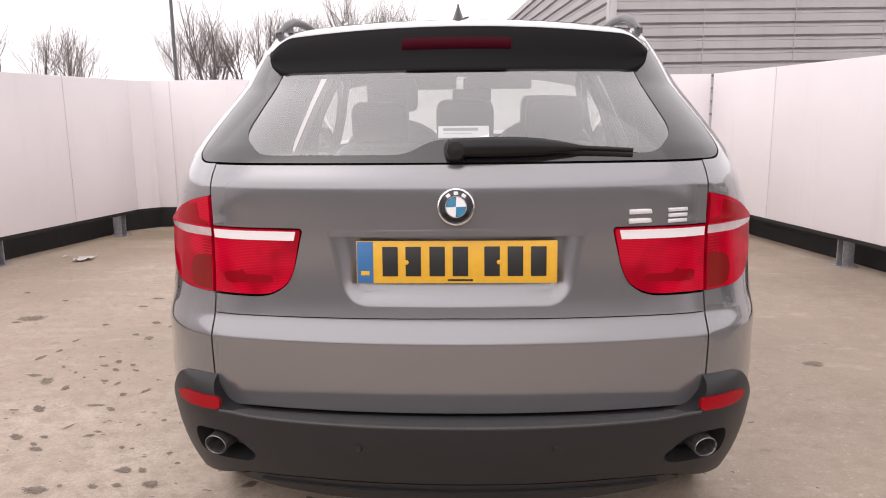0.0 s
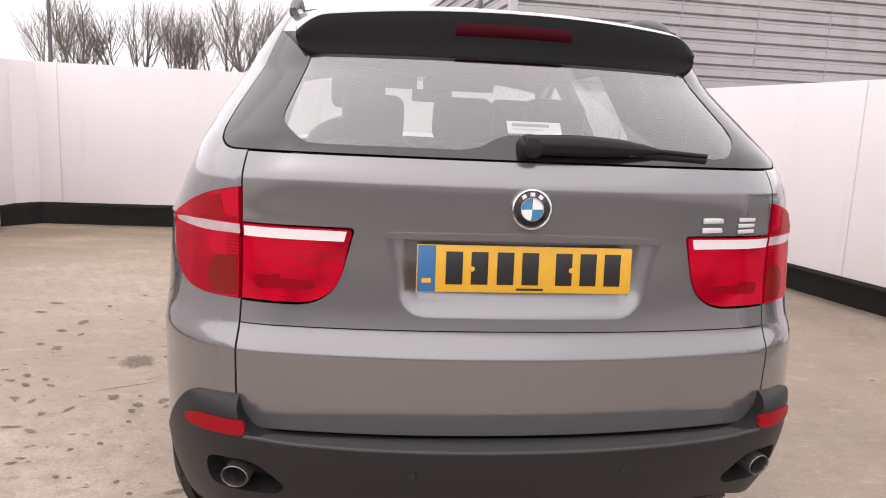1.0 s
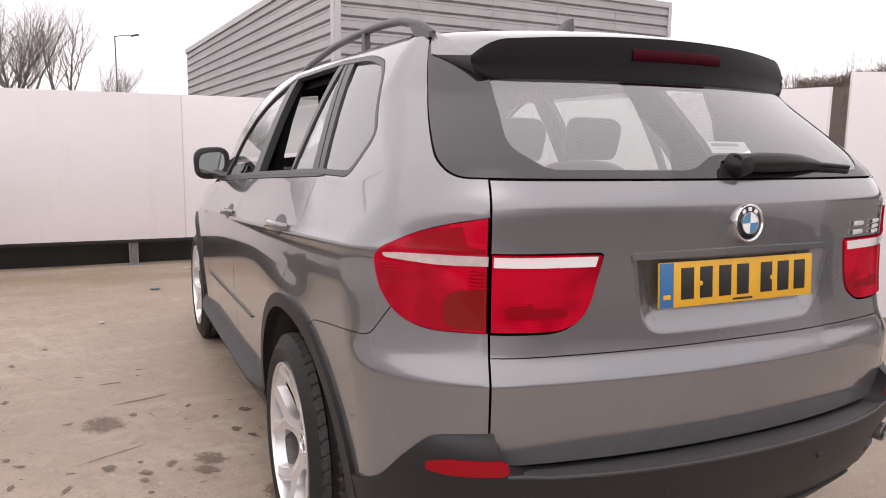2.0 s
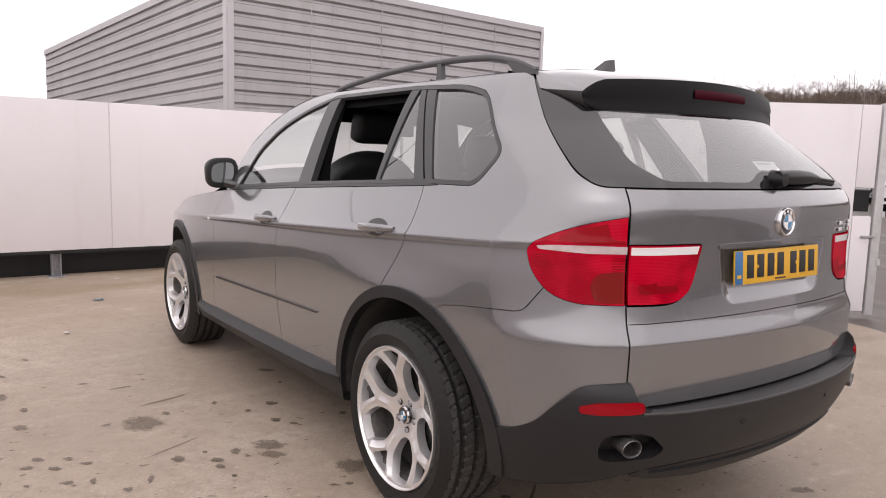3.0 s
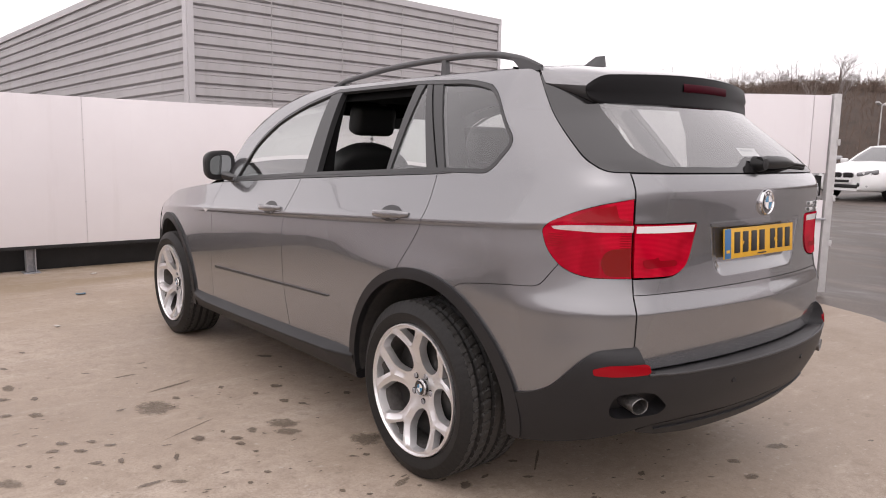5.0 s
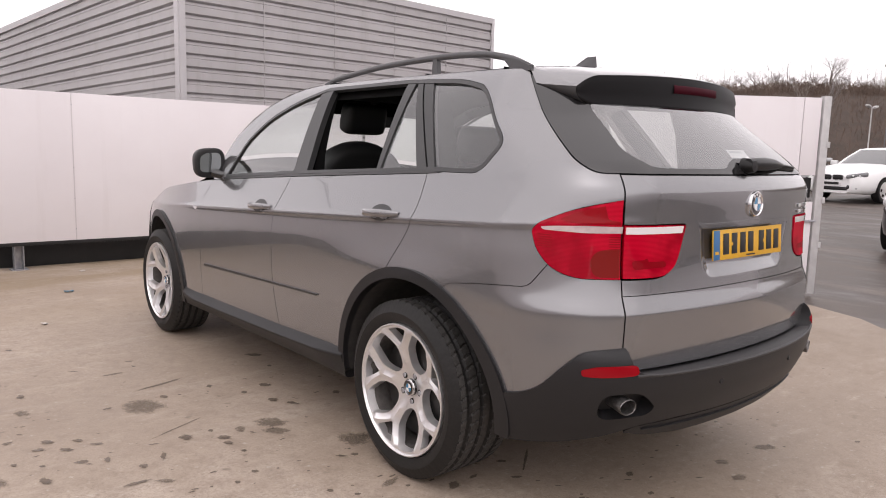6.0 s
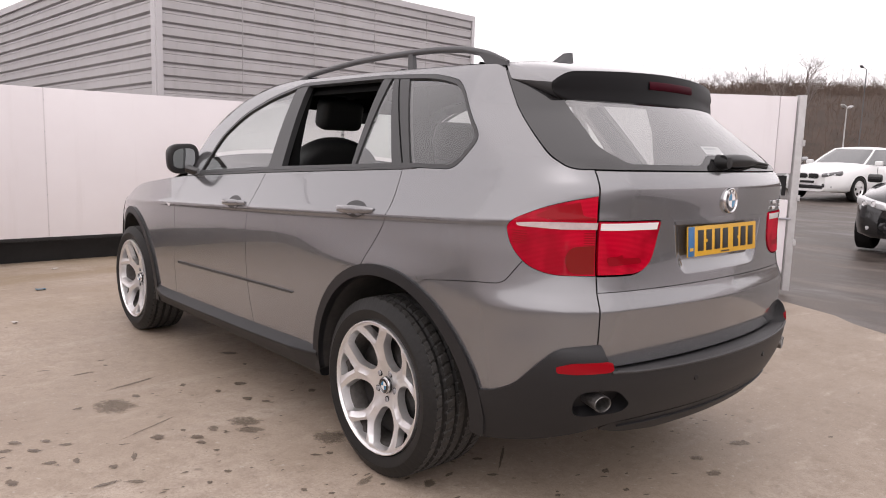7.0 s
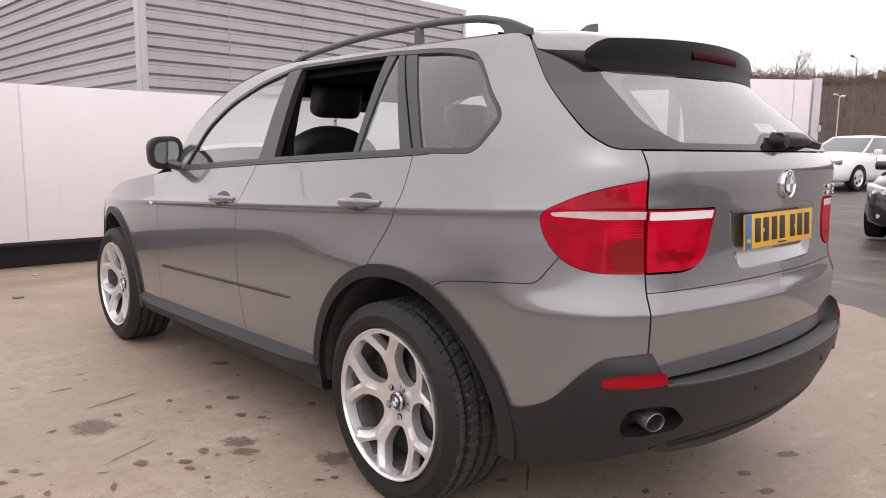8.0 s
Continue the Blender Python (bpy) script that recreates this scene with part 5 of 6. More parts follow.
wheel_ring = [(0.37 + 0.18 * math.cos(a), 2.86 + 0.06 * math.sin(a), 1.06 + 0.17 * math.sin(a)) for a in np.linspace(0, 2 * math.pi, 32, endpoint=False)]
part("steering_wheel", sweep(wheel_ring, disc_profile(0.016, 0.016, 8), closed=True, up=(0, 1, 0.3)), LEATHER, car, smooth_angle=70)

# ---- wheels ----
def tyre_mesh(width):
    """A low-profile tyre with a blocked tread, its axle along x, outer face towards -x."""
    R, ri, n = TYRE_R, 0.268, 432
    hw = width / 2
    prof = [(ri, -hw + 0.030), (ri + 0.012, -hw + 0.012), (ri + 0.035, -hw + 0.002), (ri + 0.052, -hw), (R - 0.030, -hw + 0.010), (R - 0.014, -hw + 0.020)]
    tread = np.linspace(-hw + 0.026, hw - 0.026, 44)
    prof_r = [(r, x) for r, x in prof] + [(R - 0.006 * (abs(x) / hw) ** 4, x) for x in tread] + [(r, -x) for r, x in prof[::-1]]
    nt = len(prof)
    verts, faces = [], []
    for i in range(n):
        a = 2 * math.pi * i / n
        for k, (r, x) in enumerate(prof_r):
            cut_ = 0.0
            if nt <= k < len(prof_r) - nt:
                v = x / hw
                for c in (-0.60, -0.24, 0.10, 0.50):
                    if abs(v - c) < 0.045:
                        cut_ = 0.010
                turns = i * 54 / n
                ph = (turns + 1.5 * v * abs(v) ** 0.4) % 1.0
                if ph < 0.14 and abs(v) > 0.12:
                    cut_ = max(cut_, 0.007 if abs(v) < 0.62 else 0.005)
                if 0.12 > abs(v - 0.28) and (turns * 2 + 1.6 * v) % 1.0 < 0.2:
                    cut_ = max(cut_, 0.003)
            elif k in (nt - 1, nt - 2, len(prof_r) - nt, len(prof_r) - nt + 1) and (i * 54 / n + 2.2) % 1.0 < 0.22:
                cut_ = 0.0012
            verts.append((x, (r - cut_) * math.cos(a), (r - cut_) * math.sin(a)))
    m = len(prof_r)
    for i in range(n):
        j = (i + 1) % n
        for k in range(m - 1):
            faces.append((i * m + k, j * m + k, j * m + k + 1, i * m + k + 1))
    return verts, faces


def rim_height(y, z):
    """How far the spokes' face stands in from the rim's lip: dished towards the hub."""
    r = np.hypot(y, z)
    return 0.006 + 0.066 * np.clip(1 - r / 0.245, 0, 1) ** 0.8


def blob(points, steps=5):
    return rounded(points, steps)


def rim_parts(parent):
    ang = lambda r, a: (r * math.cos(a), r * math.sin(a))
    holes = []
    for k in range(5):
        a = radians(90.9 + 36 + 72 * k)       # between two spokes
        holes.append(blob([(*ang(0.082, a), 0.03), (*ang(0.096, a - 0.31), 0.03), (*ang(0.130, a - 0.405), 0.04), (*ang(0.168, a - 0.415), 0.03), (*ang(0.205, a - 0.305), 0.03), (*ang(0.246, a - 0.20), 0.010), (*ang(0.252, a), 0.05),
                           (*ang(0.246, a + 0.20), 0.010), (*ang(0.205, a + 0.305), 0.03), (*ang(0.168, a + 0.415), 0.03), (*ang(0.130, a + 0.405), 0.04), (*ang(0.096, a + 0.31), 0.03)]))
        b = radians(90.9 + 72 * k)            # inside a spoke's fork
        holes.append(blob([(*ang(0.180, b), 0.006), (*ang(0.246, b - 0.225), 0.008), (*ang(0.251, b), 0.02), (*ang(0.246, b + 0.225), 0.008)]))
    outer = np.array([ang(0.2585, t) for t in np.linspace(0, 2 * math.pi, 120, endpoint=False)])

    def ridge(y, z):
        """The raised blade along each fork arm and spoke."""
        r, t = np.hypot(y, z), np.arctan2(z, y)
        q = (t - math.pi / 2 + math.pi / 5) % (2 * math.pi / 5) - math.pi / 5
        arm = 0.335 * np.clip((r - 0.155) / 0.085, 0, 1)
        d = (np.abs(q) - arm) * r
        return 0.0095 * np.clip(1 - np.abs(d) / 0.019, 0, 1) * np.clip((r - 0.07) / 0.04, 0, 1) * np.clip((0.262 - r) / 0.02, 0, 1)

    surf = lambda y, z: np.stack([rim_height(y, z) - ridge(y, z), y, z], 1)
    loops = [dense(outer, 0.006)] + [dense(h, 0.006) for h in holes]
    loops = [l if area2(l) > 0 else l[::-1] for l in loops]
    crease = []
    for k in range(5):
        for r in np.arange(0.078, 0.249, 0.0065):
            arm = 0.335 * min(1.0, max(0.0, (r - 0.155) / 0.085))
            crease += [ang(r, radians(90 + 72 * k) + w) for w in ((-arm, arm) if arm > 0.02 else (0.0,))]
    v, tri, rings = fill(loops[0], loops[1:], 0.0075, np.array(crease))
    p = surf(v[:, 0], v[:, 1])
    verts = list(p)
    faces = [tuple(t) if area2(v[t]) < 0 else tuple(t[::-1]) for t in tri]
    for k, ring in enumerate(rings[1:]):
        base, m = len(verts), len(ring)
        c = v[ring].mean(0)
        inner = [np.array([p[i][0] + 0.034, c[0] + (p[i][1] - c[0]) * 0.93, c[1] + (p[i][2] - c[1]) * 0.93]) for i in ring]
        verts += [p[i] for i in ring] + inner
        faces += [(base + i, base + (i + 1) % m, base + m + (i + 1) % m, base + m + i) for i in range(m)]
    part_ob = mesh_ob("spokes", verts, faces, ALLOY, parent, None, True, "silver five-spoke alloy face with forked spokes")
    me = part_ob.data
    bm2 = bmesh.new()
    bm2.from_mesh(me)
    for e_ in bm2.edges:
        if len(e_.link_faces) == 2 and e_.calc_face_angle() > radians(38):
            e_.smooth = False
    bm2.to_mesh(me)
    bm2.free()
    part("rim_lip", lathe([(0.255, 0.012), (0.257, 0.002), (0.261, -0.004), (0.265, -0.003), (0.267, 0.010), (0.262, 0.03)], 96), ALLOY, parent)
    part("barrel", lathe([(0.262, 0.01), (0.248, 0.03), (0.240, 0.07), (0.236, 0.19)], 64), BARREL, parent, "dark inner barrel")
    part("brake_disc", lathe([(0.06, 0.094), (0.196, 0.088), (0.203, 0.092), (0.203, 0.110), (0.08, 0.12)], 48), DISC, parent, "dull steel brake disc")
    # an added dark disc that closes the gaps between the spokes in black
    part("gap_backing", lathe([(0.0, 0.185), (0.20, 0.182), (0.235, 0.178)], 48), DARK, parent)
    cap = lathe([(0.0, 0.047), (0.026, 0.048), (0.031, 0.050), (0.034, 0.057), (0.035, 0.10)], 32)
    part("hub_cap", cap, GLOSSBLACK, parent)
    for q in range(4):
        b = bmesh.new()
        b.faces.new([b.verts.new((0.0455, 0, 0))] + [b.verts.new((0.0465, 0.017 * math.cos(t), 0.017 * math.sin(t))) for t in np.linspace(q * math.pi / 2, (q + 1) * math.pi / 2, 7)])
        part("cap_quarter", b, WHITE if q % 2 else BLUE, parent)
    part("cap_ring", lathe([(0.028, 0.049), (0.029, 0.045), (0.032, 0.046), (0.034, 0.053)], 32), CHROME, parent)
    for k in range(5):
        a = radians(90.9 + 36 + 72 * k)
        # a flat dark disc paints the shade of the recess round each bolt
        part("bolt_recess_shade", lathe([(0.0, 0.0575), (0.0135, 0.0575), (0.0145, 0.068)], 14), DARK, parent, at=Matrix.Translation((0, 0.058 * math.cos(a), 0.058 * math.sin(a))))
        part("wheel_bolt", lathe([(0.0, 0.0535), (0.009, 0.0535), (0.010, 0.057), (0.013, 0.061)], 12), STEEL, parent, at=Matrix.Translation((0, 0.058 * math.cos(a), 0.058 * math.sin(a))))


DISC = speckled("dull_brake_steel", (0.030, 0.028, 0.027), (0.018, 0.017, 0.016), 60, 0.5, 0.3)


def wheel(width):
    w = thing("wheel")
    w.parent = car
    v, f = tyre_mesh(width)
    t = mesh_ob("tyre", v, f, RUBBER, w, None, True, "worn black low-profile tyre with a blocked tread")
    t.data.materials.append(TREAD)
    bm2 = bmesh.new()
    bm2.from_mesh(t.data)
    for e_ in bm2.edges:
        if len(e_.link_faces) == 2 and e_.calc_face_angle() > radians(30):
            e_.smooth = False
    for f_ in bm2.faces:        # the blocks' faces are a lighter grey than the rest
        if min(math.hypot(v_.co.y, v_.co.z) for v_ in f_.verts) > TYRE_R - 0.0075:
            f_.material_index = 1
    bm2.to_mesh(t.data)
    bm2.free()
    r = thing("rim", Matrix.Translation((-width / 2 + 0.008, 0, 0)) @ Matrix.Diagonal((1.0, 1.03, 1.03, 1)))
    r.parent = w
    rim_parts(r)
    return w


rear_wheel, front_wheel = wheel(0.325), wheel(0.280)
rear_wheel.matrix_basis = pose(-0.954 + 0.1625, HUB_R, HUB_Z, -10)
front_wheel.matrix_basis = pose(-0.934 + 0.140, HUB_F, HUB_Z, 20)
copy_thing(rear_wheel, pose(0.954 - 0.1625, HUB_R, HUB_Z, 0, 0, 180))
copy_thing(front_wheel, pose(0.934 - 0.140, HUB_F, HUB_Z, 0, 0, 180))
for y_ in (HUB_R, HUB_F):
    for side in (1, -1):
        cover = [np.array([(-side * x, y_ - 0.015 + r * math.cos(t), HUB_Z + r * math.sin(t)) for t in np.linspace(radians(-4), radians(184), 40)]) for r, x in ((0.05, 0.56), (0.465, 0.56), (0.465, 0.70), (0.462, 0.915))]
        for p_ in cover[3]:
            p_[0] = -side * min(0.915, float(width_at(p_[1], p_[2])) - 0.012)
        strip("arch_liner", cover, DUSTY, car)

# ---- beyond the yard: trees, lamp posts, parked cars, a wooded bank ----
BARK = speckled("winter_bark", (0.16, 0.13, 0.115), (0.10, 0.08, 0.07), 14, 0.9)
TWIG = speckled("twigs", (0.27, 0.24, 0.225), (0.18, 0.155, 0.143), 10, 0.9)


def limb(verts, faces, a, b, ra, rb):
    d = (b - a).normalized()
    s = d.orthogonal().normalized()
    t = d.cross(s)
    n = len(verts)
    for p, r in ((a, ra), (b, rb)):
        for k in range(3):
            an = 2.094 * k
            verts.append(tuple(p + r * (s * math.cos(an) + t * math.sin(an))))
    faces += [(n, n + 1, n + 4, n + 3), (n + 1, n + 2, n + 5, n + 4), (n + 2, n, n + 3, n + 5)]


def grow(rng, verts, faces, a, d, length, r, depth, most):
    """A branch of a few bent pieces that forks into thinner ones."""
    p = a
    pieces = 3 if depth < most else 2
    for k in range(pieces):
        d = (d + Vector((rng.uniform(-0.16, 0.16), rng.uniform(-0.16, 0.16), rng.uniform(-0.02, 0.14)))).normalized()
        q = p + d * (length / pieces)
        r2 = r * (0.86 if k < pieces - 1 else 0.72)
        limb(verts, faces, p, q, r, r2)
        p, r = q, r2
        if depth < most and (k or depth):
            for _ in range(rng.choice((1, 2)) if depth < 2 else 1):
                side = Vector((rng.uniform(-1, 1), rng.uniform(-1, 1), rng.uniform(0.1, 0.7))).normalized()
                grow(rng, verts, faces, p, (d * 0.8 + side * 0.75).normalized(), length * rng.uniform(0.50, 0.75), r * 0.60, depth + 1, most)
    if depth < most:
        grow(rng, verts, faces, p, d, length * 0.62, r * 0.85, depth + 1, most)


def bare_tree(seed, height, label):
    rng = random.Random(seed)
    t = thing("tree", label=label, category="tree", group="bare trees beyond the hoarding")
    verts, faces = [], []
    base = Vector((0, 0, 0))
    stems = rng.choice((2, 3, 4))
    tv, tf = [], []
    for k in range(stems):
        lean = Vector((rng.uniform(-0.32, 0.32), rng.uniform(-0.32, 0.32), 1)).normalized()
        q = base + lean * height * 0.16
        limb(tv, tf, base + Vector((0.05 * k, 0.03 * k, 0)), q, 0.026 * height / 2.2, 0.020 * height / 2.2)
        grow(rng, verts, faces, q, lean, height * 0.30, 0.022 * height / 2.2, 0, 4)
    top = max(v[2] for v in verts)
    k = height / top
    mesh_ob("trunk", [(x * k, y * k, z * k) for x, y, z in tv], tf, BARK, t)
    mesh_ob("crown", [(x * k, y * k, z * k) for x, y, z in verts], faces, TWIG, t)
    return t


LT = "bare winter tree with many fine upright twigs"
trees = [bare_tree(11 + i, 5.6, LT) for i in range(4)]
rt = random.Random(5)
spots = [(-12.1, 34.0, 0.95), (-8.5, 33.2, 1.0), (-6.5, 34.2, 1.0), (-20.8, 33.6, 0.92), (-12.9, 34.6, 0.9), (-10.4, 34.6, 1.0), (-25.6, 33.0, 0.9), (-23.4, 32.0, 0.95), (-6.9, 32.6, 0.98), (-4.9, 31.2, 0.9), (-21.5, 31.5, 0.92), (-19.5, 33.5, 0.95), (-17.6, 31.0, 0.84), (-13.0, 33.0, 0.95), (-11.2, 31.4, 1.05), (-9.6, 33.4, 1.02), (-7.4, 32.0, 0.95), (-5.6, 33.6, 1.12), (-4.2, 31.8, 1.14), (-2.9, 33.0, 1.05), (-1.7, 34.4, 0.80), (-0.2, 38.0, 0.62), (1.2, 41.0, 0.60)]
for i, (x, y, k) in enumerate(spots):
    k *= 1.2 if y < 36 else 1.0
    m = pose(x, y, 0, 0, 0, rt.uniform(0, 360)) @ Matrix.Diagonal((k * 1.05, k * 1.05, k, 1))
    if i < 4:
        trees[i].matrix_basis = m
    else:
        c = copy_thing(trees[i % 4], pose(x, y, 0, 0, 0, rt.uniform(0, 360)))
        c.scale = (k * 1.05, k * 1.05, k)
big = copy_thing(trees[2], pose(72, 30.5, 3.4, 0, 0, 40))
big.scale = (1.5, 1.5, 1.28)
tagged(big, "bare winter tree standing above the wooded bank")

# wooded bank: a long mound with a thicket of bare stems
EARTH = speckled("leafless_undergrowth", (0.070, 0.048, 0.036), (0.042, 0.029, 0.022), 0.5, 0.95)
THICKET = speckled("thicket_stems", (0.165, 0.120, 0.095), (0.112, 0.080, 0.063), 4, 0.95)
na, nr = 90, 9
verts, faces = [], []


def bank_height(a, f):
    return (f ** 0.8) * (9.9 + 0.5 * noise.noise(Vector((a * 5, 0.3, 0))) + 0.6 * noise.noise(Vector((a * 19, f * 3, 1.0)))) * (0.50 + 0.50 * min(1, max(0, (0.95 - a) / 0.35)))


for i in range(na):
    a = radians(-35 + 110 * i / (na - 1))
    for j in range(nr):
        f = j / (nr - 1)
        r = 62 + 40 * f
        verts.append((r * math.cos(a), r * math.sin(a), 0.5 + bank_height(a, f)))
for i in range(na - 1):
    for j in range(nr - 1):
        faces.append((i * nr + j, (i + 1) * nr + j, (i + 1) * nr + j + 1, i * nr + j + 1))
tagged(mesh_ob("hillside", verts, faces, EARTH), "brown winter hillside behind the car park", "hillside", kind="structure")
verts, faces = [], []
rw = random.Random(21)
for k in range(4200):
    a, f = radians(rw.uniform(-34, 74)), rw.random() ** 0.7
    r = 62 + 40 * f
    base = Vector((r * math.cos(a), r * math.sin(a), 0.4 + bank_height(a, f)))
    h = rw.uniform(0.7, 1.9) * (1.0 + 0.9 * max(0.0, f - 0.8) / 0.2)
    top = base + Vector((rw.uniform(-0.3, 0.3), rw.uniform(-0.3, 0.3), h))
    limb(verts, faces, base, top, 0.024, 0.010)
    for _ in range(7):
        p = base.lerp(top, rw.uniform(0.25, 0.95))
        limb(verts, faces, p, p + Vector((rw.uniform(-0.8, 0.8), rw.uniform(-0.8, 0.8), rw.uniform(0.3, 1.0))), 0.012, 0.006)
for k in range(1000):
    a, f = radians(rw.uniform(8, 40)), rw.uniform(0.86, 1.0)
    r = 62 + 40 * f
    base = Vector((r * math.cos(a), r * math.sin(a), 0.4 + bank_height(a, f)))
    top = base + Vector((rw.uniform(-0.3, 0.3), rw.uniform(-0.3, 0.3), rw.uniform(0.4, 1.2)))
    limb(verts, faces, base, top, 0.03, 0.015)
    for _ in range(9):
        p = base.lerp(top, rw.uniform(0.1, 0.95))
        limb(verts, faces, p, p + Vector((rw.uniform(-0.9, 0.9), rw.uniform(-0.9, 0.9), rw.uniform(0.1, 0.7))), 0.022, 0.010)
tagged(mesh_ob("woodland", verts, faces, THICKET, smooth_faces=False), "thicket of bare brown trees on the bank", "woodland", kind="stuff")

# taller trees along the ridge
for deg, f, k in ((14.6, 0.97, 0.36), (15.6, 0.95, 0.32), (16.8, 0.97, 0.38), (18.0, 0.96, 0.34), (19.2, 0.97, 0.36), (20.2, 0.95, 0.34), (21.2, 0.97, 0.42), (22.7, 0.97, 0.85), (23.6, 0.95, 0.42), (25.2, 0.96, 0.36), (26.4, 0.94, 0.50), (27.2, 0.96, 0.52), (28.2, 0.95, 0.48), (29.6, 0.97, 0.36), (32.5, 0.95, 0.4), (35.0, 0.95, 0.4)):
    a = radians(deg)
    r = 62 + 40 * f
    c = copy_thing(trees[int(deg * 7) % 4], pose(r * math.cos(a), r * math.sin(a), 0.3 + bank_height(a, f), 0, 0, deg * 37))
    c.scale = (k * 1.9, k * 1.9, k)
    tagged(c, "bare winter tree on the ridge of the wooded bank", "tree", "bare trees on the ridge")

GREYPOLE = material("grey_painted_pole", (0.10, 0.10, 0.105), 0.5)


PALEPOLE = speckled("galvanised_pole", (0.50, 0.49, 0.49), (0.40, 0.39, 0.39), 6, 0.5)


def lamp_post(x, y, z, h, arms, label, arm_len=0.8, mat=GREYPOLE):
    t = thing("street_lamp", pose(x, y, z), label, "lamp post")
    part("pole", lathe([(0.055, 0.0), (0.05, 1.0), (0.036, 1.05), (0.03, h)], 12, None, "z"), mat, t)
    for s in arms:
        part("arm", sweep([(0, 0, h - 0.05), (s * arm_len * 0.4, 0, h + 0.04), (s * arm_len, 0, h + 0.06)], disc_profile(0.02, 0.02, 8)), mat, t)
        part("lamp_head", box((0.40, 0.20, 0.09), (s * (arm_len + 0.15), 0, h + 0.09), 0.03, turn=pose(0, 0, 0, 0, -s * 14)), mat, t)
    return t


lamp_post(-0.95, 40, 0, 6.55, (1,), "slim grey lamp post with one arm")
lamp_post(-5.85, 13.15, 0, 9.0, (1,), "tall slim grey lamp post")
lamp_post(38.95, 13.85, 0.73, 3.40, (1, -1), "pale lamp post with two floodlights", 0.30, PALEPOLE)
lamp_post(53.8, 18.2, 0.98, 6.8, (-1,), "tall slim lamp post with one arm")

# parked cars
BLACKPAINT = material("black_car_paint", (0.010, 0.010, 0.011), 0.15, 0.2, Coat_Weight=1.0)
SILVERPAINT = material("silver_car_paint", (0.42, 0.42, 0.43), 0.3, 0.6, Coat_Weight=1.0)
DARKGLASS = material("dark_car_glass", (0.045, 0.05, 0.05), 0.05, Coat_Weight=1.0, Specular_IOR_Level=1.0)
SMOKELAMP = material("smoked_headlamp_glass", (0.16, 0.16, 0.165), 0.10, 0.2, Coat_Weight=1.0)
HEADLAMP = material("headlamp_glass", (0.70, 0.71, 0.72), 0.08, 0.3, Coat_Weight=1.0)
sedan_w = smooth([-2.31, -2.22, -2.0, -1.4, 0.0, 1.6, 2.1, 2.28], [0.50, 0.72, 0.845, 0.895, 0.905, 0.89, 0.82, 0.66])
sedan_top = smooth([-2.31, -2.25, -2.10, -1.9, -1.0, 0.0, 1.5, 2.1, 2.28], [0.64, 0.73, 0.80, 0.85, 0.975, 0.99, 1.03, 1.04, 0.90])


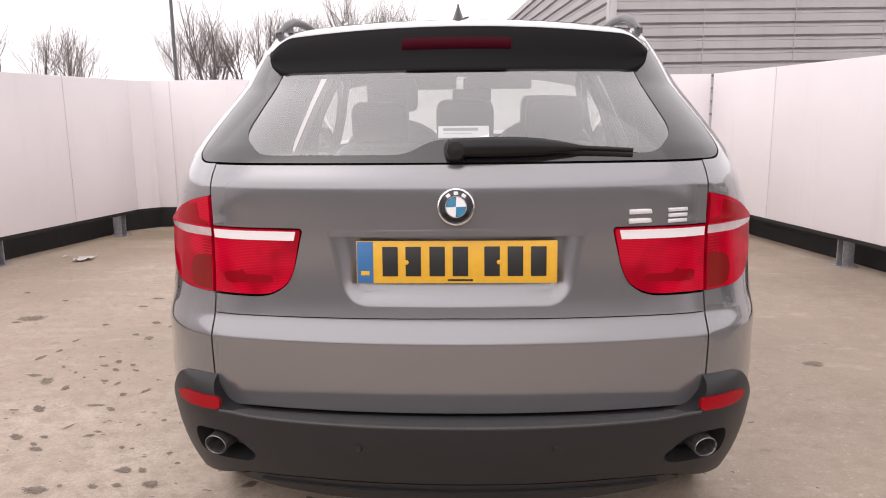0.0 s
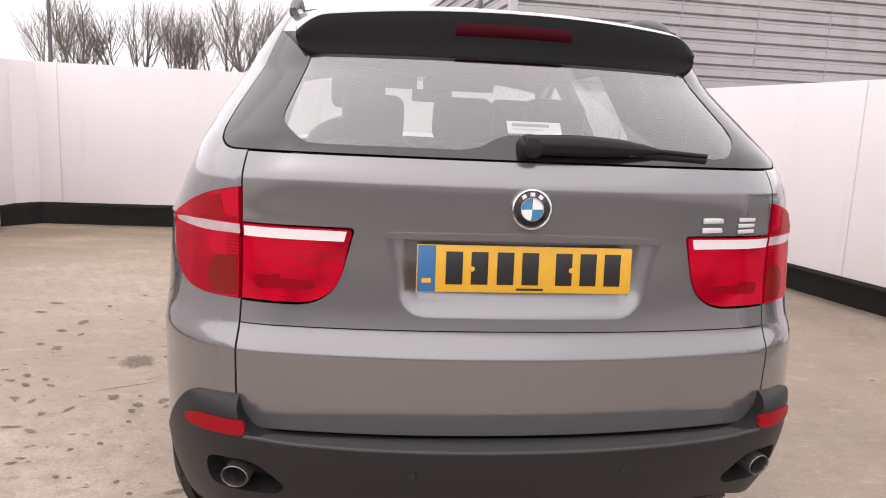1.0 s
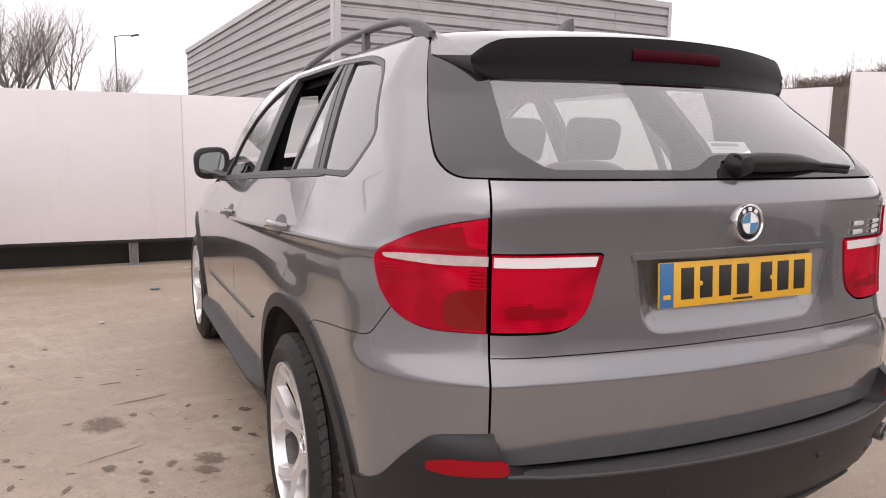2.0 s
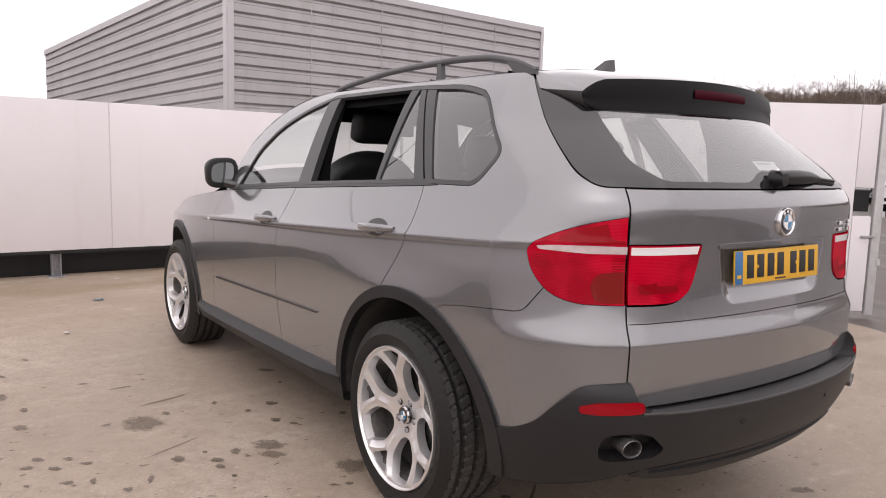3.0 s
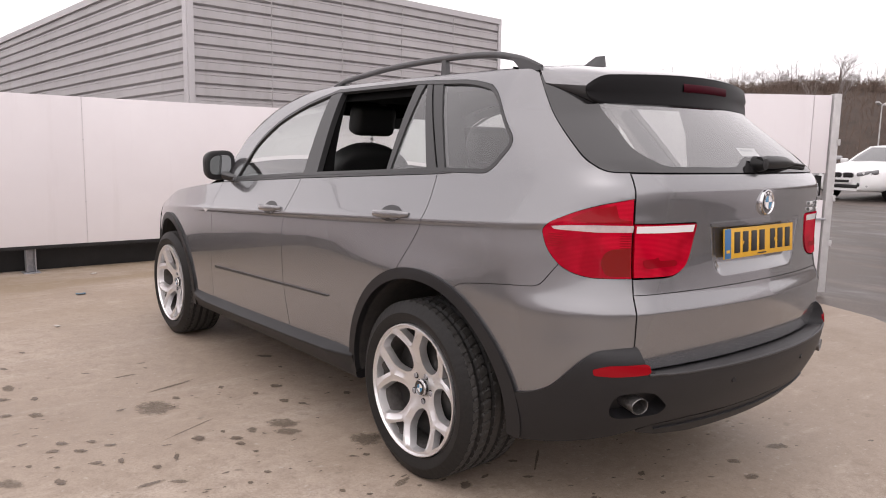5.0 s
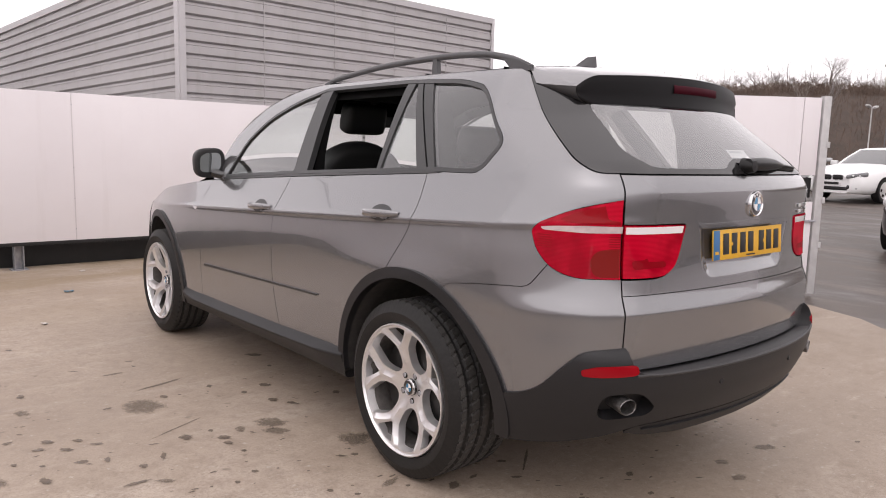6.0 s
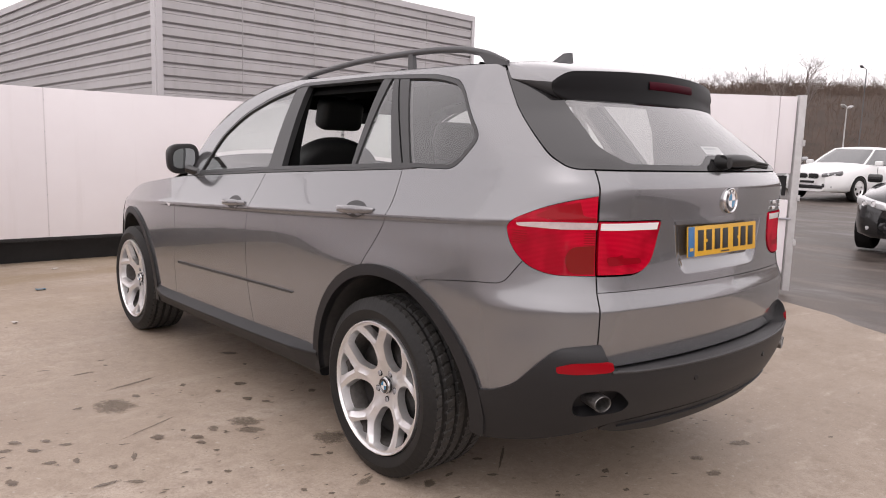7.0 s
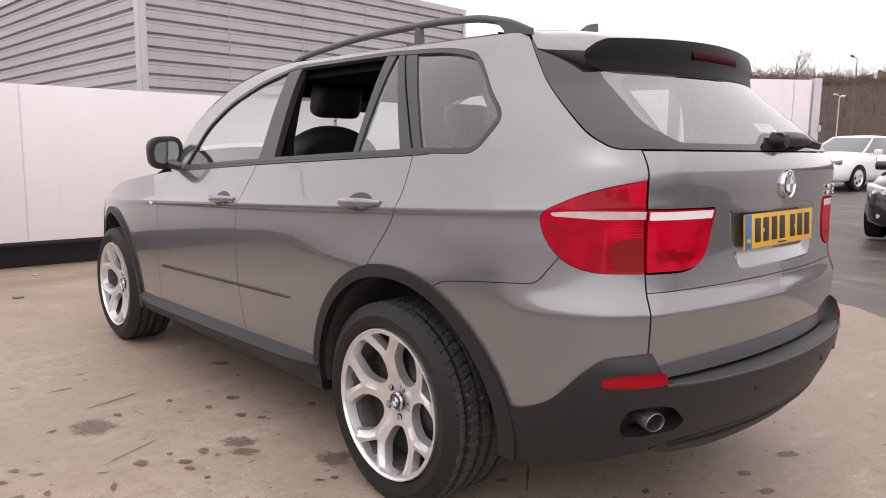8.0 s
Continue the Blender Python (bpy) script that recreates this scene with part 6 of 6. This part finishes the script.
def sedan(paint, at, label, rings=False):
    c = thing("saloon_car", at, label, "car", "parked cars beyond the gate")
    ys = np.concatenate([[-2.31, -2.295, -2.27, -2.24], np.linspace(-2.20, 2.2, 44), [2.25, 2.28]])
    rows = []
    for y in ys:
        w, t = float(sedan_w(y)), float(sedan_top(y))
        low = 0.20 + 0.06 * max(0, abs(y) - 1.9)
        half = [(0.0, low), (0.80 * w, low), (0.96 * w, low + 0.06), (w, 0.42), (0.995 * w, t - 0.22), (0.965 * w, t - 0.12), (0.90 * w, t - 0.03), (0.6 * w, t + 0.015), (0.0, t + 0.03)]
        rows.append(np.array([(-x, y, z) for x, z in half[::-1]] + [(x, y, z) for x, z in half[1:]]))
    strip("body", rows, paint, c)
    b = bmesh.new()
    b.faces.new([b.verts.new(tuple(map(float, v))) for v in rows[0][:-1]])
    part("nose", b, paint, c)
    b = bmesh.new()
    b.faces.new([b.verts.new(tuple(map(float, v))) for v in rows[-1][:-1]])
    part("tail_panel", b, paint, c)
    # cabin: dark glass with painted roof and pillars
    belt = rounded([(-0.76, -1.14, 0.30), (0.76, -1.14, 0.30), (0.86, 0.3, 0.4), (0.74, 1.80, 0.35), (-0.74, 1.80, 0.35), (-0.86, 0.3, 0.4)])
    roof_ = rounded([(-0.57, -0.30, 0.22), (0.57, -0.30, 0.22), (0.61, 0.35, 0.3), (0.50, 1.08, 0.25), (-0.50, 1.08, 0.25), (-0.61, 0.35, 0.3)])
    ring = lambda loop, zs, k=1.0: np.array([(x * k, (y - 0.4) * k + 0.4, z) for (x, y), z in zip(np.concatenate([loop, loop[:1]]), np.concatenate([zs, zs[:1]]))])
    z_belt = np.array([float(sedan_top(y)) - 0.045 for x, y in belt])
    z_roof = np.array([1.375 + 0.02 * math.cos((y - 0.35) * 1.6) - 0.05 * max(0, y - 0.5) for x, y in roof_])
    half_way = (ring(belt, z_belt) + ring(roof_, z_roof)) / 2 * [1.035, 1.0, 1] + [0, 0, 0.012]
    strip("cabin_glass", [ring(belt, z_belt), half_way, ring(roof_, z_roof)], DARKGLASS, c, "dark car glass")
    strip("roof", [ring(roof_, z_roof - 0.02, 1.035), ring(roof_, z_roof + 0.006, 1.02), ring(roof_, z_roof + 0.035, 0.84), ring(roof_, z_roof + 0.055, 0.5), ring(roof_, z_roof + 0.06, 0.02)], paint, c)
    for i in range(6):
        k0 = 6 * i + 3
        x1, y1 = roof_[k0]
        run_ = [tuple(ring(belt, z_belt)[k0] * [1.01, 1, 1]), tuple(half_way[k0] * [1.01, 1, 1]), (x1 * 1.02, y1, z_roof[k0])]
        part("pillar", sweep(run_, disc_profile(0.034, 0.020, 8), up=(0, 1, 0)), paint if i not in (2, 5) else GLOSSBLACK, c, smooth_angle=70)
    for s in (-1, 1):
        lamp = box((0.50, 0.16, 0.115), (0, 0, 0), 0.05, segments=3)
        for v in lamp.verts:            # swept back and narrowing towards the grille
            v.co.z += s * v.co.x * 0.16
            v.co.z *= 1.0 + 0.5 * s * v.co.x
        hl = part("headlamp", lamp, HEADLAMP if rings else SMOKELAMP, c, "clear headlamp", at=pose(s * 0.585, -2.180, 0.680, 0, 0, s * 30))
        for k in (-0.09, 0.06):
            part("lamp_ring", lathe([(0.036, -0.078), (0.041, -0.084), (0.047, -0.080), (0.047, -0.060)], 20, None, "y"), CHROME if rings else TRIM, hl, at=Matrix.Translation((k, 0, 0)))
            part("lamp_lens", lathe([(0.0, -0.083), (0.034, -0.078)], 20, None, "y"), LAMP_WHITE if rings else HEADLAMP, hl, at=Matrix.Translation((k, 0, 0)))
        part("grille", box((0.29, 0.06, 0.13), (s * 0.155, -2.290, 0.625), 0.035, segments=3), GLOSSBLACK, c)
        part("grille_rim", sweep([(s * 0.155 + 0.148 * math.copysign(abs(math.cos(a)) ** 0.5, math.cos(a)), -2.322, 0.625 + 0.066 * math.copysign(abs(math.sin(a)) ** 0.5, math.sin(a))) for a in np.linspace(0, 2 * math.pi, 24, endpoint=False)], disc_profile(0.008, 0.008, 6), closed=True, up=(0, 1, 0)), CHROME, c)
        part("fog_lamp", lathe([(0.0, -0.02), (0.05, -0.015), (0.055, 0.01)], 16, None, "y"), HEADLAMP, c, at=pose(s * 0.64, -2.235, 0.37, 0, 0, s * 26))
        part("side_intake", box((0.36, 0.07, 0.11), (s * 0.56, -2.235, 0.37), 0.03, turn=pose(0, 0, 0, 0, s * 6, s * 24)), GLOSSBLACK, c)
        mm = box((0.20, 0.11, 0.13), (s * 0.97, -0.72, 1.00), 0.045, segments=3)
        part("wing_mirror", mm, paint, c)
        part("tail_lamp", box((0.30, 0.10, 0.16), (s * 0.62, 2.20, 0.78), 0.04), LAMP_RED, c)
        part("window_line", sweep([(s * 0.815, -0.9, 0.925), (s * 0.835, 0.3, 0.965), (s * 0.80, 1.6, 0.985)], disc_profile(0.012, 0.012, 6)), GLOSSBLACK, c)
        for y in (-1.42, 1.40):
            w = thing("wheel", pose(s * 0.800, y, 0.315, 0, 0, 0 if s < 0 else 180))
            w.parent = c
            part("tyre", lathe([(0.215, -0.09), (0.25, -0.105), (0.30, -0.10), (0.315, -0.08), (0.315, 0.08), (0.30, 0.10)], 32), RUBBER, w)
            part("rim", lathe([(0.0, -0.075), (0.06, -0.085), (0.19, -0.075), (0.205, -0.10), (0.222, -0.10)], 32), ALLOY, w)
            for q in range(5):
                a0 = q * 1.2566
                part("rim_gap", box((0.012, 0.07, 0.075), (-0.082, 0.135 * math.cos(a0), 0.135 * math.sin(a0)), 0.005, turn=pose(0, 0, 0, math.degrees(a0))), DARK, w)
            part("wheel_arch", lathe([(0.30, -0.085), (0.338, -0.087), (0.338, 0.10)], 32), DARK, c, at=pose(s * 0.826, y, 0.325, 0, 0, 0 if s < 0 else 180))
        part("door_seam", box((0.008, 0.012, 0.55), (s * 0.898, -0.62, 0.62), 0.002), DARK, c)
        part("door_seam", box((0.008, 0.012, 0.55), (s * 0.898, 0.42, 0.62), 0.002), DARK, c)
    part("lower_grille", box((0.85, 0.04, 0.10), (0, -2.302, 0.34), 0.02), GLOSSBLACK, c)
    part("number_plate", box((0.52, 0.015, 0.11), (0, -2.325, 0.47), 0.004), LAMP_WHITE, c, "pale number plate")
    part("plate_bar", box((0.40, 0.006, 0.065), (0, -2.334, 0.47), 0.002), PLATEBLACK, c)
    return c


sedan(WHITE, pose(19.74, 6.44, lot_rise(19.74), 0, 0, -100.0), "white saloon car parked facing the yard")
sedan(BLACKPAINT, pose(10.55, 1.82, lot_rise(10.55), 0, 0, -86.0), "black saloon car with bright ringed headlamps", True)
sedan(SILVERPAINT, pose(23.4, 10.4, lot_rise(23.4), 0, 0, -70.0), "silver saloon car parked in the row behind")
sedan(WHITE, pose(26.6, 6.9, lot_rise(26.6), 0, 0, 104.0), "white saloon car parked with its tail this way")
sedan(SILVERPAINT, pose(30.0, 6.0, lot_rise(30.0), 0, 0, -74.0), "silver saloon car far off in the car park")

# ---- stains and litter on the slab ----
# x, y, half length, half width, turn
SPOTS = [(-0.65, 3.01, 0.066, 0.03, 137), (-0.68, 2.74, 0.019, 0.013, 78), (-0.87, 2.41, 0.042, 0.026, 130), (-1.13, 2.57, 0.028, 0.017, 79), (-0.61, 2.07, 0.028, 0.022, 63), (-1.02, 2.36, 0.029, 0.017, 73), (-0.95, 2.16, 0.035, 0.026, 106), (-0.89, 2.06, 0.026, 0.018, 130), (-1.39, 2.54, 0.03, 0.019, 86), (-1.5, 1.93, 0.042, 0.027, 105), (-1.36, 1.83, 0.04, 0.023, 132), (-1.37, 1.76, 0.026, 0.018, 119), (-1.38, 1.94, 0.019, 0.012, 81), (-1.35, 1.64, 0.017, 0.013, 103), (-1.4, 1.42, 0.018, 0.013, 123), (-1.5, 1.37, 0.017, 0.013, 119), (-0.98, 1.32, 0.019, 0.016, 131), (-1.65, 1.79, 0.05, 0.011, 71)]
DRIPS = [(-1.75, 1.74, 0.026, 0.017, 102), (-1.96, 2.1, 0.035, 0.017, 129), (-1.9, 2.18, 0.029, 0.016, 114), (-1.85, 1.89, 0.032, 0.013, 81), (-1.99, 2.96, 0.04, 0.018, 86), (-2.1, 1.83, 0.038, 0.022, 109), (-1.35, 3.19, 0.016, 0.01, 96), (-2.03, 3.65, 0.035, 0.018, 100), (-1.88, 3.98, 0.03, 0.016, 101), (-1.24, 1.09, 0.017, 0.014, 80), (-2.17, 2.06, 0.019, 0.012, 108), (-2.08, 1.98, 0.017, 0.01, 122), (-0.82, 0.83, 0.034, 0.024, 42), (-0.97, 0.94, 0.013, 0.01, 162), (-0.5, 0.88, 0.026, 0.013, 145), (-0.15, 0.46, 0.026, 0.016, 11), (-0.56, 0.73, 0.025, 0.011, 146), (-0.23, 0.3, 0.016, 0.011, 5)]
SPOTS_WEST = [(-2.08, 1.55, 0.053, 0.026, 134), (-2, 1.24, 0.039, 0.022, -29), (-1.84, 1.12, 0.036, 0.02, 160), (-1.87, 1.24, 0.026, 0.014, -21), (-1.64, 0.78, 0.06, 0.032, 163), (-1.56, 0.81, 0.018, 0.01, 141), (-1.43, 0.81, 0.029, 0.018, -36), (-1.34, 0.82, 0.026, 0.015, 163), (-1.37, 0.94, 0.042, 0.026, 158), (-1.29, 0.94, 0.029, 0.018, 134), (-1.21, 0.83, 0.04, 0.026, -31), (-1.47, 1.14, 0.019, 0.013, 146), (-1.42, 1.13, 0.013, 0.009, 152), (-1.17, 1, 0.016, 0.011, 159), (-2.38, 2.02, 0.06, 0.018, -4), (-2.52, 2.31, 0.051, 0.021, -99), (-2.48, 2.44, 0.036, 0.014, -98), (-2.48, 2.64, 0.037, 0.015, -95), (-2.29, 2.15, 0.021, 0.011, 132)]
DRIPS_WEST = [(-2.06, 2.17, 0.029, 0.017, -18), (-2.01, 2.24, 0.031, 0.019, 138), (-1.94, 1.93, 0.028, 0.016, -20), (-1.82, 1.6, 0.054, 0.013, 179), (-1.82, 1.35, 0.046, 0.008, -117), (-1.66, 1.3, 0.022, 0.008, -5), (-2.13, 3.04, 0.042, 0.026, 156), (-2.15, 2.77, 0.033, 0.021, -23), (-2.41, 3.72, 0.065, 0.025, 175), (-2.42, 3.48, 0.046, 0.022, 171), (-3.11, 3.65, 0.037, 0.021, 141), (-3.57, 3.91, 0.047, 0.025, 140), (-3.14, 3.06, 0.049, 0.019, 173), (-2.46, 2.99, 0.033, 0.021, -33)]
OIL = [(-1.52, 2.46, 0.116, 0.078, 108), (-1.1, 1.87, 0.072, 0.052, 121), (-1.13, 1.76, 0.056, 0.034, 135), (-0.88, 1.47, 0.078, 0.064, 74), (-2.03, 2.69, 0.041, 0.026, 115), (-2.26, 1.93, 0.056, 0.03, 118), (-2.07, 3.24, 0.059, 0.029, 93), (-1.72, 1.55, 0.037, 0.016, 139), (-1.26, 1.88, 0.035, 0.022, 78), (0.29, 0.29, 0.035, 0.02, 161), (0.2, 0.16, 0.035, 0.02, 166), (0.61, 0.25, 0.06, 0.025, 152), (-1.34, 2.76, 0.15, 0.013, 16), (-1.49, 2.07, 0.14, 0.006, 25), (-1.49, 3.1, 0.07, 0.012, 2), (-1.01, 1.01, 0.052, 0.017, 23), (1.98, 2.22, 0.063, 0.037, 0), (-3.08, 3.16, 0.104, 0.061, 0)]
STAIN = bpy.data.materials.new("damp_oily_stain")
STAIN.use_nodes = True
sb = bsdf(STAIN)
sb.inputs["Roughness"].default_value = 0.45
color_in(STAIN, ramp(STAIN, noisy(STAIN, 40, 4), [(0.35, (0.105, 0.076, 0.054)), (0.65, (0.17, 0.128, 0.095))]))
SOFT = bpy.data.materials.new("dried_oil_stain")
SOFT.use_nodes = True
bsdf(SOFT).inputs["Roughness"].default_value = 0.6
color_in(SOFT, ramp(SOFT, noisy(SOFT, 30, 5), [(0.3, (0.13, 0.10, 0.072)), (0.7, (0.20, 0.16, 0.122))]))
rs = random.Random(8)


def stain(verts, faces, x, y, a, b, turn):
    """An uneven flat patch: a middle, an inner ring and a rim."""
    n, k = len(verts), 18
    ph = rs.uniform(0, 9)
    z = slab_rise(x, y) + 0.0035
    verts.append((x, y, z))
    for f in (0.55, 1.0):
        for i in range(k):
            t = 2 * math.pi * i / k
            q = f * (1.15 + 0.45 * noise.noise(Vector((math.cos(t) * 1.7 + ph, math.sin(t) * 1.7, ph))))
            u, v = a * q * math.cos(t), b * q * math.sin(t)
            verts.append((x + u * math.cos(turn) - v * math.sin(turn), y + u * math.sin(turn) + v * math.cos(turn), z))
    faces += [(n, n + 1 + i, n + 1 + (i + 1) % k) for i in range(k)]
    faces += [(n + 1 + i, n + 1 + k + i, n + 1 + k + (i + 1) % k, n + 1 + (i + 1) % k) for i in range(k)]


def soak(ob):
    """How deep a stain has soaked in: full in its middle, nothing at its rim."""
    deep = ob.data.attributes.new("soak", "FLOAT", "POINT")
    deep.data.foreach_set("value", [(1.0, 0.75, 0.0)[0 if i % 37 == 0 else 1 if i % 37 <= 18 else 2] for i in range(len(ob.data.vertices))])
    return ob


def soaked(m, grain, detail, most):
    """Alpha that frays towards a stain's rim."""
    at = node(m, "ShaderNodeAttribute")
    at.attribute_name = "soak"
    fray = node(m, "ShaderNodeMath")
    fray.operation = "MULTIPLY_ADD"
    fray.inputs[1].default_value, fray.inputs[2].default_value = 1.9, -0.95
    link(m, noisy(m, grain, detail, 0.7), fray.inputs[0])
    total = node(m, "ShaderNodeMath")
    link(m, fray.outputs[0], total.inputs[0])
    link(m, at.outputs["Fac"], total.inputs[1])
    link(m, ramp(m, total.outputs[0], [(0.18, (0, 0, 0)), (0.75, (most, most, most))]), bsdf(m).inputs["Alpha"])


soaked(STAIN, 70, 4, 0.76)
soaked(SOFT, 40, 6, 0.54)
verts, faces, soft_v, soft_f = [], [], [], []
for x, y, a, b, turn_ in SPOTS + DRIPS + SPOTS_WEST + DRIPS_WEST:
    stain(verts, faces, x, y, a * 0.98, b * 0.98, radians(turn_))
for x, y, a, b, turn_ in OIL:
    stain(soft_v, soft_f, x, y, a * 1.15, b * 1.2, radians(turn_))
stain(verts, faces, -0.39, 0.84, 0.15, 0.006, radians(39))         # a dark trickle under the bumper
for _ in range(520):
    near = rs.random() < 0.62
    x, y = (rs.uniform(-2.7, 1.2), rs.uniform(0.2, 2.6)) if near else (rs.uniform(-3.8, 3.2), rs.uniform(-1.0, 6.8))
    r = rs.uniform(0.002, 0.006) * (1.9 if rs.random() < 0.12 else 1)
    stain(verts, faces, x, y, r * rs.uniform(1.2, 3.6), r, rs.uniform(-0.9, 0.3))
tagged(soak(mesh_ob("floor_stains", verts, faces, STAIN, smooth_faces=False)), "small dark damp spots scattered over the concrete", "stain", kind="stuff")
soft_v = [(x, y, z - 0.0015) for x, y, z in soft_v]
tagged(soak(mesh_ob("oil_stains", soft_v, soft_f, SOFT, smooth_faces=False)), "faded brown oil stains soaked into the concrete", "stain", kind="stuff")


def scrap(x, y, size, mat, label, seed):
    """A crumpled flat scrap."""
    r_ = random.Random(seed)
    b = bmesh.new()
    bmesh.ops.create_grid(b, x_segments=5, y_segments=4, size=0.5)
    for v in b.verts:
        v.co = (v.co.x * size * r_.uniform(0.8, 1.2), v.co.y * size * 0.6 * r_.uniform(0.8, 1.2), r_.uniform(0.1, 0.5) * size * 0.35)
    bmesh.ops.solidify(b, geom=b.faces[:], thickness=0.002)
    ob = part("litter", b, mat, at=pose(x, y, slab_rise(x, y) + 0.004, 0, 0, r_.uniform(0, 180)))
    return tagged(ob, label, "litter")


PAPER = speckled("dirty_paper", (0.62, 0.58, 0.55), (0.48, 0.44, 0.41), 30, 0.8)
BLUEBIT = material("blue_plastic", (0.07, 0.17, 0.24), 0.4)
scrap(-1.12, 5.78, 0.075, BLUEBIT, "crushed scrap of blue plastic on the concrete", 1)
scrap(-0.75, 6.85, 0.06, PAPER, "small white scrap of paper near the hoarding", 2)
scrap(-4.12, 5.45, 0.06, PAPER, "small white scrap of paper near the hoarding", 3)
scrap(-3.82, 5.28, 0.20, PAPER, "torn dirty white paper on the concrete", 4)
scrap(-1.55, 4.6, 0.05, PAPER, "small pale scrap on the concrete", 5)
